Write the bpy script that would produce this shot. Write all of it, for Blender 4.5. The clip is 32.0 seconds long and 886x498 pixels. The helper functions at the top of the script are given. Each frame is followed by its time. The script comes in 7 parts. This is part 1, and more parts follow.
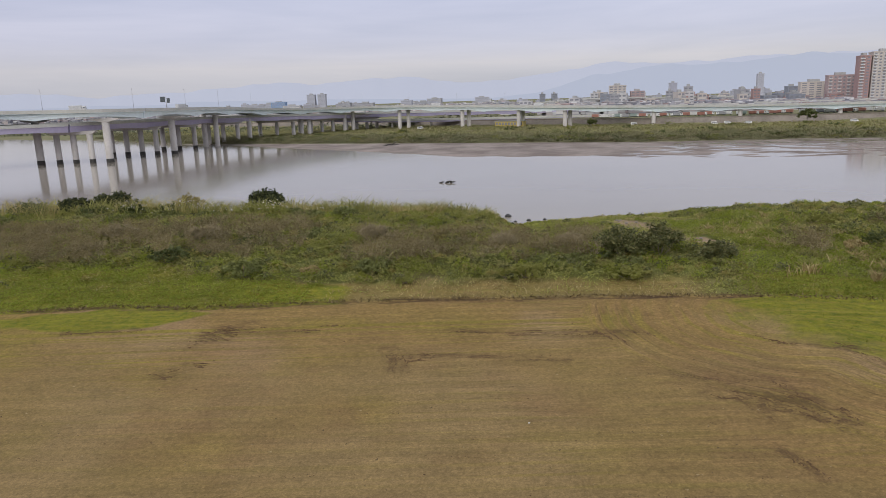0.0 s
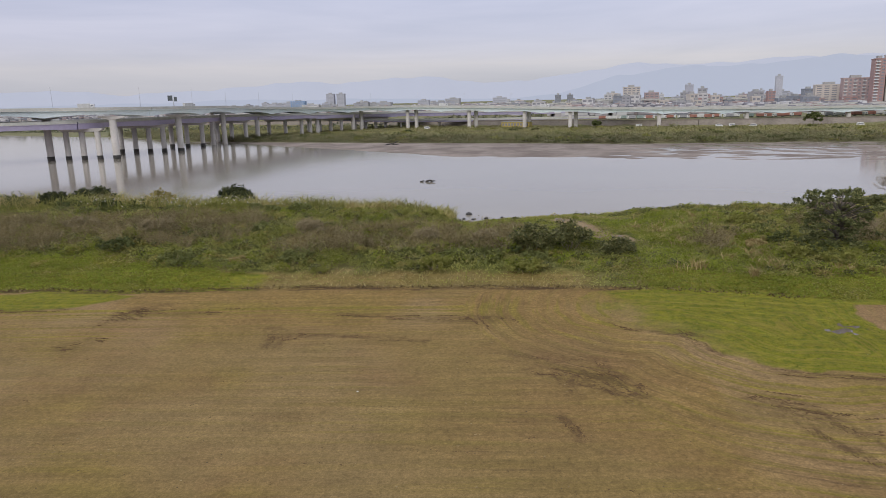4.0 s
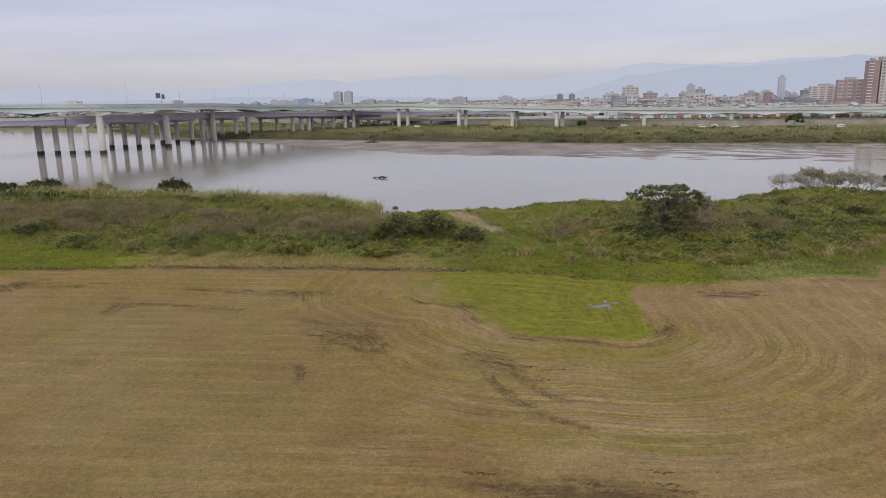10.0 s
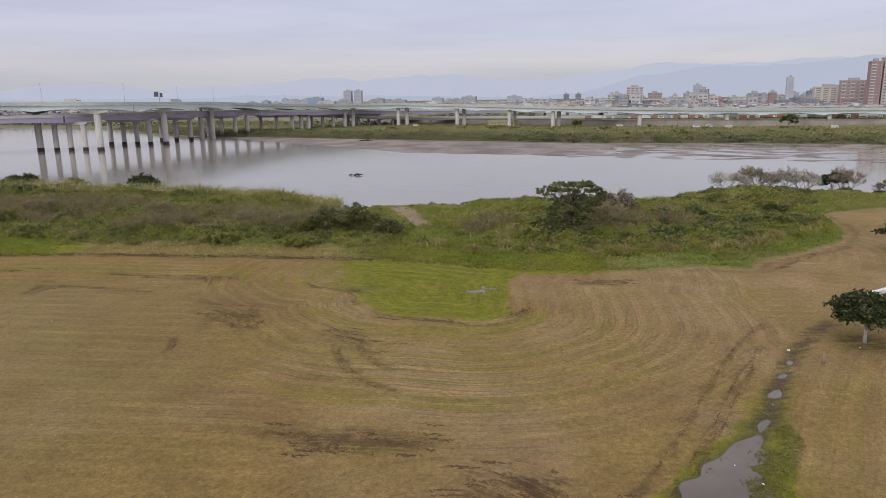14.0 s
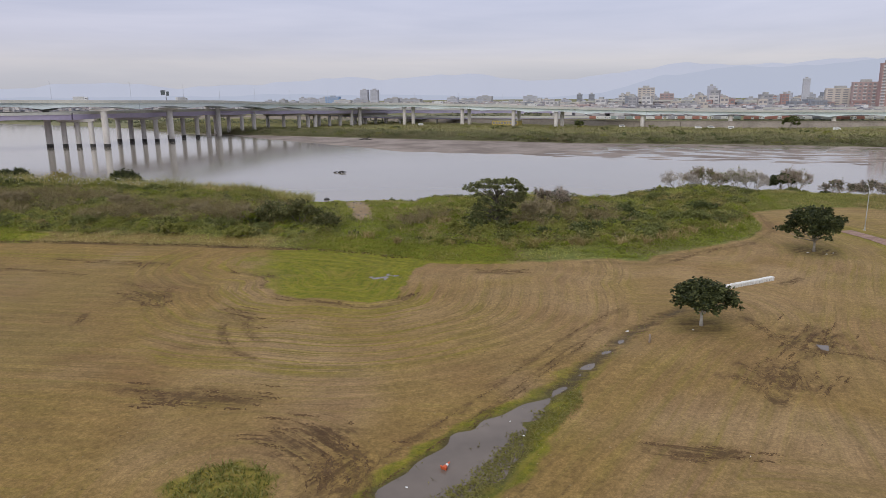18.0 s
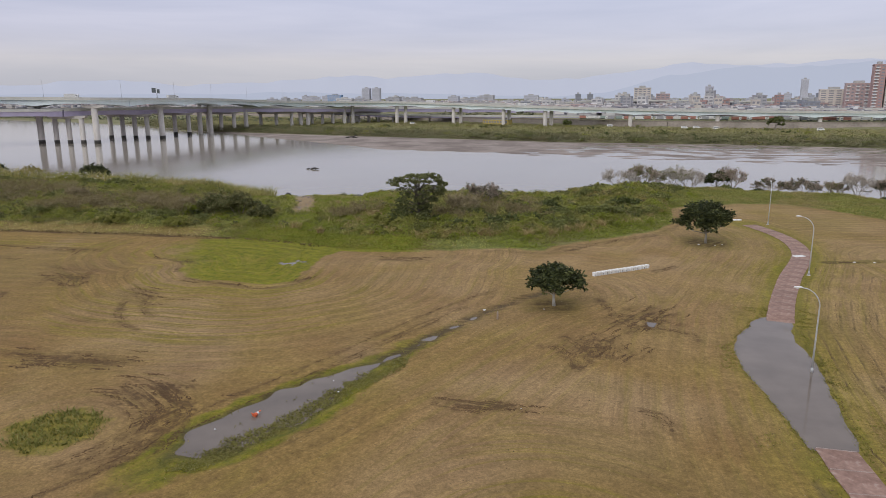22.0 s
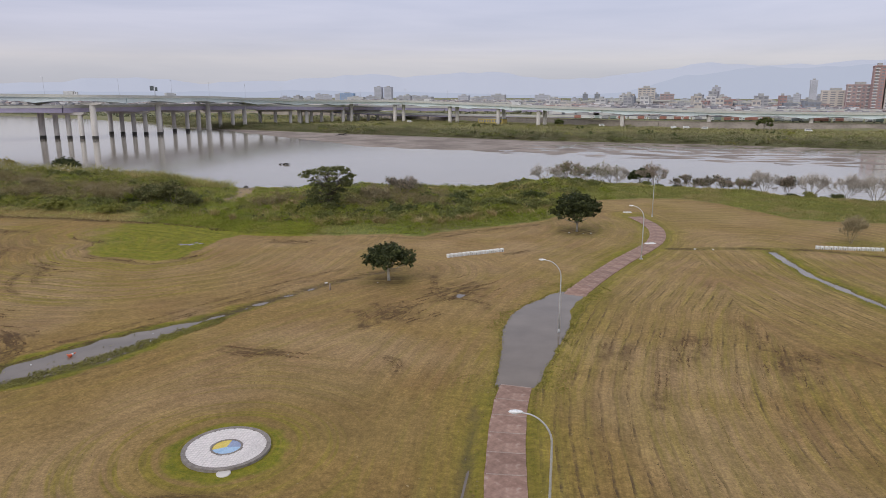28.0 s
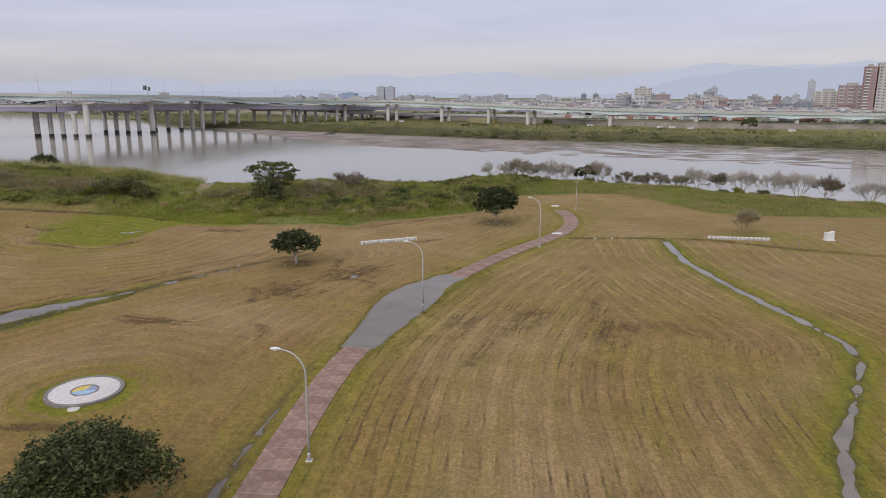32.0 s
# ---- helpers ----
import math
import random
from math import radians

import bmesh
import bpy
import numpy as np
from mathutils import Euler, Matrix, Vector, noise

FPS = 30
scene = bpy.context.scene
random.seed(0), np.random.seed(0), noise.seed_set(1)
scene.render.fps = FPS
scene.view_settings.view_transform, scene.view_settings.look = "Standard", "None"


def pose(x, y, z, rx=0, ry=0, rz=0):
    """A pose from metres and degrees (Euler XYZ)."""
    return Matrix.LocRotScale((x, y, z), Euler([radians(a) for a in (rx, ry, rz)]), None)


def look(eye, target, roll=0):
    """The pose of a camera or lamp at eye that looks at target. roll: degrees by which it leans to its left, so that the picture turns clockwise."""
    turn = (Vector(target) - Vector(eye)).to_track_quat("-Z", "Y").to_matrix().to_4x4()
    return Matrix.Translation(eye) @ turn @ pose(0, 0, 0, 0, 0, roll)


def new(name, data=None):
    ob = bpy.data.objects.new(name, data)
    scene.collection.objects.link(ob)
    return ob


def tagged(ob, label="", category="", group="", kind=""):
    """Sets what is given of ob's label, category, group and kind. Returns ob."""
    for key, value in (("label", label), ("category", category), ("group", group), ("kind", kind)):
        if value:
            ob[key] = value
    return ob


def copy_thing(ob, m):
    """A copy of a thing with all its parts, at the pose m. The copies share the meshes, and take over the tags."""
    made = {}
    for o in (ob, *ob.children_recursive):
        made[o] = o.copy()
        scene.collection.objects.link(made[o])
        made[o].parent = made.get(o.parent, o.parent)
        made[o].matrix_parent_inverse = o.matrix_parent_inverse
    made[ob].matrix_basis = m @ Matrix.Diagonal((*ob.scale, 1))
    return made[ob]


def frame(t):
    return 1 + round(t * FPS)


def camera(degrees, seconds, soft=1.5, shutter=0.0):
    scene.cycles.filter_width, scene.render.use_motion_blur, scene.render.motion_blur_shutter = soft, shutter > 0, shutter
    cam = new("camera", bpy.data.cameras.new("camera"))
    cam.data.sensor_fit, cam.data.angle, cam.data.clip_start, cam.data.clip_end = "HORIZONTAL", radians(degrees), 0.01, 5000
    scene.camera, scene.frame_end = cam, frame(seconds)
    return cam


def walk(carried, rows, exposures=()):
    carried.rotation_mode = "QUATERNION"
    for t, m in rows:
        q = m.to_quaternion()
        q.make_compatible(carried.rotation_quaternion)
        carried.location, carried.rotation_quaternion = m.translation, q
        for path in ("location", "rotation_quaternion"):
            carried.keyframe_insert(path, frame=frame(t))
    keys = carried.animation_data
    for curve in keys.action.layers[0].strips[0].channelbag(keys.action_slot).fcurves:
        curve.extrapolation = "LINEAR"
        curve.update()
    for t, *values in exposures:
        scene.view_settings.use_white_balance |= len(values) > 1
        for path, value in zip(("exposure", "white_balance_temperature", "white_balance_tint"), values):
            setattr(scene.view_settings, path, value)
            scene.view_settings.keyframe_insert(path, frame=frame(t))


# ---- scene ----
cam = camera(66.0, 32.0, soft=0.8)
PATH = [
    (0, (0.273, -4.052, 21.291), (0.174, -2.102, 20.858), -1.8),
    (0.5, (1.895, -4.718, 21.284), (1.793, -2.768, 20.852), -1.7),
    (1, (3.525, -5.371, 21.282), (3.417, -3.421, 20.849), -1.7),
    (1.5, (5.182, -6.009, 21.287), (5.067, -4.06, 20.854), -1.7),
    (2, (6.89, -6.64, 21.3), (6.769, -4.691, 20.867), -1.7),
    (2.5, (8.648, -7.266, 21.319), (8.519, -5.318, 20.887), -1.6),
    (3, (10.449, -7.9, 21.339), (10.309, -5.952, 20.907), -1.6),
    (3.5, (12.269, -8.546, 21.36), (12.117, -6.599, 20.928), -1.5),
    (5.5, (19.561, -11.182, 21.496), (19.388, -9.237, 21.065), -1.3),
    (6, (21.352, -11.818, 21.509), (21.198, -9.871, 21.077), -1.3),
    (6.5, (23.133, -12.446, 21.513), (22.97, -10.5, 21.081), -1.2),
    (7, (24.912, -13.084, 21.513), (24.735, -11.139, 21.081), -1.2),
    (7.5, (26.7, -13.747, 21.508), (26.501, -11.804, 21.075), -1.1),
    (8, (28.504, -14.435, 21.5), (28.305, -12.493, 21.067), -1.1),
    (8.5, (30.326, -15.136, 21.496), (30.141, -13.192, 21.063), -1.1),
    (9, (32.154, -15.845, 21.491), (31.967, -13.902, 21.057), -1.1),
    (9.5, (33.975, -16.559, 21.482), (33.782, -14.616, 21.048), -1.0),
    (10, (35.789, -17.266, 21.471), (35.589, -15.324, 21.036), -1.0),
    (10.5, (37.603, -17.948, 21.463), (37.4, -16.007, 21.028), -1.0),
    (11, (39.414, -18.596, 21.46), (39.207, -16.655, 21.025), -1.0),
    (11.5, (41.224, -19.213, 21.461), (41.008, -17.273, 21.024), -0.9),
    (12, (43.052, -19.802, 21.465), (42.828, -17.863, 21.029), -1.0),
    (12.5, (44.908, -20.368, 21.475), (44.695, -18.428, 21.038), -0.9),
    (13, (46.777, -20.926, 21.486), (46.559, -18.987, 21.049), -0.9),
    (13.5, (48.64, -21.487, 21.496), (48.411, -19.549, 21.059), -0.8),
    (14, (50.483, -22.058, 21.505), (50.243, -20.121, 21.068), -0.8),
    (14.5, (52.32, -22.641, 21.516), (52.077, -20.705, 21.078), -0.8),
    (15, (54.153, -23.226, 21.527), (53.912, -21.29, 21.089), -0.8),
    (15.5, (55.982, -23.807, 21.54), (55.741, -21.871, 21.102), -0.8),
    (17.5, (63.303, -26.125, 21.647), (63.006, -24.196, 21.209), -0.6),
    (18, (65.107, -26.713, 21.657), (64.81, -24.784, 21.219), -0.5),
    (18.5, (66.886, -27.296, 21.666), (66.598, -25.366, 21.227), -0.5),
    (19, (68.65, -27.862, 21.679), (68.363, -25.932, 21.239), -0.4),
    (19.5, (70.419, -28.414, 21.695), (70.141, -26.483, 21.254), -0.4),
    (20, (72.203, -28.959, 21.715), (71.936, -27.027, 21.274), -0.3),
    (20.4, (73.646, -29.41, 21.726), (73.372, -27.48, 21.281), -0.0),
    (20.5, (74.012, -29.528, 21.728), (73.734, -27.597, 21.286), -0.3),
    (21, (75.863, -30.143, 21.738), (75.556, -28.217, 21.297), -0.2),
    (21.5, (77.723, -30.794, 21.741), (77.403, -28.869, 21.3), -0.2),
    (22, (79.568, -31.461, 21.738), (79.254, -29.536, 21.297), -0.2),
    (22.5, (81.381, -32.12, 21.74), (81.073, -30.194, 21.297), -0.1),
    (23, (83.167, -32.758, 21.746), (82.84, -30.836, 21.302), -0.1),
    (23.5, (84.937, -33.356, 21.761), (84.611, -31.433, 21.318), -0.1),
    (24, (86.699, -33.901, 21.783), (86.378, -31.977, 21.341), -0.1),
    (24.5, (88.476, -34.407, 21.809), (88.17, -32.48, 21.366), -0.1),
    (25, (90.285, -34.901, 21.83), (89.982, -32.975, 21.386), 0.0),
    (25.5, (92.1, -35.408, 21.845), (91.794, -33.482, 21.401), 0.1),
    (27.5, (99.352, -37.583, 21.887), (98.986, -35.668, 21.443), 0.1),
    (28, (101.179, -38.175, 21.896), (100.814, -36.259, 21.452), 0.1),
    (28.5, (103.019, -38.806, 21.911), (102.668, -36.888, 21.467), 0.1),
    (29, (104.874, -39.474, 21.928), (104.52, -37.556, 21.484), 0.2),
    (29.5, (106.724, -40.182, 21.94), (106.346, -38.269, 21.496), 0.2),
    (30, (108.573, -40.911, 21.949), (108.183, -39.0, 21.505), 0.1),
    (30.5, (110.446, -41.63, 21.958), (110.052, -39.721, 21.515), 0.1),
    (31, (112.347, -42.327, 21.965), (111.95, -40.418, 21.521), 0.1),
    (31.5, (114.27, -42.997, 21.971), (113.876, -41.087, 21.527), 0.1),
    (32, (116.204, -43.652, 21.976), (115.82, -41.74, 21.532), 0.2),
]
walk(cam, [(t, look(eye, target, roll)) for t, eye, target, roll in PATH])

# world: an overcast sky with faint cloud streaks and a paler band low down
world = bpy.data.worlds.new("world")
scene.world = world
world.use_nodes = True
wn, wl = world.node_tree.nodes, world.node_tree.links
wn.clear()


def wnode(kind, **kw):
    n = wn.new(kind)
    for k, v in kw.items():
        n.inputs[k].default_value = v
    return n


w_out = wn.new("ShaderNodeOutputWorld")
w_sky = wn.new("ShaderNodeTexSky")
w_sky.sky_type, w_sky.sun_disc = "NISHITA", False
w_sky.sun_elevation, w_sky.sun_rotation = radians(35), radians(203)
w_tc = wn.new("ShaderNodeTexCoord")
w_sep = wn.new("ShaderNodeSeparateXYZ")
wl.new(w_tc.outputs["Generated"], w_sep.inputs[0])
w_ramp = wn.new("ShaderNodeValToRGB")
el = w_ramp.color_ramp.elements
el[0].position, el[0].color = 0.0, (0.50, 0.49, 0.53, 1)
el[1].position, el[1].color = 1.0, (0.80, 0.82, 0.88, 1)
for p, c in ((0.018, (0.49, 0.495, 0.56, 1)), (0.032, (0.525, 0.52, 0.58, 1)), (0.047, (0.60, 0.575, 0.62, 1)), (0.064, (0.56, 0.55, 0.64, 1)), (0.085, (0.545, 0.545, 0.665, 1)), (0.13, (0.58, 0.585, 0.72, 1)), (0.3, (0.66, 0.665, 0.755, 1))):
    e = el.new(p)
    e.color = c
wl.new(w_sep.outputs["Z"], w_ramp.inputs[0])
w_map = wnode("ShaderNodeMapping", Scale=(1.5, 1.5, 15.0))
wl.new(w_tc.outputs["Generated"], w_map.inputs["Vector"])
w_noise = wnode("ShaderNodeTexNoise", Scale=1.7, Detail=5.0, Roughness=0.55, Distortion=0.3)
wl.new(w_map.outputs[0], w_noise.inputs["Vector"])
w_cr = wn.new("ShaderNodeValToRGB")
w_cr.color_ramp.elements[0].position, w_cr.color_ramp.elements[0].color = 0.32, (0.90, 0.91, 0.945, 1)
w_cr.color_ramp.elements[1].position, w_cr.color_ramp.elements[1].color = 0.68, (1.075, 1.06, 1.06, 1)
wl.new(w_noise.outputs[0], w_cr.inputs[0])
w_mul = wn.new("ShaderNodeMixRGB")
w_mul.blend_type = "MULTIPLY"
w_mul.inputs[0].default_value = 1.0
wl.new(w_ramp.outputs[0], w_mul.inputs[1])
wl.new(w_cr.outputs[0], w_mul.inputs[2])
w_b1 = wnode("ShaderNodeBackground", Strength=0.015)
wl.new(w_sky.outputs[0], w_b1.inputs["Color"])
w_b2 = wnode("ShaderNodeBackground", Strength=0.92)
wl.new(w_mul.outputs[0], w_b2.inputs["Color"])
w_add = wn.new("ShaderNodeAddShader")
wl.new(w_b1.outputs[0], w_add.inputs[0])
wl.new(w_b2.outputs[0], w_add.inputs[1])
wl.new(w_add.outputs[0], w_out.inputs["Surface"])

sun_data = bpy.data.lights.new("sun", "SUN")
sun_data.energy, sun_data.angle, sun_data.color = 1.2, radians(40), (1.0, 0.96, 0.9)
sun = new("sun", sun_data)
sun.matrix_world = look((-40, -190, 175), (60, 40, 0))


# ---- materials ----
def material(name):
    m = bpy.data.materials.new(name)
    m.use_nodes = True
    m.node_tree.nodes.clear()
    return m, m.node_tree.nodes, m.node_tree.links


def node(n, kind, **kw):
    a = n.new(kind)
    for k, v in kw.items():
        a.inputs[k.replace("_", " ")].default_value = v
    return a


def mixed(n, l, mode, fac, a, b):
    m = n.new("ShaderNodeMixRGB")
    m.blend_type = mode
    for s, v in zip(m.inputs, (fac, a, b)):
        if isinstance(v, (int, float)):
            s.default_value = v
        elif isinstance(v, tuple):
            s.default_value = (*v, 1)
        else:
            l.new(v, s)
    return m.outputs[0]


def ramp(n, l, src, *stops):
    r = n.new("ShaderNodeValToRGB")
    e = r.color_ramp.elements
    while len(e) < len(stops):
        e.new(0.5)
    for k, (p, c) in zip(e, stops):
        k.position, k.color = p, (c, c, c, 1) if isinstance(c, (int, float)) else (*c, 1)
    l.new(src, r.inputs[0])
    return r.outputs[0]


def surface(name, c1, c2, scale=1.0, rough=0.85, bump=0.2, fine=8.0, dist=0.02, metal=0.0, vary=0.0, worn=None, speck=0.2):
    """A plain procedural surface: two tones at two scales, relief, and change from piece to piece."""
    m, n, l = material(name)
    out = n.new("ShaderNodeOutputMaterial")
    bs = node(n, "ShaderNodeBsdfPrincipled", Roughness=rough, Metallic=metal)
    tc = n.new("ShaderNodeTexCoord")
    a = node(n, "ShaderNodeTexNoise", Scale=scale, Detail=4.0, Roughness=0.6)
    b = node(n, "ShaderNodeTexNoise", Scale=scale * fine, Detail=4.0, Roughness=0.65)
    l.new(tc.outputs["Object"], a.inputs["Vector"])
    l.new(tc.outputs["Object"], b.inputs["Vector"])
    col = mixed(n, l, "MIX", ramp(n, l, a.outputs[0], (0.35, 0.0), (0.65, 1.0)), c1, c2)
    col = mixed(n, l, "MULTIPLY", 1.0, col, ramp(n, l, b.outputs[0], (0.3, 1 - speck), (0.7, 1 + speck)))
    if worn:
        col = mixed(n, l, "MIX", ramp(n, l, b.outputs[0], (0.58, 0.0), (0.68, 0.7)), col, worn)
    if vary:
        oi = n.new("ShaderNodeObjectInfo")
        col = mixed(n, l, "MULTIPLY", 1.0, col, ramp(n, l, oi.outputs["Random"], (0.0, 1 - vary), (1.0, 1 + vary)))
    l.new(col, bs.inputs["Base Color"])
    bp = node(n, "ShaderNodeBump", Strength=bump, Distance=dist)
    l.new(b.outputs[0], bp.inputs["Height"])
    l.new(bp.outputs[0], bs.inputs["Normal"])
    l.new(bs.outputs[0], out.inputs[0])
    return m


def leafy(name, stops, rough=0.55, trans=0.25, patch=0.15, dry=None, share=(0.5, 0.66)):
    """Leaves: one tone to a leaf, drifting from place to place, with some light let through."""
    m, n, l = material(name)
    out = n.new("ShaderNodeOutputMaterial")
    bs = node(n, "ShaderNodeBsdfPrincipled", Roughness=rough)
    bs.inputs["Specular IOR Level"].default_value = 0.22
    tr = n.new("ShaderNodeBsdfTranslucent")
    g = n.new("ShaderNodeNewGeometry")
    tc = n.new("ShaderNodeTexCoord")
    a = node(n, "ShaderNodeTexNoise", Scale=patch, Detail=3.0)
    l.new(tc.outputs["Object"], a.inputs["Vector"])
    col = ramp(n, l, g.outputs["Random Per Island"], *stops)
    col = mixed(n, l, "MULTIPLY", 1.0, col, ramp(n, l, a.outputs[0], (0.3, 0.74), (0.7, 1.24)))
    if dry:
        d = node(n, "ShaderNodeTexNoise", Scale=0.11, Detail=5.0, Roughness=0.65)
        l.new(tc.outputs["Object"], d.inputs["Vector"])
        col = mixed(n, l, "MIX", ramp(n, l, d.outputs[0], (share[0], 0.0), (share[1], 0.85)), col, mixed(n, l, "MULTIPLY", 1.0, dry, ramp(n, l, g.outputs["Random Per Island"], (0.0, 0.7), (1.0, 1.35))))
    l.new(col, bs.inputs["Base Color"])
    l.new(col, tr.inputs["Color"])
    mx = n.new("ShaderNodeMixShader")
    mx.inputs[0].default_value = trans
    l.new(bs.outputs[0], mx.inputs[1])
    l.new(tr.outputs[0], mx.inputs[2])
    l.new(mx.outputs[0], out.inputs[0])
    return m


def wet(name, body, rough=0.08, wave=0.6, strength=0.05, size=1.0, murk=0.0):
    """Still brown-grey water that mirrors the sky."""
    m, n, l = material(name)
    out = n.new("ShaderNodeOutputMaterial")
    bs = node(n, "ShaderNodeBsdfPrincipled", Roughness=rough, IOR=1.33)
    tc = n.new("ShaderNodeTexCoord")
    mp = node(n, "ShaderNodeMapping", Scale=(wave * 0.6, wave, wave))
    l.new(tc.outputs["Object"], mp.inputs["Vector"])
    a = node(n, "ShaderNodeTexNoise", Scale=size, Detail=3.0, Roughness=0.55)
    l.new(mp.outputs[0], a.inputs["Vector"])
    b = node(n, "ShaderNodeTexNoise", Scale=0.02 if not murk else 0.28, Detail=5.0)
    l.new(tc.outputs["Object"], b.inputs["Vector"])
    col = mixed(n, l, "MULTIPLY", 1.0, body, ramp(n, l, b.outputs[0], (0.3, 0.93 - 0.12 * murk), (0.7, 1.07 + 0.12 * murk)))
    l.new(col, bs.inputs["Base Color"])
    bp = node(n, "ShaderNodeBump", Strength=strength, Distance=0.05)
    l.new(a.outputs[0], bp.inputs["Height"])
    l.new(bp.outputs[0], bs.inputs["Normal"])
    l.new(bs.outputs[0], out.inputs[0])
    return m


CONCRETE = surface("pier_concrete", (0.55, 0.515, 0.48), (0.64, 0.605, 0.57), 0.12, 0.9, 0.05, speck=0.07)
STAIN = surface("tide_stain", (0.035, 0.033, 0.03), (0.06, 0.055, 0.05), 0.5, 0.8, 0.3)
GIRDER = surface("blue_green_paint", (0.76, 0.86, 0.89), (0.80, 0.89, 0.91), 0.08, 0.5, 0.02, speck=0.04)
PURPLE = surface("mauve_paint", (0.47, 0.42, 0.60), (0.54, 0.49, 0.66), 0.08, 0.55, 0.02, speck=0.05)
PARAPET = surface("parapet_concrete", (0.47, 0.47, 0.43), (0.56, 0.55, 0.51), 0.15, 0.9, 0.05, speck=0.1)
ASPHALT = surface("asphalt", (0.05, 0.05, 0.05), (0.07, 0.07, 0.07), 0.5, 0.9, 0.3)
LEVEE = surface("levee_concrete", (0.20, 0.17, 0.14), (0.29, 0.25, 0.21), 0.08, 0.9, 0.3, worn=(0.12, 0.13, 0.09))
STEEL = surface("galvanised_steel", (0.52, 0.53, 0.54), (0.6, 0.61, 0.62), 2.0, 0.4, 0.05, metal=0.4)
LAMP_HEAD = surface("lamp_head_grey", (0.7, 0.71, 0.72), (0.78, 0.78, 0.78), 2.0, 0.4, 0.05)
GLASS = surface("lamp_glass", (0.75, 0.77, 0.78), (0.8, 0.82, 0.83), 2.0, 0.15, 0.0)
BARK = surface("pale_bark", (0.26, 0.23, 0.19), (0.36, 0.33, 0.28), 3.0, 0.95, 0.5)
BARK_WHITE = surface("limed_bark", (0.40, 0.38, 0.34), (0.50, 0.48, 0.44), 3.0, 0.95, 0.4)
TWIG = surface("dry_twigs", (0.27, 0.21, 0.165), (0.38, 0.31, 0.25), 0.2, 0.95, 0.2)
TWIG_BROWN = surface("brown_twigs", (0.265, 0.215, 0.12), (0.355, 0.295, 0.175), 0.12, 0.95, 0.2)
TWIG_PALE = surface("pale_twigs", (0.40, 0.36, 0.315), (0.51, 0.46, 0.41), 0.2, 0.95, 0.2)
WHITE = surface("white_paint", (0.72, 0.72, 0.70), (0.82, 0.82, 0.80), 1.5, 0.6, 0.1, worn=(0.5, 0.48, 0.44))
DARK = surface("dark_recess", (0.05, 0.05, 0.05), (0.08, 0.08, 0.08), 1.5, 0.8, 0.1)
RED_SLAB = surface("red_concrete_slab", (0.222, 0.128, 0.096), (0.325, 0.205, 0.158), 0.5, 0.75, 0.4, fine=4.0, vary=0.1, worn=(0.37, 0.29, 0.245))
JOINT = surface("pale_joint", (0.27, 0.19, 0.16), (0.40, 0.32, 0.28), 2.0, 0.9, 0.2)
RIVER = wet("river_water", (0.30, 0.268, 0.215), 0.1, 0.35, 0.22, 1.0)
DRAIN = wet("drain_water", (0.215, 0.182, 0.152), 0.12, 1.2, 0.03, 2.0, murk=1)
POND = wet("puddle_water", (0.165, 0.135, 0.113), 0.06, 1.2, 0.02, 2.0, murk=1)

LEAF_DARK = leafy("dark_leaves", ((0.0, (0.018, 0.025, 0.010)), (0.55, (0.052, 0.064, 0.023)), (1.0, (0.13, 0.14, 0.05))), 0.5, 0.2, 0.6)
LEAF_NEAR = leafy("glossy_leaves", ((0.0, (0.026, 0.034, 0.012)), (0.55, (0.078, 0.092, 0.032)), (1.0, (0.185, 0.195, 0.075))), 0.45, 0.25, 0.9)
LEAF_BUSH = leafy("bush_leaves", ((0.0, (0.075, 0.09, 0.032)), (0.6, (0.12, 0.14, 0.046)), (1.0, (0.185, 0.20, 0.07))), 0.55, 0.3, 0.3)
LEAF_MID = leafy("mid_leaves", ((0.0, (0.145, 0.16, 0.05)), (0.6, (0.20, 0.215, 0.066)), (1.0, (0.27, 0.28, 0.10))), 0.55, 0.3, 0.3)
LEAF_CREEPER = leafy("creeper_leaves", ((0.0, (0.07, 0.077, 0.028)), (0.6, (0.14, 0.145, 0.05)), (1.0, (0.26, 0.24, 0.10))), 0.5, 0.25, 0.5)
LEAF_OCHRE = leafy("ochre_leaves", ((0.0, (0.23, 0.19, 0.05)), (0.6, (0.33, 0.28, 0.085)), (1.0, (0.42, 0.36, 0.13))), 0.6, 0.3, 0.3)
WEED = leafy("weed_leaves", ((0.0, (0.275, 0.28, 0.070)), (0.6, (0.322, 0.324, 0.088)), (1.0, (0.385, 0.37, 0.113))), 0.75, 0.45, 0.08, (0.40, 0.325, 0.16))
LUSH = leafy("lush_leaves", ((0.0, (0.195, 0.235, 0.028)), (0.6, (0.255, 0.295, 0.04)), (1.0, (0.32, 0.345, 0.06))), 0.75, 0.45, 0.1, (0.3, 0.28, 0.07), (0.52, 0.7))
REED = leafy("reed_blades", ((0.0, (0.258, 0.268, 0.076)), (0.6, (0.335, 0.33, 0.105)), (1.0, (0.425, 0.395, 0.145))), 0.75, 0.45, 0.07, (0.48, 0.38, 0.18), (0.48, 0.62))
STRAW = leafy("straw_blades", ((0.0, (0.30, 0.22, 0.095)), (0.6, (0.42, 0.33, 0.15)), (1.0, (0.54, 0.45, 0.23))), 0.7, 0.3, 0.1)
PLUME = leafy("reed_plumes", ((0.0, (0.45, 0.40, 0.32)), (1.0, (0.62, 0.58, 0.5))), 0.8, 0.3, 0.1)


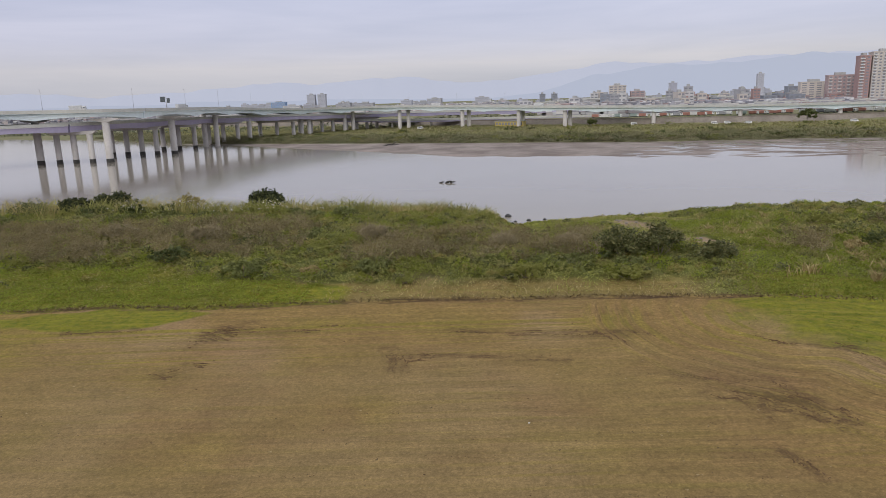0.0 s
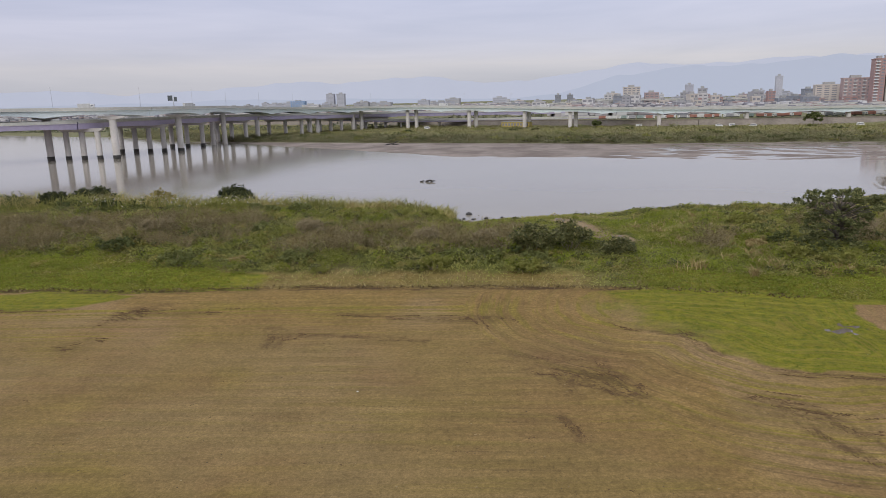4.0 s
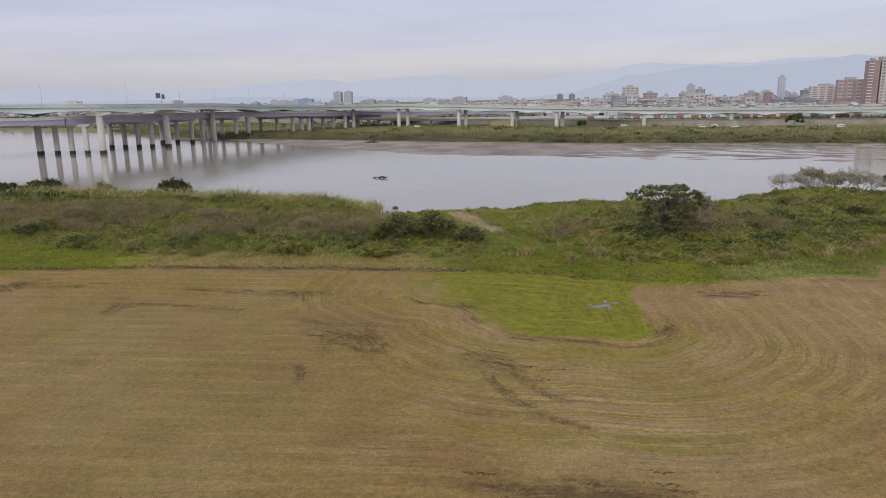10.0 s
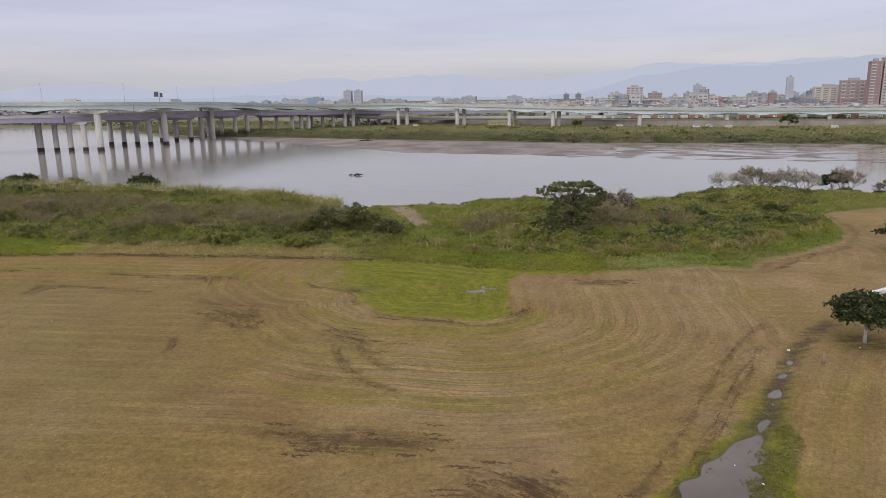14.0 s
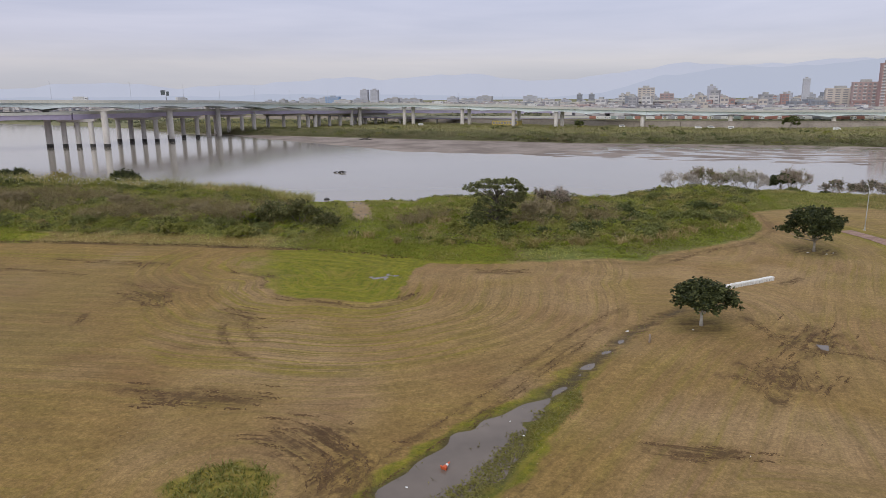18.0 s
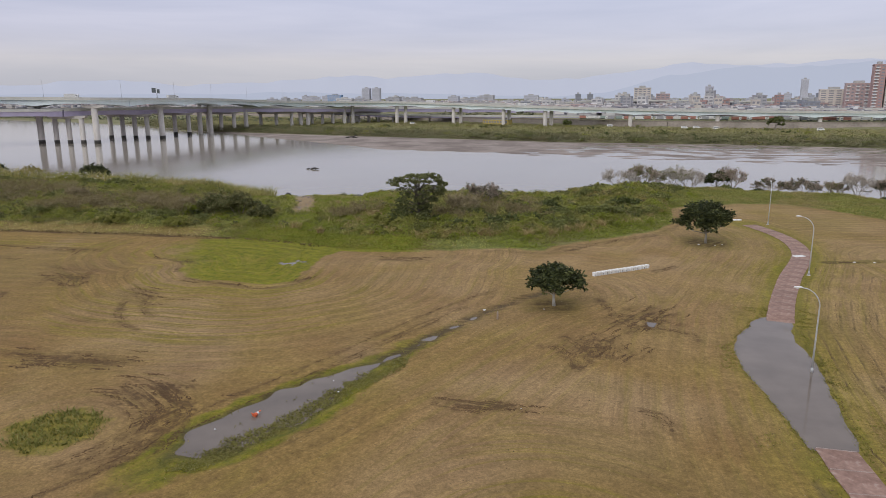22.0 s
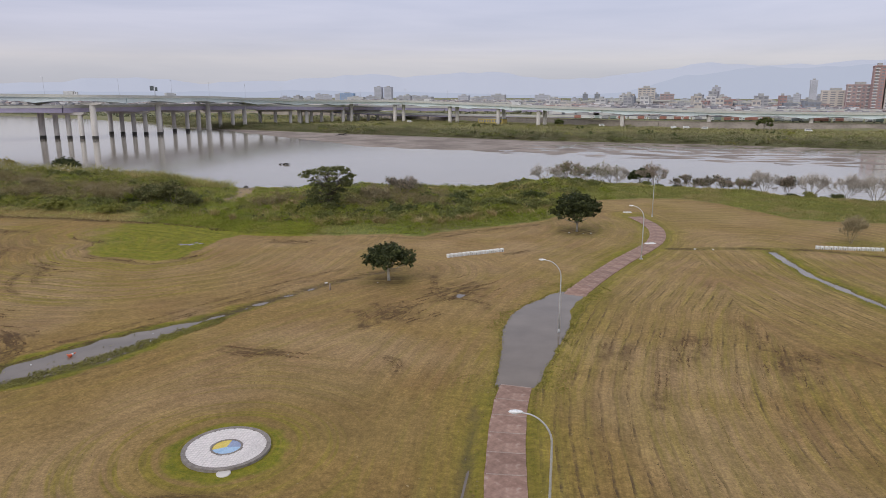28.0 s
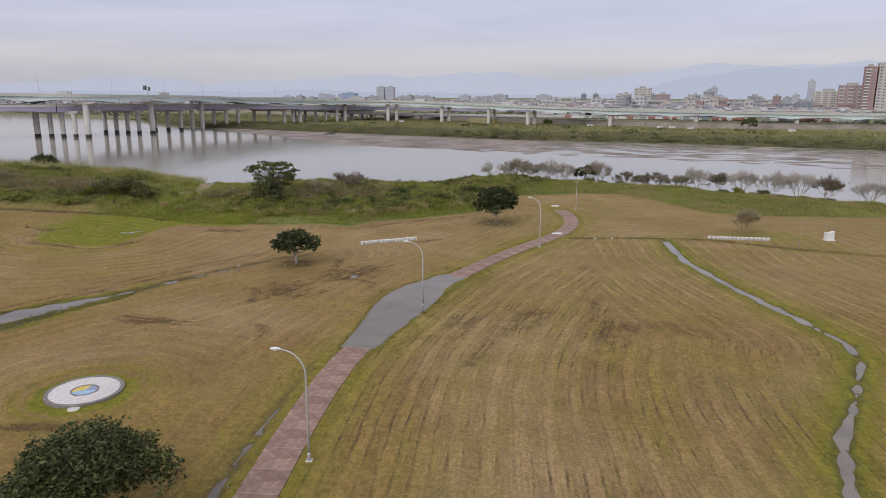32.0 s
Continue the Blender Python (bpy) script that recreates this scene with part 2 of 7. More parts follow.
# ---- mesh helpers ----
def raw(name, verts, faces, mats=(), parent=None, smooth=False, index=None):
    """One mesh object out of arrays of corners and faces (all faces with as many corners)."""
    verts, faces = np.asarray(verts, np.float32), np.asarray(faces, np.int32)
    me = bpy.data.meshes.new(name)
    me.vertices.add(len(verts))
    me.vertices.foreach_set("co", verts.ravel())
    k = faces.shape[1]
    me.loops.add(faces.size)
    me.loops.foreach_set("vertex_index", faces.ravel())
    me.polygons.add(len(faces))
    me.polygons.foreach_set("loop_start", np.arange(0, faces.size, k, dtype=np.int32))
    me.polygons.foreach_set("loop_total", np.full(len(faces), k, np.int32))
    me.polygons.foreach_set("use_smooth", np.full(len(faces), bool(smooth)))
    for m in mats if isinstance(mats, (list, tuple)) else [mats]:
        me.materials.append(m)
    if index is not None:
        me.polygons.foreach_set("material_index", np.asarray(index, np.int32))
    me.update(calc_edges=True)
    me.validate()
    ob = new(name, me)
    if parent:
        ob.parent = parent
    return ob


def part(name, bm, mat, parent=None, label=""):
    me = bpy.data.meshes.new(name)
    bm.to_mesh(me)
    bm.free()
    me.materials.append(mat)
    ob = new(name, me)
    if parent:
        ob.parent = parent
    if label:
        tagged(ob, label)
    return ob


def shared(name, ob, parent, m):
    """Another object on the mesh of ob."""
    o = new(name, ob.data)
    o.parent = parent
    o.matrix_basis = m
    return o


def box(bm, x0, x1, y0, y1, z0, z1, bevel=0.0, m=None):
    v = [bm.verts.new(p) for p in ((x0, y0, z0), (x1, y0, z0), (x1, y1, z0), (x0, y1, z0), (x0, y0, z1), (x1, y0, z1), (x1, y1, z1), (x0, y1, z1))]
    f = [bm.faces.new([v[i] for i in q]) for q in ((3, 2, 1, 0), (4, 5, 6, 7), (0, 1, 5, 4), (1, 2, 6, 5), (2, 3, 7, 6), (3, 0, 4, 7))]
    if bevel:
        r = bmesh.ops.bevel(bm, geom=list({e for a in f for e in a.edges}), offset=bevel, segments=1, affect="EDGES")
        v = list({x for a in r["faces"] for x in a.verts} | {x for x in v if x.is_valid})
    if m is not None:
        bmesh.ops.transform(bm, matrix=m, verts=[x for x in v if x.is_valid])
    return bm


def tube(bm, pts, radii, sides=8, caps=True):
    """A tapering round bar along points."""
    pts = [Vector(p) for p in pts]
    rings, side = [], None
    for i, p in enumerate(pts):
        d = (pts[min(i + 1, len(pts) - 1)] - pts[max(i - 1, 0)]).normalized()
        a = d.orthogonal().normalized() if side is None else (side - d * side.dot(d)).normalized()
        side = a
        b = d.cross(a)
        rings.append([bm.verts.new(p + (a * math.cos(2 * math.pi * k / sides) + b * math.sin(2 * math.pi * k / sides)) * radii[i]) for k in range(sides)])
    for r0, r1 in zip(rings, rings[1:]):
        for k in range(sides):
            f = bm.faces.new((r0[k], r0[(k + 1) % sides], r1[(k + 1) % sides], r1[k]))
            f.smooth = True
    if caps:
        bm.faces.new(rings[0][::-1])
        bm.faces.new(rings[-1])
    return bm


def sweep(bm, line, profile, closed=True):
    """A profile of (across, up) carried along a line of (x, y, z)."""
    rings = []
    for i, p in enumerate(line):
        a, b = Vector(line[max(i - 1, 0)]), Vector(line[min(i + 1, len(line) - 1)])
        d = (b - a)
        d.z = 0
        d.normalize()
        s = Vector((d.y, -d.x, 0))
        rings.append([bm.verts.new(Vector(p) + s * u + Vector((0, 0, w))) for u, w in profile])
    k = len(profile)
    for r0, r1 in zip(rings, rings[1:]):
        for j in range(k if closed else k - 1):
            bm.faces.new((r0[j], r1[j], r1[(j + 1) % k], r0[(j + 1) % k]))
    if closed:
        bm.faces.new(rings[0])
        bm.faces.new(rings[-1][::-1])
    return bm


def thing(name, m, label, category, group="", kind=""):
    e = new(name)
    e.matrix_basis = m
    return tagged(e, label, category, group, kind)


def along(line, step):
    """Points at even steps along a line, with a smooth curve through its corners."""
    pts = [Vector(p) for p in line]
    dense = []
    for i in range(len(pts) - 1):
        p0, p1, p2, p3 = pts[max(i - 1, 0)], pts[i], pts[i + 1], pts[min(i + 2, len(pts) - 1)]
        for k in range(24):
            t = k / 24
            dense.append(0.5 * ((2 * p1) + (p2 - p0) * t + (2 * p0 - 5 * p1 + 4 * p2 - p3) * t * t + (3 * p1 - p0 - 3 * p2 + p3) * t ** 3))
    dense.append(pts[-1])
    out, left = [dense[0]], step
    for a, b in zip(dense, dense[1:]):
        seg = (b - a).length
        while seg >= left:
            a = a + (b - a) * (left / seg) if seg else a
            out.append(a.copy())
            seg, left = (b - a).length, step
        left -= seg
    return out


# ---- the lie of the land ----
FIELD_EDGE = [(-4000, 40), (-120, 52), (-75, 60), (-51, 64), (-40, 65.6), (-30, 64.5), (-20.8, 65.6), (-8.6, 66.4), (12.4, 66.6), (29, 66), (40, 64), (50.4, 60.2), (58, 61), (62.8, 61.6), (72.3, 65), (78.5, 64.4), (80, 67.8), (88, 74),
              (96, 81.3), (100.3, 89.8), (101.2, 97), (102, 104.8), (107, 108.5), (116, 112.5), (125, 113.5), (131, 108), (136, 100), (140, 92.5), (146, 90.5), (155, 90.5), (171, 93.5), (230, 100), (4000, 300)]
LUSH_PATCH = [(22.2, 57.8), (22.6, 62), (24, 65), (30, 66.2), (40, 64.2), (50.2, 60.4), (48.9, 56.7), (48.7, 53.5), (49.1, 49), (49, 43.8), (46.4, 41.5), (40.9, 42.5), (38.3, 42.1), (35.5, 43.1), (32.8, 46), (32, 48.5), (30.4, 51), (26.2, 51.8), (23, 55)]
GREEN_LEFT = [(-52, 61), (-47, 63), (-40, 65), (-30, 64.4), (-27.4, 63), (-30, 60.6), (-32.5, 58.4), (-36, 57.6), (-40, 57.2), (-46, 58.5)]
YELLOW_LEFT = [(-70, 20), (-70, 62), (-51, 64), (-45, 63), (-38, 57), (-41, 54), (-39.5, 45), (-48, 20)]
SWALE = [(46, -18), (50, -10), (54, -3), (57, 3), (60.2, 9.5), (63, 15), (65.6, 20), (68.6, 26.5), (73, 35), (77, 41), (79.5, 43.5)]
PATH_LINE = [(108, -70), (103.5, -40), (100.5, -22), (99.3, -12.4), (98.3, -4.3), (97.6, 3.7), (97.6, 11.3), (99, 22), (101.9, 36.5), (107.4, 52), (111.9, 62.3), (114, 68), (115, 74), (115, 79), (114.2, 84), (111.9, 91.5)]
CREEK = [(129.6, 64), (130.8, 51), (134.3, 39), (138.3, 28.4), (140.7, 21.5), (140.5, 17), (137.3, 9), (133.8, 1.3), (132, -6), (131, -20), (133, -45)]
TRACK = [(115.4, 62.8), (126, 64.9), (135.9, 65.9), (141, 64.4), (147.7, 61.4), (158.5, 59.4), (185, 54), (260, 45)]
SHORE = [(-4000, 90), (-400, 145), (-120, 160), (-70, 157), (-40, 152), (-6, 148), (1, 142), (7, 139), (14, 143), (30, 148), (60, 151), (80, 150), (100, 149), (120, 148), (140, 141), (160, 130), (180, 124), (260, 112), (600, 60), (4000, -300)]
FAR_SHORE = [(-4000, 1500), (-556, 672), (-400, 602), (-304, 548), (-199, 456), (-165, 440), (-120, 398), (-79, 362), (-43, 332), (-8, 299), (66, 279), (97, 269), (131, 260), (164, 251), (190, 244), (212, 236), (300, 205), (600, 110), (4000, -600)]
FAR_VEG = [(-4000, 1530), (-560, 690), (-400, 618), (-304, 562), (-205, 470), (-150, 446), (-100, 428), (-62, 414), (20, 386), (88, 366), (178, 357), (246, 337), (400, 280), (900, 110), (4000, -400)]
LEVEE_LINE = [(-4000, 1750), (-400, 800), (-150, 700), (-60, 640), (40, 590), (96, 564), (130, 543), (180, 526), (330, 509), (600, 475), (1100, 400), (4000, 80)]
WATER = -5.0


def line_y(line, x):
    return np.interp(x, [p[0] for p in line], [p[1] for p in line])


def to_line(line, x, y):
    """Distance to a bent line, and how far along it that is."""
    best, where, run = np.full(np.shape(x), 1e9), np.zeros(np.shape(x)), 0.0
    for (ax, ay), (bx, by) in zip(line, line[1:]):
        length = math.hypot(bx - ax, by - ay)
        t = np.clip(((x - ax) * (bx - ax) + (y - ay) * (by - ay)) / length ** 2, 0, 1)
        d = np.hypot(x - ax - t * (bx - ax), y - ay - t * (by - ay))
        where = np.where(d < best, run + t * length, where)
        best = np.minimum(best, d)
        run += length
    return best, where


def within(shape, x, y):
    """Signed distance to an outline, above nought inside."""
    d = to_line(shape + shape[:1], x, y)[0]
    odd = np.zeros(np.shape(x), bool)
    for (ax, ay), (bx, by) in zip(shape, shape[1:] + shape[:1]):
        if ay != by:
            odd ^= ((ay > y) != (by > y)) & (x < (bx - ax) * (y - ay) / (by - ay) + ax)
    return np.where(odd, d, -d)


def ease(a, b, v):
    t = np.clip((v - a) / (b - a), 0, 1)
    return t * t * (3 - 2 * t)


def ripple(x, y, s, seed=0):
    """Soft uneven waves, about -1 to 1, of size s."""
    r = np.random.RandomState(seed)
    out = 0
    for k in range(6):
        a, f, p = r.uniform(0, 6.28), r.uniform(0.6, 1.7) * 2 * math.pi / s, r.uniform(0, 6.28)
        out = out + np.sin((x * math.cos(a) + y * math.sin(a)) * f + p + 1.3 * np.sin((x * math.sin(a) - y * math.cos(a)) * f * 0.7 + p))
    return out / 4


def past_edge(x, y):
    return y - line_y(FIELD_EDGE, x)


def lime_strip(x, y):
    pe = past_edge(x, y)
    return np.maximum(ease(-12, -16, x) * ease(np.interp(x, (-58, -40, -30, -16), (22, 18, 13, 8)), np.interp(x, (-58, -40, -30, -16), (17, 14, 9, 5)), pe + 1.5 * ripple(x, y, 7, 68)), ease(28, 33, x) * ease(64, 58, x) * ease(11, 7, pe + 1.5 * ripple(x, y, 7, 69)))


def low_green(x, y):
    """The low lush growth right of the dirt way."""
    front = ease(60, 68, x) * ease(114, 106, x) * ease(10.5, 7.0, past_edge(x, y) + 1.5 * ripple(x, y, 8, 33))
    return np.maximum(ease(30, 33.5, x) * ease(54, 47, x) * ease(66, 70, y) * ease(118, 108, y), front)


def straw_strip(x, y):
    return ease(-30, -23, x) * ease(29, 22, x) * ease(8.0, 4.5, past_edge(x, y) + 1.2 * ripple(x, y, 6, 70))


def swale_half(s):
    """Half width of the shallow ditch, by metres along it."""
    return np.interp(s, (0, 15, 22, 27, 33, 38, 43, 50, 60, 70), (0.3, 0.5, 1.4, 3.2, 3.2, 2.5, 1.3, 0.8, 0.65, 0.3))


FLOOD = [(101.6, 38.2), (100.9, 36.6), (98.9, 31.5), (98.5, 27.5), (98.0, 22), (97.8, 17), (97.5, 13), (97.3, 10.6), (97.2, 9.6)]


def flood_half(s):
    """Half width of the flooded dip in the path, by metres along it."""
    return np.interp(s, (81.5, 83, 86, 92, 98, 103, 107, 108.5), (0.2, 1.1, 1.6, 2.2, 2.35, 1.85, 1.2, 0.2))


def land(x, y):
    """Height of the ground."""
    x, y = np.asarray(x, float), np.asarray(y, float)
    s, f, v, e = line_y(SHORE, x), line_y(FAR_SHORE, x), line_y(FAR_VEG, x), line_y(FIELD_EDGE, x)
    z = 0.05 * ripple(x, y, 23, 1) + 0.02 * ripple(x, y, 6, 2)
    z = z + 0.45 * ease(0, 7, y - e) - 0.7 * ease(2, 9, x) * ease(44, 36, x) * ease(88, 102, y) + (0.45 * ripple(x, y, 17, 3) + 0.22 * ripple(x, y, 5.5, 13)) * ease(3, 14, y - e) + 1.0 * ease(18, 4, np.hypot(x - 99, (y - 116) * 1.2)) * ease(2, 12, y - e)
    z = z * (1 - ease(-22, -6, y - s)) - 5.5 * ease(0, 1, (y - s + np.interp(x, (74, 98), (40, 17))) / np.interp(x, (74, 98), (43, 20))) - 1.5 * ease(2, 20, y - s)
    mid = ease(-16, 0, y - f)
    z = z * (1 - mid) + mid * (WATER - 0.1 + 0.32 * ease(0, 20, y - f) * (1 - 0.68 * ease(20, 120, x)) + (0.06 + 0.2 * ease(20, 110, x)) * (0.5 * ripple(x * 0.35 + y * 0.2, y * 1.5, 17, 5) + 0.75 * ripple(x * 0.4, y * 2.0 + x * 0.35, 11, 6)) + 0.9 * ease(-2, 8, y - v) + 0.3 * ease(10, 60, y - v) + 4.2 * ease(1, 10, y - line_y(LEVEE_LINE, x)))
    d, along_s = to_line(SWALE, x, y)
    z = z - 0.32 * np.interp(along_s, (0, 23.5, 26.5, 39, 44, 60, 68, 73), (0.4, 0.45, 1.05, 1, 0.66, 0.65, 0.63, 0)) * ease(1.0, -0.9, d - 0.75 * swale_half(along_s) + 0.5 * ripple(x, y, 5, 7)) * (y < 60) * (1 - 0.5 * ease(-0.3, 1.3, (x - np.interp(y, [p[1] for p in SWALE], [p[0] for p in SWALE])) * 0.85 + 0.7 * ripple(x, y, 4, 71)) * (along_s > 20))
    d, along_s = to_line(PATH_LINE, x, y)
    z = z - 0.26 * ease(0.9, -0.7, to_line(FLOOD, x, y)[0] - np.interp(y, (9.6, 10.6, 13, 17, 22, 27.5, 31.5, 36.6, 38.2), (0.3, 0.9, 1.25, 1.8, 2.3, 2.4, 2.0, 1.2, 0.3)) + 0.14 * ripple(x, y, 4, 8))
    z = z * (1 - 0.85 * ease(2.6, 1.3, d) * (flood_half(along_s) <= 0.3) * (y < 93)) - 0.05 * ease(2.2, 1.2, d) * (y < 93)
    z = z - 0.3 * ease(1.25, 0.2, to_line(CREEK, x, y)[0] + 0.22 * ripple(x, y, 4, 9) + 0.14 * ripple(x, y, 1.8, 34) + np.interp(y, (12, 45), (0.38, 0.14)))
    gut = to_line([(95.1, 6.5), (95.5, 0), (96.3, -8), (97.2, -16), (98.5, -24)], x, y)[0]
    z = z - 0.2 * ease(0.7, 0.0, gut + 0.15 * ripple(x, y, 3, 10))
    z = z - 0.17 * ease(1.6, 0.2, np.hypot((x - 45.6) / 1.9, (y - 52.6) / 1.1) + 0.85 * ripple(x, y, 1.9, 11)) - 0.2 * ease(1.5, 0.2, np.hypot((x - 89.4) / 0.6, (y - 34.2) / 1.3) + 0.4 * ripple(x, y, 2, 12))
    return z


def steps(*spans):
    """Grid lines: spans of (start, end, step)."""
    return np.unique(np.round(np.concatenate([np.arange(a, b, s) for a, b, s in spans]), 3))


gx = steps((-4800, -800, 400), (-800, -200, 40), (-200, -60, 3), (-60, 170, 0.42), (170, 400, 3.5), (400, 1000, 40), (1000, 4801, 400))
gy = steps((-4800, -400, 400), (-400, -60, 20), (-60, -18, 2), (-18, 70, 0.42), (70, 116, 0.7), (116, 160, 1.2), (160, 230, 5), (230, 310, 2.0), (310, 480, 2.5), (480, 800, 20), (800, 4801, 400))
X, Y = np.meshgrid(gx, gy)
Z = land(X, Y)
nx, ny = len(gx), len(gy)
ids = np.arange(nx * ny).reshape(ny, nx)
quads = np.stack([ids[:-1, :-1], ids[:-1, 1:], ids[1:, 1:], ids[1:, :-1]], -1).reshape(-1, 4)
edge = line_y(FIELD_EDGE, X)
edge_d = to_line(FIELD_EDGE[2:-1], X, Y)[0]
patch_in = within(LUSH_PATCH, X, Y) + 0.35 * ripple(X, Y, 4, 20)
sw_d, sw_s = to_line(SWALE, X, Y)
pa_d, pa_s = to_line(PATH_LINE, X, Y)
ck_d = to_line(CREEK, X, Y)[0]
tr_d = to_line(TRACK, X, Y)[0]
disc_d = np.hypot(X - 80.6, Y + 2.4)
bump_d = np.hypot(X - 47.3, Y - 5.6)

lush = ease(-0.3, 0.35, patch_in) * (1 - 0.55 * ease(34, 24, X + 0.35 * (Y - 55) + 2.5 * ripple(X, Y, 8, 79))) * (0.86 + 0.14 * ripple(X * 0.3, Y, 3.0, 80))
lush = np.maximum(lush, 0.9 * ease(-0.5, 0.5, within(GREEN_LEFT, X, Y) + 0.5 * ripple(X, Y, 5, 21)))
lush = np.maximum(lush, 0.8 * ease(0.9, 0.0, sw_d - swale_half(sw_s) - 0.1 + 0.5 * ripple(X, Y, 4, 22)) * ease(17, 23, sw_s) * np.interp(sw_s, (0, 40, 55, 70), (0.8, 1, 0.45, 0.2)))
lush = np.maximum(lush, 0.62 * ease(0.7, -0.4, bump_d - 3.1 + 0.5 * ripple(X, Y, 3, 23)))
lush = np.maximum(lush, 0.75 * ease(1.0, 0.0, disc_d - 3.4 + 0.3 * ripple(X, Y, 3, 24)))
lush = np.maximum(lush, 0.55 * ease(4.5, 1.2, pa_d + 0.7 * ripple(X, Y, 7, 25)) * (Y < 93))
lush = np.maximum(lush, 0.65 * ease(3.2, 0.8, ck_d + 0.6 * ripple(X, Y, 7, 26)))
lush = np.maximum(lush, 0.5 * ease(1.6, 0.8, tr_d + 0.4 * ripple(X, Y, 4, 27)))
lush = np.maximum(lush, 0.45 * ease(9.0, 3.0, np.hypot(X - 102.3, Y - 73) + ripple(X, Y, 5, 28)))
lush = np.maximum(lush, 0.40 * ease(5.5, 2.0, np.hypot(X - 80, Y - 38.2) + ripple(X, Y, 5, 28)))
lush = np.maximum(lush, 0.55 * ease(6.5, 3.0, np.hypot((X - 146) * 0.6, Y - 70.5) + ripple(X, Y, 5, 29)))
bank = ease(-0.5, 0.9, Y - edge + 0.45 * ripple(X, Y, 5, 30)) * ease(0.3, 0.8, 1 - lush * (patch_in > -1))
lime = lime_strip(X, Y) * (Y > edge - 0.5)
lush = np.maximum(lush, 0.95 * lime)
bank = bank * (1 - 0.85 * lime) * (1 - 0.7 * straw_strip(X, Y))
yellow = 0.55 * ease(-2, 3, within(YELLOW_LEFT, X, Y)) + 0.35 * ease(0.2, 0.9, ripple(X, Y, 40, 31)) + 0.25 * ease(0.2, 1.0, ripple(X, Y, 15, 32))
yellow = np.maximum(yellow, 0.75 * ease(7.0, 2.2, pa_d + 1.0 * ripple(X, Y, 9, 33)) * (Y < 95))
yellow = np.maximum(yellow, (0.2 + 0.22 * ripple(X, Y, 13, 84)) * ease(100, 108, X) * (Y < 60))
yellow = np.maximum(yellow, 0.7 * ease(1.0, 0.2, np.hypot((X + 15) / 7, (Y - 59.5) / 2.2) + 0.3 * ripple(X, Y, 5, 85)))
yellow = np.maximum(yellow, 0.75 * ease(6.0, 2.0, ck_d + ripple(X, Y, 9, 34)))
yellow = np.maximum(yellow, 0.4 * ease(1.4, 0.0, np.abs(disc_d - 5.2) + 0.6 * ripple(X, Y, 9, 35)))
yellow = np.maximum(yellow, 0.4 * ease(98, 108, X) * ease(48, 60, Y) * (0.7 + 0.6 * ripple(X, Y, 16, 77)))
bare = ease(-0.2, 0.8, ripple(X, Y, 55, 36) + 0.4 * ripple(X, Y, 19, 37))
# paler with distance: haze and grazing light put into the colour
bare = np.maximum(bare, (0.55 + 0.3 * ease(92, 104, X) + 0.3 * ripple(X, Y, 26, 39)) * ease(8, 50, Y) * (X > 30))
bare = np.maximum(bare, ease(5.0, 1.0, np.abs(edge_d - 6) + 2 * ripple(X, Y, 12, 38)) * 0.8 * (X > 45))

strong = np.maximum(ease(20, 9, np.hypot((X - 41) * 0.8, Y - 36) + 3 * ripple(X, Y, 9, 43)), 0.1 * ease(0, 6, X - 103) * (Y < 62))
strong = np.maximum(strong, 0.75 * ease(9, 3, np.abs(edge_d - 10) + 2 * ripple(X, Y, 14, 44)) * (X < 25))
strong = np.maximum(strong, 0.6 * ease(9, 4, np.abs(disc_d - 3) + ripple(X, Y, 8, 45)))
dirt = ease(2.9, 1.3, to_line([(22, 118), (25.5, 110.5), (29, 102.5), (30.8, 95), (33, 90)], X, Y)[0] + 0.5 * ripple(X, Y, 4, 46))
bank = bank * (1 - dirt)
bare = np.maximum(bare, dirt)

mow_phase = edge_d
# dark churned soil, each with a length, a width and a turn
SOIL = [(50.6, 11.6, 4.0, 3.0, -30, 1), (40.1, 16.8, 5.5, 2.2, 10, 0.8), (35, 17.5, 3, 1.6, -10, 0.6), (74.4, 13.7, 3.6, 1.3, 0, 0.9), (83.4, 27.0, 3.8, 2.6, 60, 0.8), (88.9, 35.2, 4.6, 3.6, 62, 1.0),
        (86.0, 24.5, 2.6, 1.2, 60, 0.6), (-24.3, 56.8, 2.0, 4.0, -30, 0.9), (-19.4, 56.8, 4.0, 1.2, 5, 0.55), (11.2, 55.4, 5.5, 1.4, 5, 0.7), (1, 55.8, 5.0, 0.8, 0, 0.45), (-6.2, 49.4, 2.0, 1.2, 20, 0.5),
        (30, 51.2, 3.6, 0.9, -15, 0.8), (-25.1, 47.2, 2.0, 1.2, 40, 0.6), (20.4, 41.4, 4.5, 2.0, -25, 0.75), (34.6, 35.5, 5.0, 1.8, -42, 0.7), (59.3, 56.6, 4.2, 1.4, 0, 0.9), (38.6, 17.2, 4.6, 1.8, 12, 0.8), (53.5, 8.5, 3.0, 2.0, 70, 0.8),
        (81.0, -7.9, 3.6, 0.9, 12, 0.95), (118.8, 20.5, 4.0, 2.4, 78, 0.3), (110.3, 19.5, 4.0, 2.2, 80, 0.3), (125.6, 21.6, 5.0, 0.9, -6, 0.4), (-37, 57.6, 5.0, 0.8, 8, 0.85), (49.6, 43.4, 2.4, 0.8, 50, 0.8), (40, 41.5, 5.0, 0.6, -6, 0.7)]
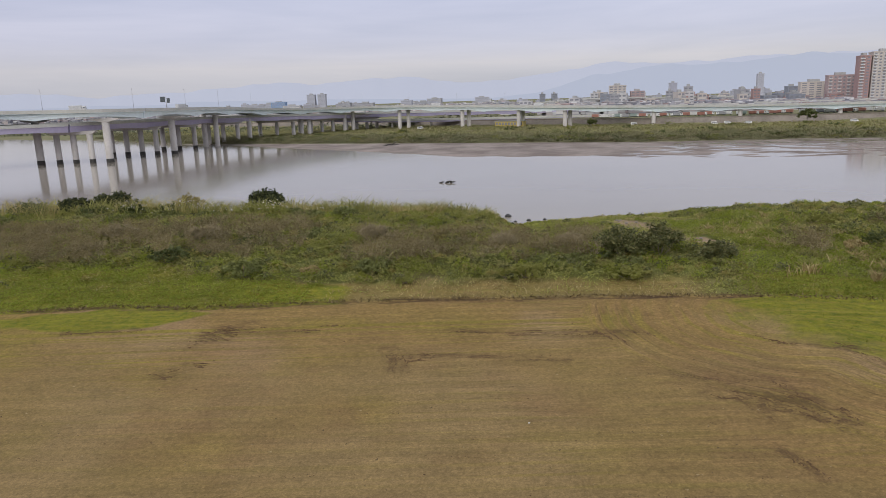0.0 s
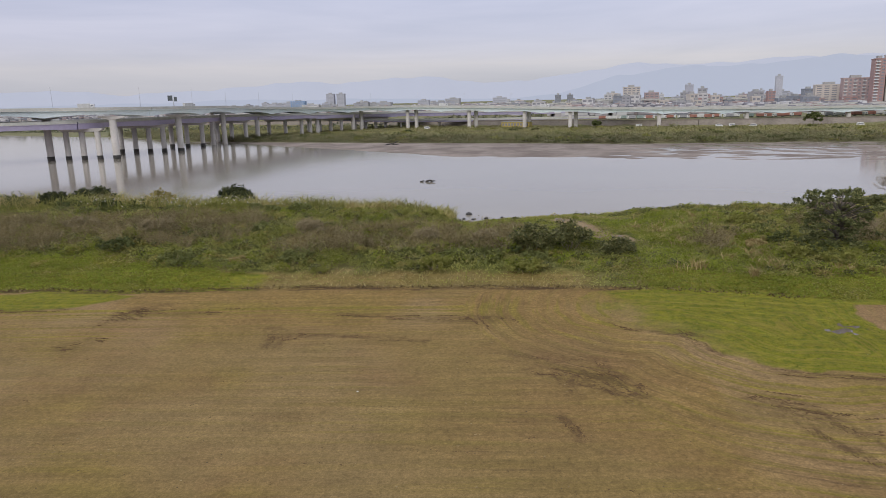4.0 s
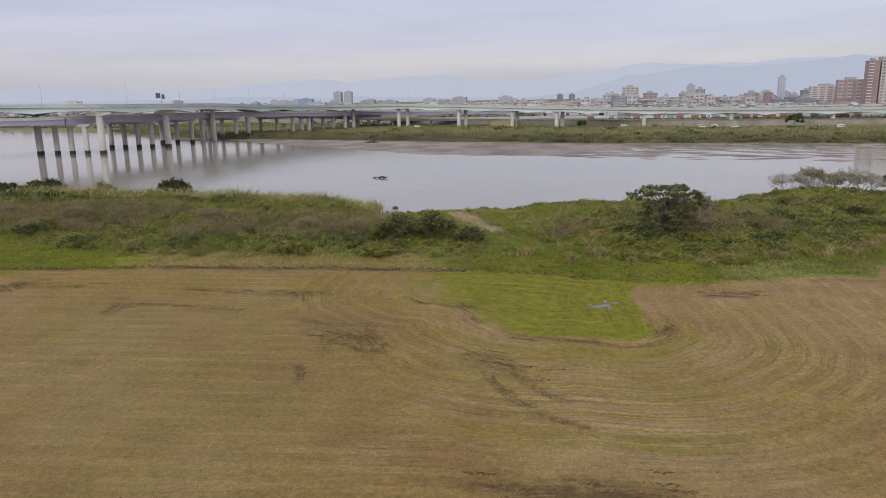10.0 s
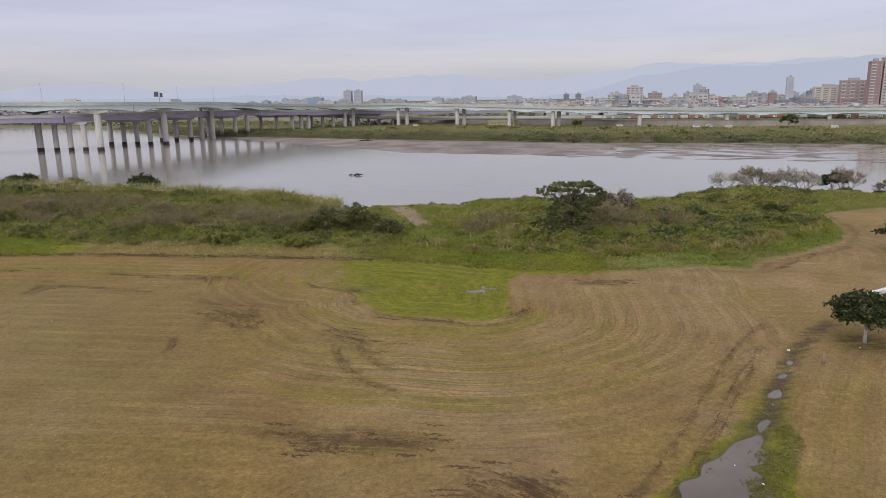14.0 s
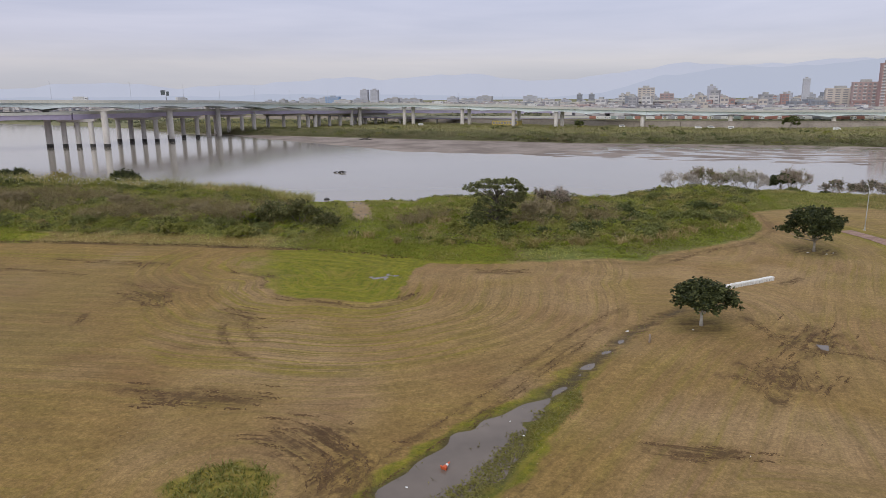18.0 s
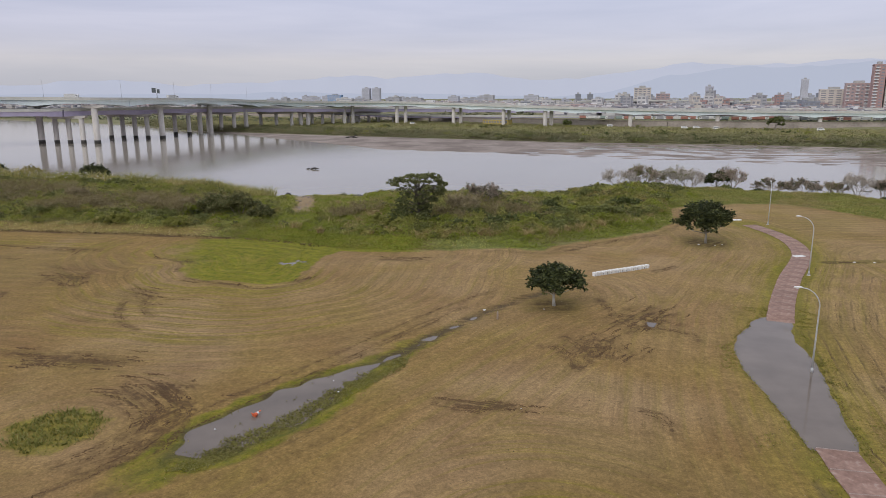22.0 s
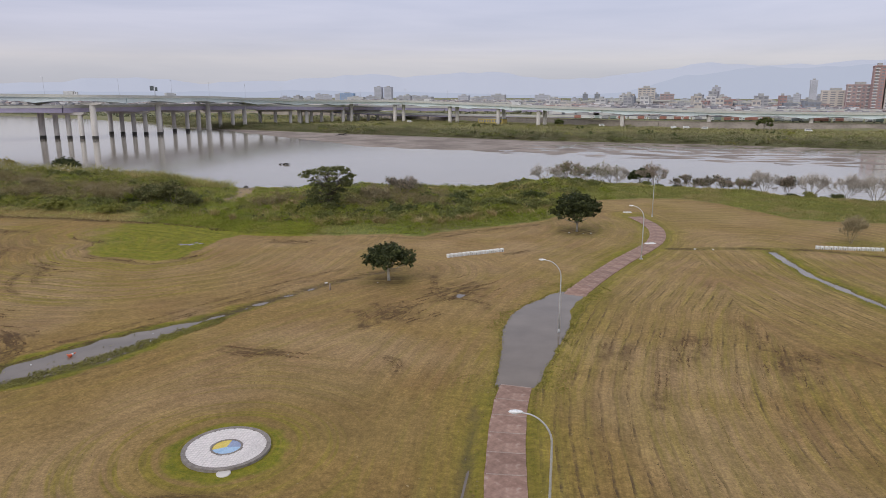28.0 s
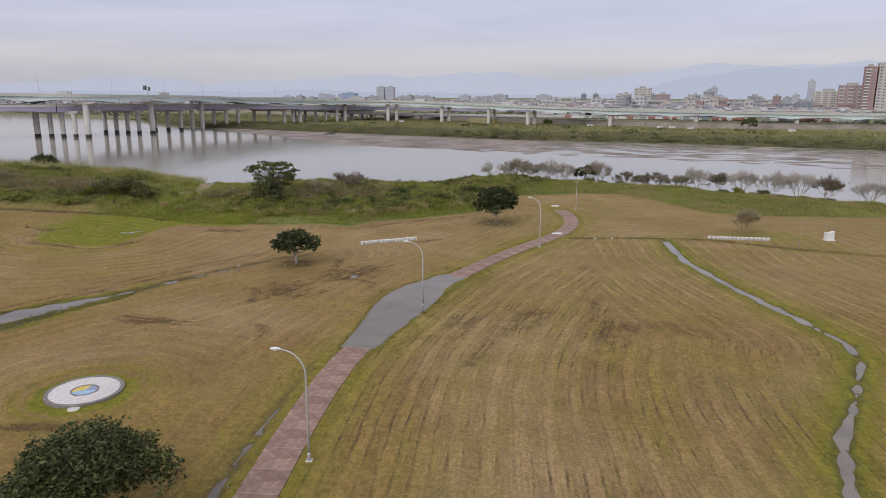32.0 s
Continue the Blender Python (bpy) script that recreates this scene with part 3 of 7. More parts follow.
# lines that tyres have churned, part by part of the field
TRACKS_MID = [[(78.8, 26.4), (80.2, 26.0), (81.3, 24.1), (81.8, 21.4)], [(81.0, 28.9), (82.4, 26.7), (83.0, 23.5), (82.4, 21.6)], [(83.6, 28.8), (83.7, 25.4), (83.1, 22.7)], [(85.1, 29.0), (84.9, 26.3), (84.3, 23.7)], [(85.7, 35.1), (87.2, 33.4), (88.6, 32.4), (91.3, 32.3), (93.1, 30.0)],
              [(84.9, 41.4), (86.0, 36.1), (87.2, 32.5)], [(72.0, 13.4), (74.8, 12.8), (77.2, 14.2)], [(85.8, 14.6), (87.3, 13.8), (87.9, 11.8)], [(92.6, 54.6), (95.3, 57.5)], [(80.2, 62.8), (88.3, 72.2), (95.6, 77.9)]]
TRACKS_PATCH = [[(33.8, 35.2), (34.2, 32.5), (35.9, 29.0), (38.5, 26.2), (40.9, 24.8)], [(35.6, 35.3), (36.6, 32.3), (38.4, 30.0), (39.7, 28.9)], [(29.4, 51.2), (31.4, 49.2), (32.6, 45.6)], [(34.6, 43.5), (37.2, 41.9), (40.5, 41.4), (46.0, 40.3), (48.6, 41.0), (50.8, 42.6)], [(18.7, 40.7), (22.2, 38.5), (24.1, 36.3)], [(22.1, 45.0), (22.9, 40.2), (24.5, 37.8)]]
TRACKS_WEST = [[(-2.5, 56.7), (3.7, 55.7), (9.1, 55.2), (13.6, 55.4)], [(-7.9, 52.0), (-6.9, 49.1), (-6.5, 46.8)], [(-7.1, 52.0), (-6.1, 49.1), (-5.7, 46.7)], [(-6.6, 49.8), (-1.1, 50.1), (7.4, 48.8)], [(16.4, 41.9), (18.2, 41.6), (18.8, 40.6), (19.6, 37.4)], [(15.1, 46.1), (18.4, 44.3), (21.1, 44.9), (22.5, 44.3)],
               [(21.6, 39.2), (23.5, 37.8), (25.2, 38.2)], [(18.4, 34.1), (19.1, 32.3), (19.3, 30.7)], [(-25.9, 46.8), (-24.1, 48.8)]]
TRACKS_EAST = [[(109.4, 20.8), (108.4, 13.3), (107.7, 9.2)], [(110.8, 23.9), (109.3, 16.9)], [(112.2, 25.0), (112.4, 21.4), (111.2, 18.5)], [(113.3, 24.4), (112.4, 20.0)], [(120.4, 22.3), (119.6, 17.7), (118.8, 14.3)], [(121.9, 22.5), (120.9, 18.0), (120.9, 14.7)], [(119.3, 21.4), (118.6, 16.4)], [(117.5, 30.1), (118.3, 26.9), (118.0, 22.5)], [(124.6, 23.1), (126.9, 21.6)], [(104.9, 22.8), (104.0, 17.1)], [(106.7, 22.4), (105.3, 14.9)]]


def round_hump(radius, a0, a1):
    return [(47.3 + radius * math.cos(radians(a)), 5.6 + radius * math.sin(radians(a))) for a in range(a0, a1, 12)]


def beside(line, off):
    """A line moved sideways."""
    out = []
    for i, (x, y) in enumerate(line):
        (ax, ay), (bx, by) = line[max(i - 1, 0)], line[min(i + 1, len(line) - 1)]
        d = math.hypot(bx - ax, by - ay)
        out.append((x - (by - ay) / d * off, y + (bx - ax) / d * off))
    return out


TRACKS = [(q, 3, 0.38) for q in TRACKS_MID] + [(q, 2, 0.5) for q in TRACKS_PATCH + TRACKS_WEST] + [(q, 1, 0.5) for q in TRACKS_EAST] + [(beside(q, 0.55), 1, 0.4) for q in TRACKS_EAST]
TRACKS += [(round_hump(4.6 + 0.75 * q, -60 + 9 * q, 70 - 3 * q), 2, 0.3) for q in range(6)]
TRACKS += [(TRACK[:6], 2, 0.45), (beside(SWALE[1:9], 2.6), 2, 0.6), (beside(SWALE[3:10], 4.4), 1, 0.5)]
soil = np.zeros(X.shape)
run = mow_phase * 1.0
for sx, sy, a, b, turn, k in SOIL:
    c, s = math.cos(radians(turn)), math.sin(radians(turn))
    u, w = (X - sx) * c + (Y - sy) * s, (Y - sy) * c - (X - sx) * s
    now = 0.95 * k * ease(1.3, 0.3, np.sqrt((u / a) ** 2 + (w / b) ** 2) + 0.3 * ripple(X, Y, 3, 40))
    run = np.where(now > soil, 10 + w + 0.06 * u * u / a, run)
    soil = np.maximum(soil, now)
for line_, wheels, gap in TRACKS:
    x0, x1, y0, y1 = min(p[0] for p in line_) - 2, max(p[0] for p in line_) + 2, min(p[1] for p in line_) - 2, max(p[1] for p in line_) + 2
    box_ = np.where((X > x0) & (X < x1) & (Y > y0) & (Y < y1))
    d = to_line(line_, X[box_], Y[box_])[0]
    now = (0.45 + 0.12 * wheels) * ease(0.5 * gap * wheels + 0.35, 0.1, d + 0.35 * ripple(X[box_], Y[box_], 2.4, 81))
    run[box_] = np.where(now > soil[box_], 10 + d, run[box_])
    soil[box_] = np.maximum(soil[box_], now)
soil = np.maximum(soil, 0.9 * ease(1.1, 0.4, np.abs(tr_d)) * (X < 175))
soil = np.maximum(soil, 0.7 * ease(0.8, 0.2, sw_d - 0.4) * (sw_s > 44))
# dark line along the left part of the field's far edge
soil = np.maximum(soil, 0.95 * ease(0.9, 0.2, np.abs(edge_d - 0.2) + 0.3 * ripple(X, Y, 6, 41)) * (X < 30) * (X > -50))
soil = np.maximum(soil, 0.5 * ease(1.0, 0.3, np.abs(edge_d - 1.6)) * (X > 70) * (X < 104) * (Y < edge))
# darker rounds beneath the crowns of the two field trees
soil = np.maximum(soil, 0.8 * ease(4.2, 2.2, np.hypot(X - 102.3, (Y - 73) * 1.1)))
soil = np.maximum(soil, 0.7 * ease(3.2, 1.6, np.hypot(X - 80, (Y - 38.2) * 1.1)))

# the mower's rows run round the things that it passed
mow_mid = np.minimum(np.minimum(disc_d * 0.9 + 1.5, sw_d), pa_d * 1.05)
SEAM = [(118.1, 65.7), (118.6, 53.7), (119.1, 35.0), (120.9, 23.5), (121.7, 20.3), (125.9, 20.3), (130.0, 19.5), (133.4, 17.4), (141.4, 15.4)]
beyond = (Y > np.interp(X, [p[0] for p in SEAM[4:]], [p[1] for p in SEAM[4:]])) & (X > np.interp(Y, [p[1] for p in SEAM[4::-1]], [p[0] for p in SEAM[4::-1]]))
mow_right = np.where(beyond, ck_d, pa_d)
patch_d = np.abs(within(LUSH_PATCH, X, Y))
mow_patch = np.where(patch_d < np.interp(X, (10, 24, 40), (11, 14, 26)) + 1.5 * ripple(X, Y, 9, 47), patch_d, 66.3 - Y)
mow_patch = np.where(bump_d < 10.5 + ripple(X, Y, 9, 75), bump_d, mow_patch)
mow = np.where(Y > edge, edge_d, np.where((sw_d < 900) & (X > np.interp(Y, [p[1] for p in SWALE], [p[0] for p in SWALE])), np.where(X > np.interp(Y, [p[1] for p in PATH_LINE], [p[0] for p in PATH_LINE]), mow_right, mow_mid), mow_patch))
mow = mow + 0.12 * ripple(X, Y, 30, 42)
olive_side = ease(34, 8, X) * ease(60, 44, Y) + 0.6 * ease(0.2, 0.9, ripple(X, Y, 34, 48))
flat = np.maximum(0.35 * dirt, ease(-6, 0, Y - line_y(FAR_SHORE, X)) * ease(2, -1, Y - line_y(FAR_VEG, X)))
far = ease(-1, 3, Y - line_y(FAR_VEG, X))
damp = ease(-0.03, -0.2, Z) * (Y < edge + 5)

rowk = np.where(X > np.interp(Y, [p[1] for p in PATH_LINE], [p[0] for p in PATH_LINE]), 1.15, np.where(X > np.interp(Y, [p[1] for p in SWALE], [p[0] for p in SWALE]), 0.8, 0.75))
rowk = np.where((rowk == 1.15) & (Y < 62), 1.25, rowk)
rowk = np.where((patch_d < 27) & (rowk == 0.75), 0.95, np.where(rowk == 0.75, 0.62, rowk))
rowk = np.where(disc_d < 9, 0.55, rowk) * np.clip(0.75 + 0.4 * ripple(X, Y, 24, 72) + 0.25 * ripple(X, Y, 8, 73), 0.15, 1.0)
ground = raw("ground", np.stack([X, Y, Z], -1).reshape(-1, 3), quads, smooth=True)
for key, data in (("grass", (lush, bank, yellow)), ("earth", (soil, bare, damp)), ("rows", (mow * 0.02, flat, far)), ("marks", (strong, run * 0.02, olive_side))):
    at = ground.data.attributes.new(key, "FLOAT_COLOR", "POINT")
    at.data.foreach_set("color", np.stack([*(np.clip(d, 0, 50) for d in data), rowk], -1).astype(np.float32).ravel())
tagged(ground, "mown brown riverside field with green strips and churned soil", "ground", kind="structure")

m, n, l = material("field_ground")
out = n.new("ShaderNodeOutputMaterial")
bs = node(n, "ShaderNodeBsdfPrincipled", Roughness=0.95)
bs.inputs["Specular IOR Level"].default_value = 0.2
tc = n.new("ShaderNodeTexCoord")


def attr(name):
    a = n.new("ShaderNodeAttribute")
    a.attribute_name = name
    s = n.new("ShaderNodeSeparateColor")
    l.new(a.outputs["Color"], s.inputs[0])
    return s.outputs


def grain(scale, detail=4.0, vec=None, rough=0.6, dist=0.0):
    a = node(n, "ShaderNodeTexNoise", Scale=scale, Detail=detail, Roughness=rough, Distortion=dist)
    l.new(vec or tc.outputs["Object"], a.inputs["Vector"])
    return a.outputs[0]


def math_node(op, a, b):
    k = n.new("ShaderNodeMath")
    k.operation = op
    for s, v in zip(k.inputs, (a, b)):
        if isinstance(v, (int, float)):
            s.default_value = v
        else:
            l.new(v, s)
    return k.outputs[0]


g_lush, g_bank, g_yellow = attr("grass")[:3]
g_soil, g_bare_haze, g_damp = attr("earth")[:3]
g_mow, g_flat, g_far = attr("rows")[:3]
g_strong, g_run, g_olive = attr("marks")[:3]
rk = n.new("ShaderNodeAttribute")
rk.attribute_name = "marks"
g_rows = rk.outputs["Alpha"]
fine, mid_n, big = grain(6.5, 8.0, None, 0.75), grain(1.3, 5.0), grain(0.09, 4.0)
# streaks along the mower's rows: the distance to the edge is one axis, a slow drift the other
cmb = n.new("ShaderNodeCombineXYZ")
l.new(math_node("MULTIPLY", g_mow, 50.0), cmb.inputs[0])
slow = n.new("ShaderNodeVectorMath")
slow.operation = "SCALE"
l.new(tc.outputs["Object"], slow.inputs[0])
slow.inputs["Scale"].default_value = 0.05
addv = n.new("ShaderNodeVectorMath")
addv.operation = "ADD"
l.new(cmb.outputs[0], addv.inputs[0])
l.new(slow.outputs[0], addv.inputs[1])
streak = grain(1.15, 3.0, addv.outputs[0], 0.7)
streak2 = grain(3.2, 2.0, addv.outputs[0], 0.6)

brown = mixed(n, l, "MIX", ramp(n, l, mid_n, (0.35, 0.0), (0.65, 1.0)), (0.228, 0.147, 0.049), (0.287, 0.188, 0.065))
# bare earth and the painted distance haze share this pale tone
brown = mixed(n, l, "MIX", ramp(n, l, g_bare_haze, (0.0, 0.0), (1.0, 0.6)), brown, (0.372, 0.255, 0.142))
brown = mixed(n, l, "MIX", ramp(n, l, g_olive, (0.0, 0.0), (1.0, 0.7)), brown, (0.232, 0.162, 0.062))
olive = mixed(n, l, "MIX", ramp(n, l, mid_n, (0.35, 0.0), (0.65, 1.0)), (0.20, 0.160, 0.028), (0.258, 0.203, 0.036))
brown = mixed(n, l, "MIX", ramp(n, l, grain(0.07, 5.0, None, 0.65), (0.48, 0.0), (0.66, 0.5)), brown, (0.225, 0.128, 0.058))
st = ramp(n, l, streak, (0.50, 0.0), (0.60, 1.0))
yel = math_node("ADD", math_node("MULTIPLY", st, math_node("ADD", math_node("MULTIPLY", g_strong, 0.75), ramp(n, l, grain(0.045, 3.0), (0.42, 0.05), (0.66, 0.42)))), math_node("MULTIPLY", g_yellow, ramp(n, l, streak2, (0.3, 0.45), (0.62, 1.0))))
col = mixed(n, l, "MIX", ramp(n, l, yel, (0.05, 0.0), (0.95, 0.95)), brown, olive)
dk = math_node("MULTIPLY", ramp(n, l, streak2, (0.55, 0.0), (0.66, 0.8)), math_node("ADD", math_node("MULTIPLY", g_strong, 0.55), ramp(n, l, grain(0.11, 4.0), (0.42, 0.05), (0.62, 0.7))))
# the seams between two passes of the mower, and the swaths of hay
jit = math_node("MULTIPLY", math_node("SUBTRACT", grain(0.3, 3.0), 0.5), 0.3)
lane = math_node("FRACT", math_node("ADD", math_node("MULTIPLY", g_mow, 50.0 / 2.05), jit), 0.0)
half_lane = math_node("FRACT", math_node("ADD", lane, 0.5), 0.0)
patchy = ramp(n, l, grain(0.5, 6.0, None, 0.8), (0.42, 0.08), (0.58, 0.64))
lines_ = math_node("MAXIMUM", ramp(n, l, lane, (0.0, 1.0), (0.07, 0.8), (0.12, 0.0)), math_node("MULTIPLY", ramp(n, l, half_lane, (0.0, 1.0), (0.06, 0.8), (0.11, 0.0)), math_node("MULTIPLY", g_rows, 0.8)))
seam = math_node("MULTIPLY", lines_, math_node("MULTIPLY", math_node("MULTIPLY", g_rows, g_rows), patchy))
swath = math_node("MULTIPLY", ramp(n, l, lane, (0.35, 0.0), (0.5, 1.0), (0.62, 1.0), (0.78, 0.0)), ramp(n, l, grain(1.6, 3.0, addv.outputs[0], 0.7), (0.44, 0.0), (0.62, 0.7)))
col = mixed(n, l, "MIX", math_node("MULTIPLY", swath, math_node("MULTIPLY", g_rows, 0.8)), col, (0.272, 0.212, 0.055))
col = mixed(n, l, "MIX", math_node("MULTIPLY", dk, 0.36), col, (0.125, 0.085, 0.044))
col = mixed(n, l, "MIX", seam, col, (0.105, 0.07, 0.036))
col = mixed(n, l, "MULTIPLY", math_node("MULTIPLY", g_rows, 0.4), col, ramp(n, l, grain(5.0, 3.0, addv.outputs[0], 0.75), (0.36, 0.74), (0.64, 1.26)))
slow3 = n.new("ShaderNodeVectorMath")
slow3.operation = "SCALE"
l.new(tc.outputs["Object"], slow3.inputs[0])
slow3.inputs["Scale"].default_value = 0.22
dash_v = n.new("ShaderNodeVectorMath")
dash_v.operation = "ADD"
l.new(cmb.outputs[0], dash_v.inputs[0])
l.new(slow3.outputs[0], dash_v.inputs[1])
dash = grain(2.3, 4.0, dash_v.outputs[0], 0.7)
col = mixed(n, l, "MULTIPLY", math_node("MULTIPLY", g_rows, 0.55), col, ramp(n, l, dash, (0.34, 0.8), (0.5, 1.0), (0.66, 1.13)))
col = mixed(n, l, "MULTIPLY", 0.75, col, ramp(n, l, grain(2.6, 6.0, None, 0.8, 0.6), (0.36, 0.72), (0.62, 1.22)))
lush_c = mixed(n, l, "MIX", ramp(n, l, mid_n, (0.38, 0.0), (0.62, 1.0)), (0.118, 0.138, 0.010), (0.22, 0.207, 0.016))
lush_c = mixed(n, l, "MIX", ramp(n, l, streak2, (0.48, 0.0), (0.66, 0.65)), lush_c, (0.26, 0.20, 0.04))
lush_f = math_node("MULTIPLY", g_lush, ramp(n, l, math_node("ADD", fine, math_node("MULTIPLY", g_lush, 0.75)), (0.72, 0.35), (0.98, 1.0)))
col = mixed(n, l, "MIX", ramp(n, l, lush_f, (0.08, 0.0), (0.85, 1.0)), col, lush_c)
bank_c = mixed(n, l, "MIX", ramp(n, l, mid_n, (0.38, 0.0), (0.64, 1.0)), (0.13, 0.145, 0.036), (0.20, 0.21, 0.058))
bank_c = mixed(n, l, "MIX", ramp(n, l, big, (0.52, 0.0), (0.66, 0.7)), bank_c, (0.22, 0.18, 0.085))
col = mixed(n, l, "MIX", g_bank, col, bank_c)
sn = n.new("ShaderNodeMath")
sn.operation = "SINE"
l.new(math_node("ADD", math_node("MULTIPLY", g_mow, 50 * 3.065), math_node("MULTIPLY", jit, 3.0)), sn.inputs[0])
row = math_node("MULTIPLY", sn.outputs[0], ramp(n, l, grain(0.16, 3.0), (0.35, 0.12), (0.6, 0.55)))
col = mixed(n, l, "MULTIPLY", g_rows, col, ramp(n, l, math_node("ADD", math_node("MULTIPLY", row, 0.5), 0.5), (0.2, 0.85), (0.8, 1.12)))
cmb2 = n.new("ShaderNodeCombineXYZ")
l.new(math_node("MULTIPLY", g_run, 50.0), cmb2.inputs[0])
addv2 = n.new("ShaderNodeVectorMath")
addv2.operation = "ADD"
l.new(cmb2.outputs[0], addv2.inputs[0])
slow2 = n.new("ShaderNodeVectorMath")
slow2.operation = "SCALE"
l.new(tc.outputs["Object"], slow2.inputs[0])
slow2.inputs["Scale"].default_value = 0.14
l.new(slow2.outputs[0], addv2.inputs[1])
so = math_node("MULTIPLY", g_soil, ramp(n, l, math_node("ADD", math_node("MULTIPLY", grain(2.0, 3.0, addv2.outputs[0], 0.7), 0.62), math_node("MULTIPLY", grain(1.5, 5.0, None, 0.75), 0.45)), (0.46, 0.0), (0.60, 1.0)))
col = mixed(n, l, "MIX", so, col, (0.082, 0.048, 0.023))
flat_c = mixed(n, l, "MIX", ramp(n, l, grain(0.05, 5.0), (0.4, 0.0), (0.6, 1.0)), (0.205, 0.168, 0.146), (0.325, 0.275, 0.242))
col = mixed(n, l, "MIX", g_flat, col, flat_c)
far_c = mixed(n, l, "MIX", ramp(n, l, grain(0.03, 5.0), (0.4, 0.0), (0.6, 1.0)), (0.165, 0.17, 0.08), (0.225, 0.21, 0.115))
col = mixed(n, l, "MIX", g_far, col, far_c)
col = mixed(n, l, "MIX", math_node("MULTIPLY", g_damp, 0.75), col, (0.075, 0.06, 0.04))
col = mixed(n, l, "MULTIPLY", 1.0, col, ramp(n, l, fine, (0.32, 0.72), (0.68, 1.27)))
col = mixed(n, l, "MULTIPLY", 1.0, col, ramp(n, l, grain(0.25, 5.0), (0.3, 0.88), (0.7, 1.12)))
l.new(col, bs.inputs["Base Color"])
bp = node(n, "ShaderNodeBump", Strength=0.7, Distance=0.08)
l.new(math_node("ADD", fine, math_node("MULTIPLY", streak2, 0.2)), bp.inputs["Height"])
l.new(bp.outputs[0], bs.inputs["Normal"])
l.new(bs.outputs[0], out.inputs[0])
ground.data.materials.append(m)

# ---- water ----
river = raw("water", [(-4800, 80, WATER), (4800, -600, WATER), (4800, 900, WATER), (-4800, 900, WATER)], [(0, 1, 2, 3)], RIVER)
tagged(river, "wide calm grey river mirroring an overcast sky", "river", kind="structure")


def pool(name, line, halves, z, label, water=POND):
    """A sheet of standing water along a line; the ground around it gives its outline."""
    pts = along([(*p, 0) for p in line], 0.8)
    v, f = [], []
    for i, p in enumerate(pts):
        d = (pts[min(i + 1, len(pts) - 1)] - pts[max(i - 1, 0)]).normalized()
        h = halves(i * 0.8)
        v += [(p.x + d.y * h, p.y - d.x * h, z), (p.x - d.y * h, p.y + d.x * h, z)]
        if i:
            f.append((2 * i - 2, 2 * i - 1, 2 * i + 1, 2 * i))
    return tagged(raw(name, v, f, water), label, "puddle", kind="structure")


pool("ditch_water", SWALE, lambda s: 4.0, -0.17, "shallow rain water standing in a grassy ditch")
for pname, px, py, pz in (("field_puddle", 45.6, 52.8, -0.085), ("soil_puddle", 89.4, 34.2, -0.12)):
    tagged(raw(pname, [(px - 3, py - 2.4, pz), (px + 3, py - 2.4, pz), (px + 3, py + 2.4, pz), (px - 3, py + 2.4, pz)], [(0, 1, 2, 3)], POND), "small rain puddle lying in the field", "puddle", kind="structure")
pool("creek_water", CREEK, lambda s: 1.6, -0.172, "narrow drain filled with still pale silty water", DRAIN)
pool("gutter_water", [(95.1, 7.5), (95.5, 0), (96.3, -8), (97.2, -16), (98.5, -24)], lambda s: 0.5, -0.165, "thin line of rain water beside the path")
pool("flood_water", [(96.8, 7.6), *FLOOD[::-1], (102.4, 40)], lambda s: 4.2, -0.075, "brown flood water standing across the sunken path")


# ---- foliage ----
def cards(rng, centres, size, normal_up=0.5, fold=0.15):
    """Leaves: one folded four-cornered blade at each centre. Returns corners and faces."""
    k = len(centres)
    a = rng.normal(size=(k, 3))
    a[:, 2] = a[:, 2] * 0.6
    a /= np.linalg.norm(a, axis=1)[:, None]
    u = rng.normal(size=(k, 3)) + np.array([0, 0, normal_up])
    b = np.cross(a, u)
    b /= np.linalg.norm(b, axis=1)[:, None]
    s = (size * rng.uniform(0.6, 1.35, k))[:, None]
    nrm = np.cross(a, b) * s * fold
    v = np.stack([centres - a * s, centres + b * s * 0.45 + nrm, centres + a * s, centres - b * s * 0.45 + nrm], 1).reshape(-1, 3)
    return v, np.arange(k * 4).reshape(-1, 4)


def crown_points(rng, blobs, count, shell=0.55, flat=1.0):
    """Places for leaves, in tufts near the skins of a handful of rounded masses (x, y, z, r)."""
    blobs = np.array(blobs)
    w = blobs[:, 3] ** 2
    tufts = max(count // 14, 1)
    pick = rng.choice(len(blobs), tufts, p=w / w.sum())
    d = rng.normal(size=(tufts, 3))
    d /= np.linalg.norm(d, axis=1)[:, None]
    d[:, 2] = np.where(d[:, 2] < -0.35, -d[:, 2] * 0.5, d[:, 2])
    r = blobs[pick, 3] * rng.uniform(shell, 1.06, tufts)
    mid = blobs[pick, :3] + d * r[:, None] * np.array([1, 1, flat])
    pts = np.repeat(mid, 14, 0) + rng.normal(size=(tufts * 14, 3)) * np.repeat(blobs[pick, 3], 14)[:, None] * 0.11
    return pts


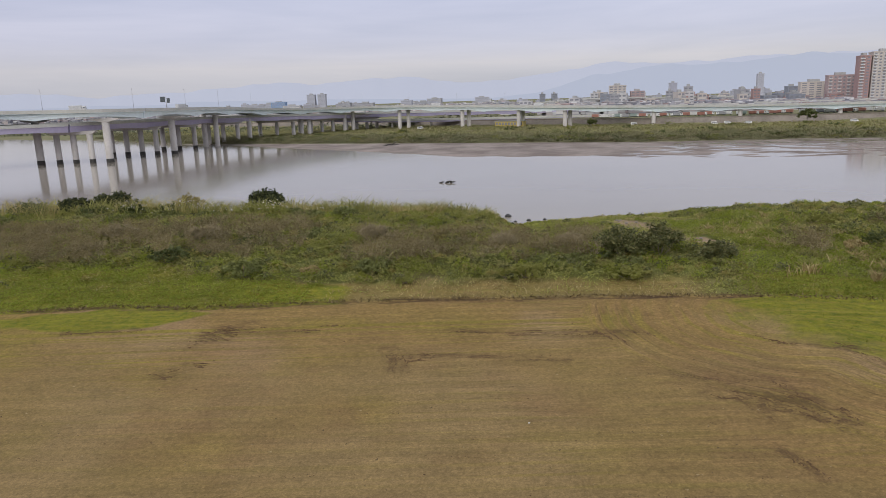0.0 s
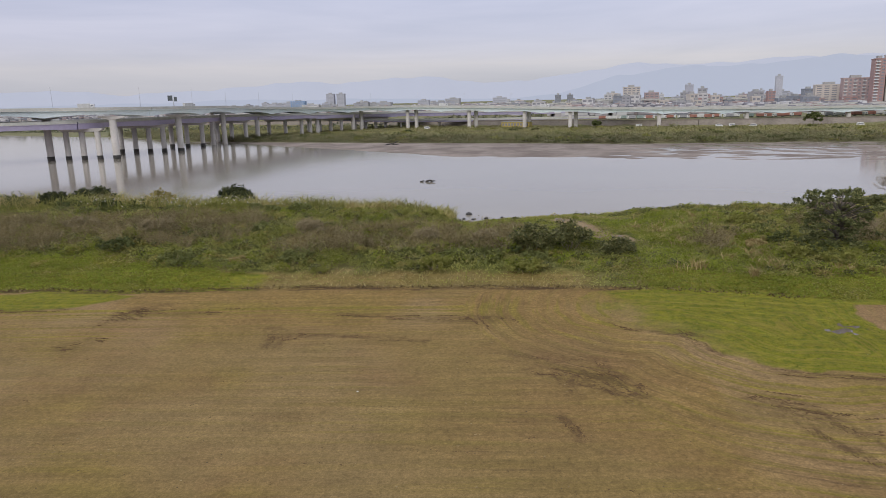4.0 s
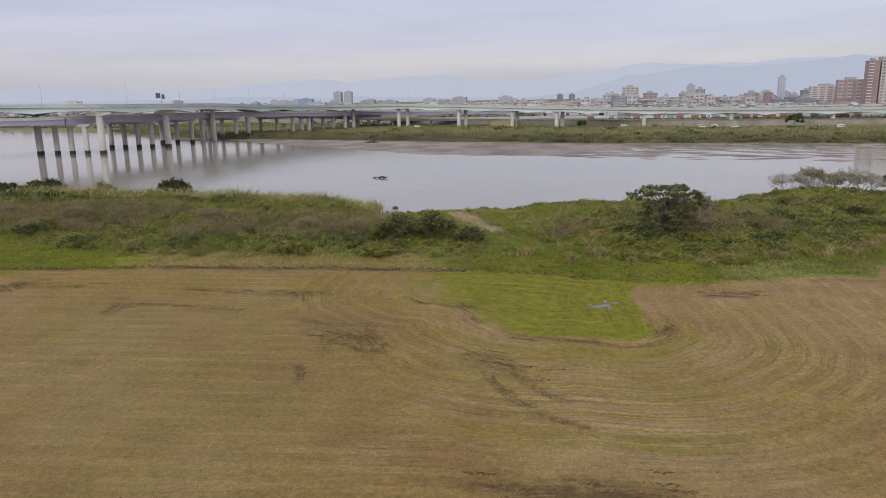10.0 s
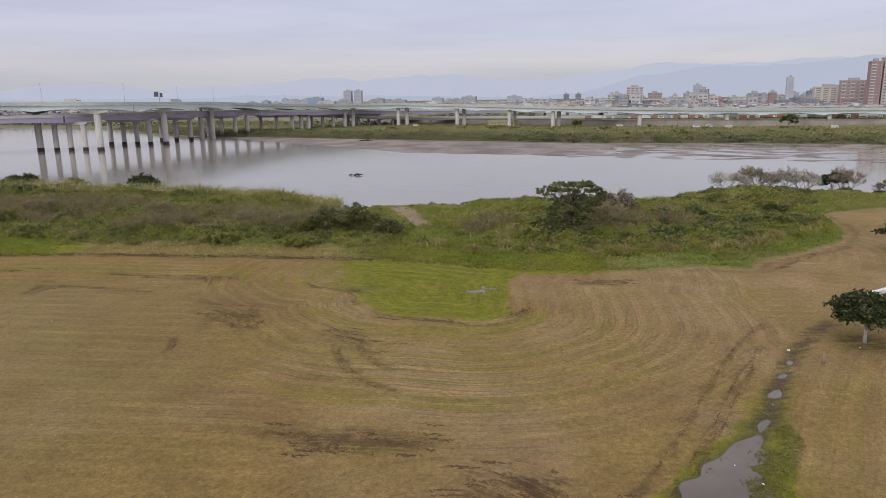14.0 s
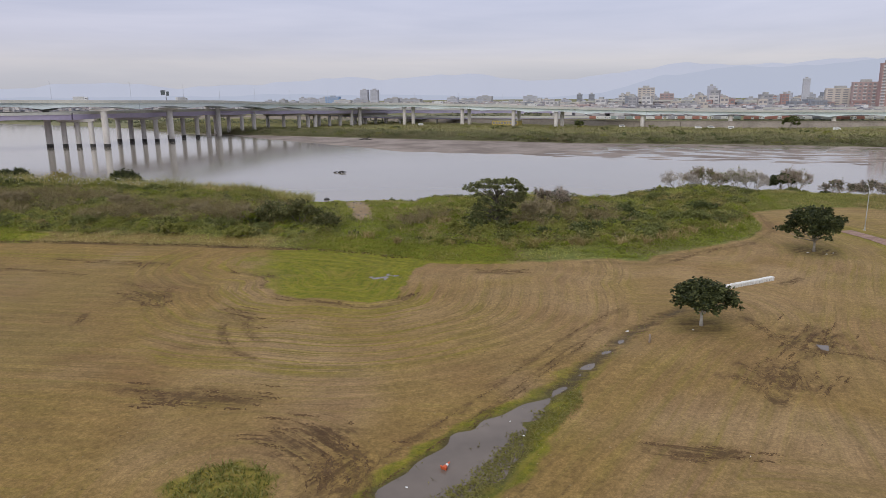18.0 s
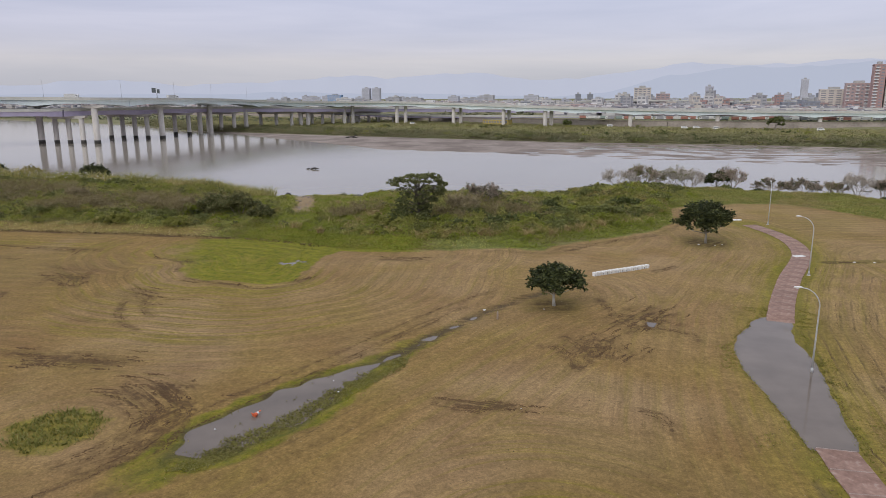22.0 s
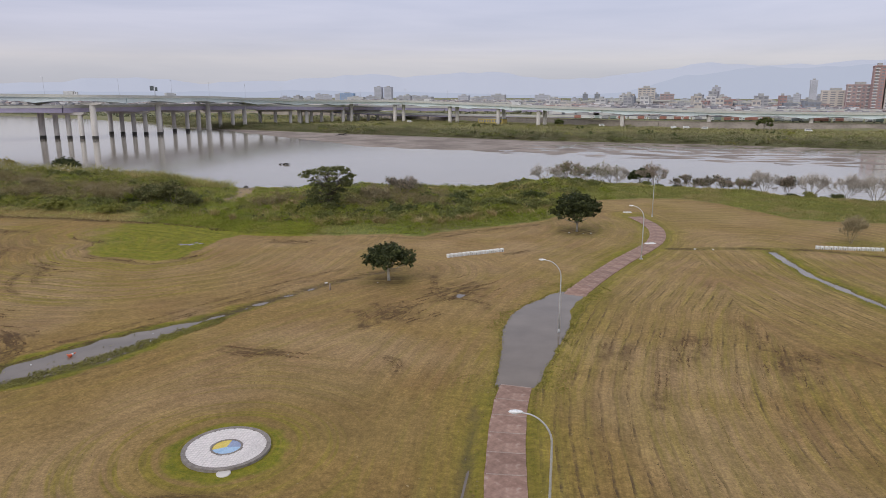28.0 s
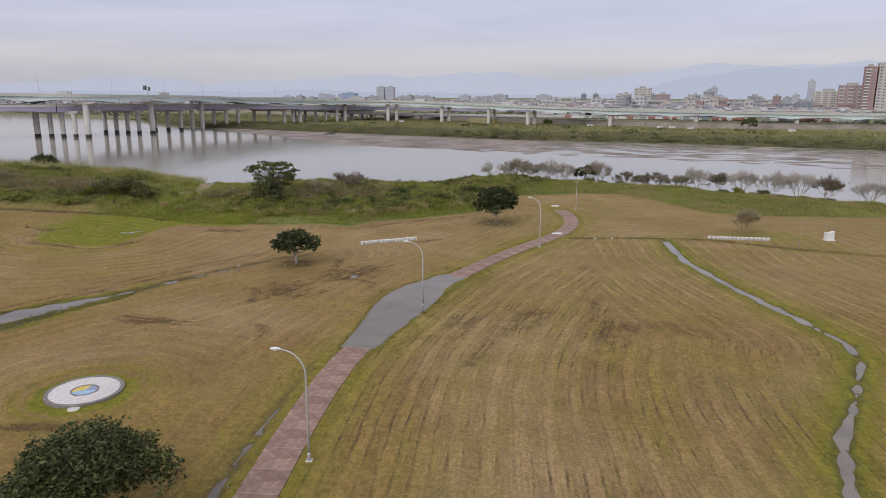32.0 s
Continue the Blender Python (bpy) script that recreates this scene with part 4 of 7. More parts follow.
def tree(name, x, y, height, spread, label, leaf, size, count, seed, trunk=0.16, fork=0.3, base=0.42, flat=0.6, blobs=14, limbs=7, bark=None, ragged=0.25, z=None, group=""):
    """A broadleaf tree: tapering trunk, forking limbs, a lumpy crown of separate leaves."""
    rng = np.random.RandomState(seed)
    z = float(land(x, y)) if z is None else z
    t = thing(name, pose(x, y, z - 0.05), label, "tree", group)
    mid = height * (1 + base) / 2
    masses, bm = [], bmesh.new()
    lean = rng.uniform(-0.15, 0.15, 2) * height * 0.3
    top = Vector((lean[0], lean[1], height * 0.8))
    tube(bm, [(0, 0, 0), (lean[0] * 0.15, lean[1] * 0.15, height * fork * 0.5), (lean[0] * 0.3, lean[1] * 0.3, height * fork), top * 0.7 + Vector((0, 0, height * 0.1)), top], [trunk * 1.35, trunk, trunk * 0.85, trunk * 0.45, trunk * 0.12], 8)
    for k in range(blobs):
        a = k * 2.4 + rng.uniform(-0.4, 0.4)
        q = math.sqrt((k + 0.5) / blobs)
        r = spread * 0.5 * (0.42 - 0.16 * q) * rng.uniform(0.8, 1.25)
        rad = spread * 0.5 * q * (1 - 0.30) * rng.uniform(1 - ragged, 1 + ragged)
        zz = height * base + (height * (1 - base) - r * flat) * math.sqrt(max(0, 1 - (q * 0.93) ** 2)) * rng.uniform(0.75, 1.02) + (rng.uniform(-0.12, 0.05) * height if k > blobs // 2 else 0)
        masses.append((math.cos(a) * rad, math.sin(a) * rad, max(zz, height * base * 0.85), r))
    for k in range(limbs):
        b = masses[(k * 2 + 1) % blobs]
        start = Vector((lean[0] * 0.3, lean[1] * 0.3, height * fork * rng.uniform(0.85, 1.3)))
        end = Vector(b[:3])
        bend = (start + end) / 2 + Vector((rng.uniform(-0.2, 0.2), rng.uniform(-0.2, 0.2), -0.05 * height))
        tube(bm, [start, bend, end], [trunk * 0.5, trunk * 0.3, trunk * 0.08], 6)
    part("trunk", bm, bark or BARK, t)
    v, f = cards(rng, crown_points(rng, masses, count, 0.45, flat), size)
    tagged(raw("crown", v, f, leaf, t), "")
    return t


def bush(name, x, y, height, spread, label, leaf, size, count, seed, flat=0.8, group="", z=None):
    rng = np.random.RandomState(seed)
    t = thing(name, pose(x, y, (float(land(x, y)) if z is None else z) - 0.05, 0, 0, seed * 37 % 360), label, "bush", group)
    masses = []
    for k in range(9):
        a, q = k * 2.4, math.sqrt((k + 0.4) / 9)
        r = min(spread * 0.22, height * 0.45) * rng.uniform(0.75, 1.3)
        masses.append((math.cos(a) * spread * 0.36 * q, math.sin(a) * spread * 0.36 * q, max(height - r * flat - q * height * 0.4 * rng.uniform(0.6, 1.1), r * 0.5), r))
    bm = bmesh.new()
    for k in range(7):
        b = Vector(masses[k][:3])
        tube(bm, [(b.x * 0.1, b.y * 0.1, 0), b * 0.55 + Vector((0, 0, -0.1 * height)), b], [0.07, 0.04, 0.012], 5)
    part("stem", bm, TWIG, t)
    v, f = cards(rng, crown_points(rng, masses, count, 0.4, flat), size, 1.4)
    raw("foliage", v, f, leaf, t)
    return t


def bare_tree(name, x, y, height, spread, label, twig, seed, leaf=None, leaves=0, size=0.2, z=None, group="", order=6):
    """A leafless or half-leafless shrub: stems that fork over and over into fine twigs."""
    rng = np.random.RandomState(seed)
    t = thing(name, pose(x, y, (float(land(x, y)) if z is None else z) - 0.05), label, "bare shrub", group)
    v, f = [], []

    def stick(a, b, r0, r1):
        d = (b - a).normalized()
        s = d.orthogonal().normalized()
        w = d.cross(s)
        i = len(v)
        for p, r in ((a, r0), (b, r1)):
            for k in range(3):
                v.append(p + (s * math.cos(2.094 * k) + w * math.sin(2.094 * k)) * r)
        for k in range(3):
            f.append((i + k, i + (k + 1) % 3, i + 3 + (k + 1) % 3, i + 3 + k))

    def grow(p, d, length, r, level):
        end = p + d * length
        stick(p, end, max(r, 0.026), max(r * 0.62, 0.018))
        if level == 0:
            return
        for k in range(3 if level > 1 else 2):
            q = (d + Vector((rng.normal(0, 0.42), rng.normal(0, 0.42), rng.normal(0.04, 0.22)))).normalized()
            grow(end, q, length * rng.uniform(0.62, 0.86), r * 0.62, level - 1)

    for k in range(5):
        a = k * 1.26 + rng.uniform(-0.3, 0.3)
        out_ = spread / height * 0.55
        grow(Vector((0.1 * math.cos(a), 0.1 * math.sin(a), 0)), Vector((math.cos(a) * out_, math.sin(a) * out_, 1)).normalized(), height * 0.3, 0.05 + height * 0.008, order - 1)
    arr = np.array([tuple(p) for p in v])
    arr[:, 2] *= height / arr[:, 2].max()
    arr[:, :2] *= spread * 0.5 / np.percentile(np.hypot(arr[:, 0], arr[:, 1]), 98)
    k = 4200
    ends = arr[np.where(arr[:, 2] > height * 0.5)[0]]
    p0 = ends[rng.randint(0, len(ends), k)]
    p1 = p0 + np.stack([rng.normal(0, 0.3, k), rng.normal(0, 0.3, k), rng.uniform(-0.1, 0.55, k)], -1) * height / 4.5
    side = np.stack([rng.normal(size=k), rng.normal(size=k), np.zeros(k)], -1) * 0.016
    i = len(arr) + np.arange(k)[:, None] * 4
    arr = np.concatenate([arr, np.stack([p0 - side, p0 + side, p1 + side * 0.5, p1 - side * 0.5], 1).reshape(-1, 3)])
    f = np.concatenate([np.array(f), i + np.arange(4)])
    raw("branchwork", arr, f, twig, t)
    if leaves:
        c = arr[rng.randint(0, len(arr), leaves)]
        c = c[c[:, 2] > height * 0.45] + rng.normal(size=(int((c[:, 2] > height * 0.45).sum()), 3)) * 0.12
        w, g = cards(rng, c, size)
        raw("foliage", w, g, leaf, t)
    return t


tree("tree", 80.0, 38.3, 4.75, 7.5, "small round dark-green tree with a pale limed trunk", LEAF_DARK, 0.21, 7000, 11, 0.15, 0.26, 0.34, 0.85, 16, 9, BARK_WHITE, 0.15)
tree("tree", 102.2, 73.0, 6.9, 9.6, "broad dark-green tree with low branches beside the path", LEAF_DARK, 0.25, 9000, 23, 0.17, 0.2, 0.2, 0.9, 18, 10, BARK, 0.2)
tree("tree", 91.7, -16.0, 5.3, 9.6, "dense dark-green tree standing near the round tiled platform", LEAF_NEAR, 0.13, 24000, 31, 0.18, 0.25, 0.32, 0.9, 22, 10, BARK, 0.22)
def umbrella_tree(x, y, seed):
    """A tall tree with its leaves in flat layers on spreading limbs."""
    rng = np.random.RandomState(seed)
    t = thing("tree", pose(x, y, float(land(x, y)) - 0.05), "tall umbrella-shaped tree with an open layered crown above the thicket", "tree")
    bm, masses = bmesh.new(), []
    tube(bm, [(0, 0, 0), (0.12, 0, 2.0), (-0.2, 0.1, 4.0), (0.1, 0, 6.0), (0.2, 0, 8.2)], [0.28, 0.22, 0.18, 0.12, 0.04], 9)
    # height of a layer, its reach, its leaf masses, their size, its shift sideways
    for level, reach, count, size, aside in ((8.1, 1.8, 6, 0.95, 0.3), (7.6, 3.6, 12, 0.95, 0.3), (6.8, 4.9, 14, 0.85, 0.3), (6.0, 3.6, 9, 0.85, 0.9), (5.2, 3.2, 8, 0.95, 0.4), (4.3, 3.0, 8, 1.0, -0.4), (3.3, 2.8, 8, 1.0, -0.8), (2.2, 2.6, 8, 1.0, -0.9), (1.2, 2.0, 6, 0.9, -0.7)):
        for k in range(count):
            a = k * 6.283 / count + rng.uniform(-0.3, 0.3) + level
            q = reach * rng.uniform(0.8, 1.06)
            b = Vector((math.cos(a) * q + aside, math.sin(a) * q, level + rng.uniform(-0.25, 0.2)))
            masses.append((*b, size * rng.uniform(0.8, 1.2)))
            s0 = Vector((0, 0, level * rng.uniform(0.6, 0.78)))
            tube(bm, [s0, s0.lerp(b, 0.55) + Vector((0, 0, 0.25)), b], [0.09, 0.05, 0.015], 5)
    part("trunk", bm, surface("dark_bark", (0.10, 0.085, 0.07), (0.15, 0.13, 0.11), 3.0, 0.95, 0.5), t)
    v, f = cards(rng, crown_points(rng, masses, 11500, 0.35, 0.36), 0.2)
    raw("crown", v, f, leafy("umbrella_leaves", ((0.0, (0.075, 0.088, 0.034)), (0.6, (0.155, 0.168, 0.065)), (1.0, (0.27, 0.27, 0.115))), 0.55, 0.25, 0.4), t)
    return t


umbrella_tree(57.3, 79.9, 5)
tree("tree", -44.0, 136.6, 6.9, 10.4, "round dense dark-green tree at the river's edge", LEAF_DARK, 0.3, 5200, 7, 0.2, 0.2, 0.16, 0.85, 16, 6)
tree("tree", -77.3, 137.0, 5.9, 12.6, "broad dark-green riverside tree", LEAF_DARK, 0.3, 4600, 8, 0.2, 0.2, 0.18, 0.7, 14, 6)
tree("tree", -80.6, 128.3, 5.2, 7.4, "low dark-green riverside tree", LEAF_DARK, 0.28, 2600, 9, 0.2, 0.2, 0.16, 0.8, 12, 6)
tree("tree", -68.5, 131.0, 3.6, 7.4, "low spreading green riverside tree", LEAF_MID, 0.26, 3000, 10, 0.15, 0.2, 0.18, 0.8, 10, 5)
tree("tree", 117.6, 137.5, 5.4, 7.2, "leaning dark-green riverside tree with a flat top", LEAF_DARK, 0.27, 3800, 14, 0.17, 0.25, 0.3, 0.7, 13, 6, BARK, 0.25)


# ---- path, lamps, platform, blocks ----
def path_slabs():
    walkway = thing("walkway", Matrix(), "reddish concrete slab footpath with pale joints, partly flooded", "path", kind="structure")
    pts = along([(*p, 0) for p in PATH_LINE], 2.55)
    rng = random.Random(3)
    for a, b in zip(pts, pts[1:]):
        mid, d = (a + b) / 2, (b - a).normalized()
        if -60 < mid.y < 93.2:
            z = float(land(mid.x, mid.y)) + 0.02
            ends = [float(land(p.x, p.y)) for p in (a, b)]
            if 12.5 < mid.y < 36:
                z -= 0.02
            bm = bmesh.new()
            h, e = 1.24, (b - a).length / 2 - 0.03
            k = [rng.uniform(-0.03, 0.03) for _ in range(8)]
            rows_ = [(-h + k[0], -e), (-h + k[1], 0), (-h + k[2], e), (h + k[3], e), (h + k[4], 0), (h + k[5], -e)]
            lo = [bm.verts.new((u, w, -0.12)) for u, w in rows_]
            hi = [bm.verts.new((u, w, 0.04 + (ends[1] - ends[0]) / 2 * w / e)) for u, w in rows_]
            bm.faces.new(hi[::-1])
            for i in range(6):
                bm.faces.new((lo[i], hi[i], hi[(i + 1) % 6], lo[(i + 1) % 6]))
            bmesh.ops.recalc_face_normals(bm, faces=bm.faces)
            s = part("slab", bm, RED_SLAB, walkway)
            s.matrix_basis = Matrix.Translation((mid.x, mid.y, z)) @ Matrix.Rotation(math.atan2(d.y, d.x) - math.pi / 2, 4, "Z")
    # crumbling mortar in the joints
    for a, b in zip(pts, pts[1:]):
        if -60 < a.y < 11 or 38 < a.y < 92:
            d = (b - a).normalized()
            bm = bmesh.new()
            box(bm, -1.15, 1.15, -0.05, 0.05, -0.08, 0.052)
            s = part("joint", bm, JOINT, walkway)
            s.matrix_basis = Matrix.Translation((a.x, a.y, float(land(a.x, a.y)) + 0.02)) @ Matrix.Rotation(math.atan2(d.y, d.x) - math.pi / 2, 4, "Z")
    return walkway


path_slabs()


def street_lamp():
    t = thing("street_lamp", Matrix(), "tall grey steel lamp post with a curved arm beside the footpath", "street lamp", "lamps along the footpath")
    bm = bmesh.new()
    pts = [(0, 0, 0.1), (0, 0, 3.0), (0, 0, 5.6)]
    rad = [0.085, 0.07, 0.058]
    for k in range(1, 9):
        a = radians(k * 8.6)
        pts.append((-1.65 * (1 - math.cos(a)), 0, 5.6 + 1.62 * math.sin(a)))
        rad.append(0.058 - 0.003 * k)
    pts.append((-1.55, 0, 7.2))
    rad.append(0.034)
    tube(bm, pts, rad, 10)
    part("pole", bm, STEEL, t)
    bm = bmesh.new()
    box(bm, -0.2, 0.2, -0.2, 0.2, -0.1, 0.06, 0.015)
    part("base_plate", bm, CONCRETE, t)
    bm = bmesh.new()
    tube(bm, [(0, 0, 0.05), (0, 0, 0.5), (0, 0, 0.55)], [0.12, 0.11, 0.085], 10)
    part("collar", bm, STEEL, t)
    bm = bmesh.new()
    tube(bm, [(-1.4, 0, 7.2), (-1.5, 0, 7.22), (-1.75, 0, 7.24), (-2.0, 0, 7.22), (-2.1, 0, 7.18)], [0.04, 0.1, 0.15, 0.12, 0.03], 10)
    bmesh.ops.scale(bm, vec=(1, 1, 0.6), space=Matrix.Translation((0, 0, -7.22)), verts=bm.verts)
    head = part("lamp_head", bm, LAMP_HEAD, t, "pale cobra-shaped lamp head")
    bm = bmesh.new()
    bmesh.ops.create_uvsphere(bm, u_segments=10, v_segments=6, radius=0.1, matrix=Matrix.Translation((-1.8, 0, 7.15)) @ Matrix.Diagonal((1.8, 1, 0.5, 1)))
    part("lens", bm, GLASS, head)
    return t


lamp = street_lamp()
lamp.matrix_basis = pose(100.75, -8.1, float(land(100.75, -8.1)), 0, 0, 6)
for x, y, turn in ((100.5, 23.85, 2), (110.8, 55.6, -20), (115.7, 89.8, -100)):
    copy_thing(lamp, pose(x, y, float(land(x, y)), 0, 0, turn))


def platform():
    t = thing("round_platform", pose(80.5, -2.3, 0.0) @ Matrix.Diagonal((0.94, 0.94, 1, 1)), "low round platform of white tiles around a yellow and blue disc", "platform")
    tile = surface("white_tile", (0.62, 0.565, 0.545), (0.72, 0.67, 0.65), 1.2, 0.5, 0.1, vary=0.06)
    rim_m = surface("rough_rim", (0.19, 0.165, 0.15), (0.28, 0.25, 0.225), 2.0, 0.95, 0.6)
    grout = surface("grey_grout", (0.30, 0.27, 0.26), (0.36, 0.33, 0.32), 4.0, 0.95, 0.3)

    def ring(bm, r0, r1, z0, z1, n_=64):
        pts = []
        for r, z in ((r0, z0), (r1, z0), (r1, z1), (r0, z1)):
            pts.append([bm.verts.new((r * math.cos(2 * math.pi * k / n_), r * math.sin(2 * math.pi * k / n_), z)) for k in range(n_)])
        for a, b in ((0, 1), (1, 2), (2, 3), (3, 0)):
            for k in range(n_):
                bm.faces.new((pts[a][k], pts[a][(k + 1) % n_], pts[b][(k + 1) % n_], pts[b][k]))
        return bm

    part("rim", ring(bmesh.new(), 2.6, 2.9, -0.2, 0.2), rim_m, t, "rough grey concrete rim")
    part("bed", ring(bmesh.new(), 1.0, 2.64, -0.2, 0.155), grout, t)
    part("inner_rim", ring(bmesh.new(), 0.93, 1.05, -0.2, 0.21), rim_m, t)
    # one tile mesh, laid in rows
    bm = bmesh.new()
    box(bm, -0.105, 0.105, -0.105, 0.105, -0.03, 0.03, 0.006)
    first = part("tile", bm, tile, t)
    first.matrix_basis = Matrix.Translation((1.3, 0.11, 0.155))
    step, made = 0.222, 1
    extra_v, extra_f = [], []
    for i in range(-12, 13):
        for j in range(-12, 13):
            x, y = (i + 0.5) * step, (j + 0.5) * step
            r = math.hypot(x, y)
            if 1.03 < r < 2.66:
                if made < 290:
                    shared("tile", first, t, Matrix.Translation((x, y, 0.155 + random.uniform(-0.002, 0.002))))
                    made += 1
                else:
                    b = len(extra_v)
                    for dz in (-0.03, 0.03):
                        extra_v += [(x - 0.105, y - 0.105, 0.155 + dz), (x + 0.105, y - 0.105, 0.155 + dz), (x + 0.105, y + 0.105, 0.155 + dz), (x - 0.105, y + 0.105, 0.155 + dz)]
                    extra_f += [(b + 4, b + 5, b + 6, b + 7), (b, b + 1, b + 5, b + 4), (b + 1, b + 2, b + 6, b + 5), (b + 2, b + 3, b + 7, b + 6), (b + 3, b, b + 4, b + 7)]
    if extra_f:
        tagged(raw("tiles", extra_v, extra_f, tile, t), kind="stuff")
    yellow_m = surface("yellow_mosaic", (0.62, 0.46, 0.06), (0.72, 0.56, 0.12), 3.0, 0.4, 0.1, worn=(0.5, 0.45, 0.3))
    blue_m = surface("blue_mosaic", (0.26, 0.42, 0.62), (0.36, 0.52, 0.70), 3.0, 0.4, 0.1, worn=(0.5, 0.55, 0.6))
    slate_m = surface("slate_blue_mosaic", (0.22, 0.27, 0.42), (0.28, 0.33, 0.48), 3.0, 0.4, 0.1)
    for name, a0, a1, mm, lab in (("mosaic_yellow", 95, 215, yellow_m, "yellow sector"), ("mosaic_blue", 215, 375, blue_m, "pale blue sector"), ("mosaic_slate", 375, 455, slate_m, "slate blue sector")):
        bm = bmesh.new()
        c = bm.verts.new((0, 0, 0.19))
        arc = [bm.verts.new((0.94 * math.cos(radians(a0 + (a1 - a0) * k / 16)), 0.94 * math.sin(radians(a0 + (a1 - a0) * k / 16)), 0.175)) for k in range(17)]
        low = [bm.verts.new((p.co.x, p.co.y, -0.1)) for p in arc]
        for k in range(16):
            bm.faces.new((c, arc[k], arc[k + 1]))
            bm.faces.new((arc[k], low[k], low[k + 1], arc[k + 1]))
        part(name, bm, mm, t, lab)
    return t


platform()
bm = bmesh.new()
tube(bm, [(0, 0, -0.05), (0, 0, 0.05), (0, 0, 0.07)], [0.42, 0.42, 0.36], 20)
slab_ = part("step_stone", bm, CONCRETE)
slab_.matrix_basis = pose(81.7, -4.95, 0.02, 0, 0, 15)
tagged(slab_, "small round pale stone set beside the round platform", "step")


def seat_block():
    t = thing("seat_block", Matrix(), "white hollow concrete seat block standing in a straight row", "block", "row of white blocks")
    bm = bmesh.new()
    box(bm, -0.205, 0.205, -0.26, 0.26, 0.26, 0.46, 0.03)
    part("top", bm, WHITE, t)
    for s in (-1, 1):
        bm = bmesh.new()
        box(bm, s * 0.125 - 0.06, s * 0.125 + 0.06, -0.24, 0.24, -0.1, 0.26, 0.01)
        part("side", bm, WHITE, t)
    # dark box filling the hollow, in place of the shade inside it
    bm = bmesh.new()
    box(bm, -0.065, 0.065, -0.18, 0.18, -0.1, 0.25)
    part("core", bm, DARK, t)
    return t


block = seat_block()
made = False
for (x0, y0), (x1, y1), count, face in (((84.9, 51.3), (91.7, 56.4), 15, 36.9), ((136.5, 66.9), (145.1, 67.1), 15, 1.3)):
    for k in range(count):
        x, y = x0 + (x1 - x0) * k / (count - 1), y0 + (y1 - y0) * k / (count - 1)
        m = pose(x, y, float(land(x, y)), 0, 0, face + random.uniform(-3, 3))
        if not made:
            block.matrix_basis, made = m, True
        else:
            copy_thing(block, m)


# ---- viaducts ----
HIGH = [(-900, 125, 24.0), (-600, 190, 23.4), (-420, 240, 23.2), (-320, 272, 22.6), (-221, 317, 21.4), (-183, 333, 20.9), (-170, 374, 20.4), (-165, 426, 19.9), (-153, 483, 18.0), (-133, 530, 16.9), (-105, 566, 16.4), (-61, 588, 15.9),
        (-9, 578, 14.6), (36, 560, 13.4), (71, 545, 12.4), (138, 540, 10.6), (205, 545, 9.3), (280, 545, 8.6), (345, 540, 8.5), (600, 520, 8.5), (1200, 480, 9)]
LOW = [(-900, 40, 16.0), (-600, 120, 15.8), (-420, 185, 15.6), (-300, 240, 15.4), (-254, 290, 15.1), (-217, 316, 14.9), (-199, 342, 14.8), (-191, 378, 14.6), (-184, 424, 14.2), (-172, 468, 13.6), (-150, 512, 12.8), (-124, 560, 11.6), (-85, 620, 10.5), (0, 660, 9.0), (120, 680, 8.0), (400, 690, 8.0), (1000, 680, 8.0)]
RAMP = [(-160, 560, 10.5), (-120, 585, 6.8), (-70, 606, 4.2), (0, 618, 3.0), (70, 622, 2.6), (150, 620, 2.4)]


def deck(name, line, half, depth, haunch, paint, label, over=0.85, spans=45.0):
    """A road deck on deep steel girders: the girder, the slab and the two parapets of each span are parts."""
    t = thing(name, Matrix(), label, "viaduct")
    pts = along(line, 3.75)
    k = int(spans / 3.75)
    for i in range(0, len(pts) - k, k):
        seg = [p - Vector((0, 0, 1.2)) for p in pts[i:i + k + 1]]
        bm = bmesh.new()
        rings = []
        for j, p in enumerate(seg):
            a, b = seg[max(j - 1, 0)], seg[min(j + 1, len(seg) - 1)]
            d = (b - a).normalized()
            s = Vector((d.y, -d.x, 0)).normalized()
            sag = depth + haunch * (2 * j / k - 1) ** 2
            prof = ((-half, 0), (half, 0), (half, -0.45), (half * over, -0.6), (half * over * 0.96, -sag), (-half * over * 0.96, -sag), (-half * over, -0.6), (-half, -0.45))
            rings.append([bm.verts.new(p + s * u + Vector((0, 0, w))) for u, w in prof])
        for r0, r1 in zip(rings, rings[1:]):
            for q in range(8):
                bm.faces.new((r0[q], r1[q], r1[(q + 1) % 8], r0[(q + 1) % 8]))
        bm.faces.new(rings[0])
        bm.faces.new(rings[-1][::-1])
        bmesh.ops.recalc_face_normals(bm, faces=bm.faces)
        part("girder", bm, paint, t)
        bm = bmesh.new()
        sweep(bm, [p + Vector((0, 0, 0.02)) for p in seg], [(-half + 0.3, 0), (half - 0.3, 0), (half - 0.3, 0.06), (-half + 0.3, 0.06)])
        bmesh.ops.recalc_face_normals(bm, faces=bm.faces)
        part("roadway", bm, ASPHALT, t)
        for sgn in (-1, 1):
            u = sgn * (half - 0.15)
            bm = bmesh.new()
            sweep(bm, seg, [(u - 0.2, -0.3), (u + 0.2, -0.3), (u + 0.14, 1.2), (u - 0.14, 1.2)])
            bmesh.ops.recalc_face_normals(bm, faces=bm.faces)
            part("parapet", bm, PARAPET, t)
    return t


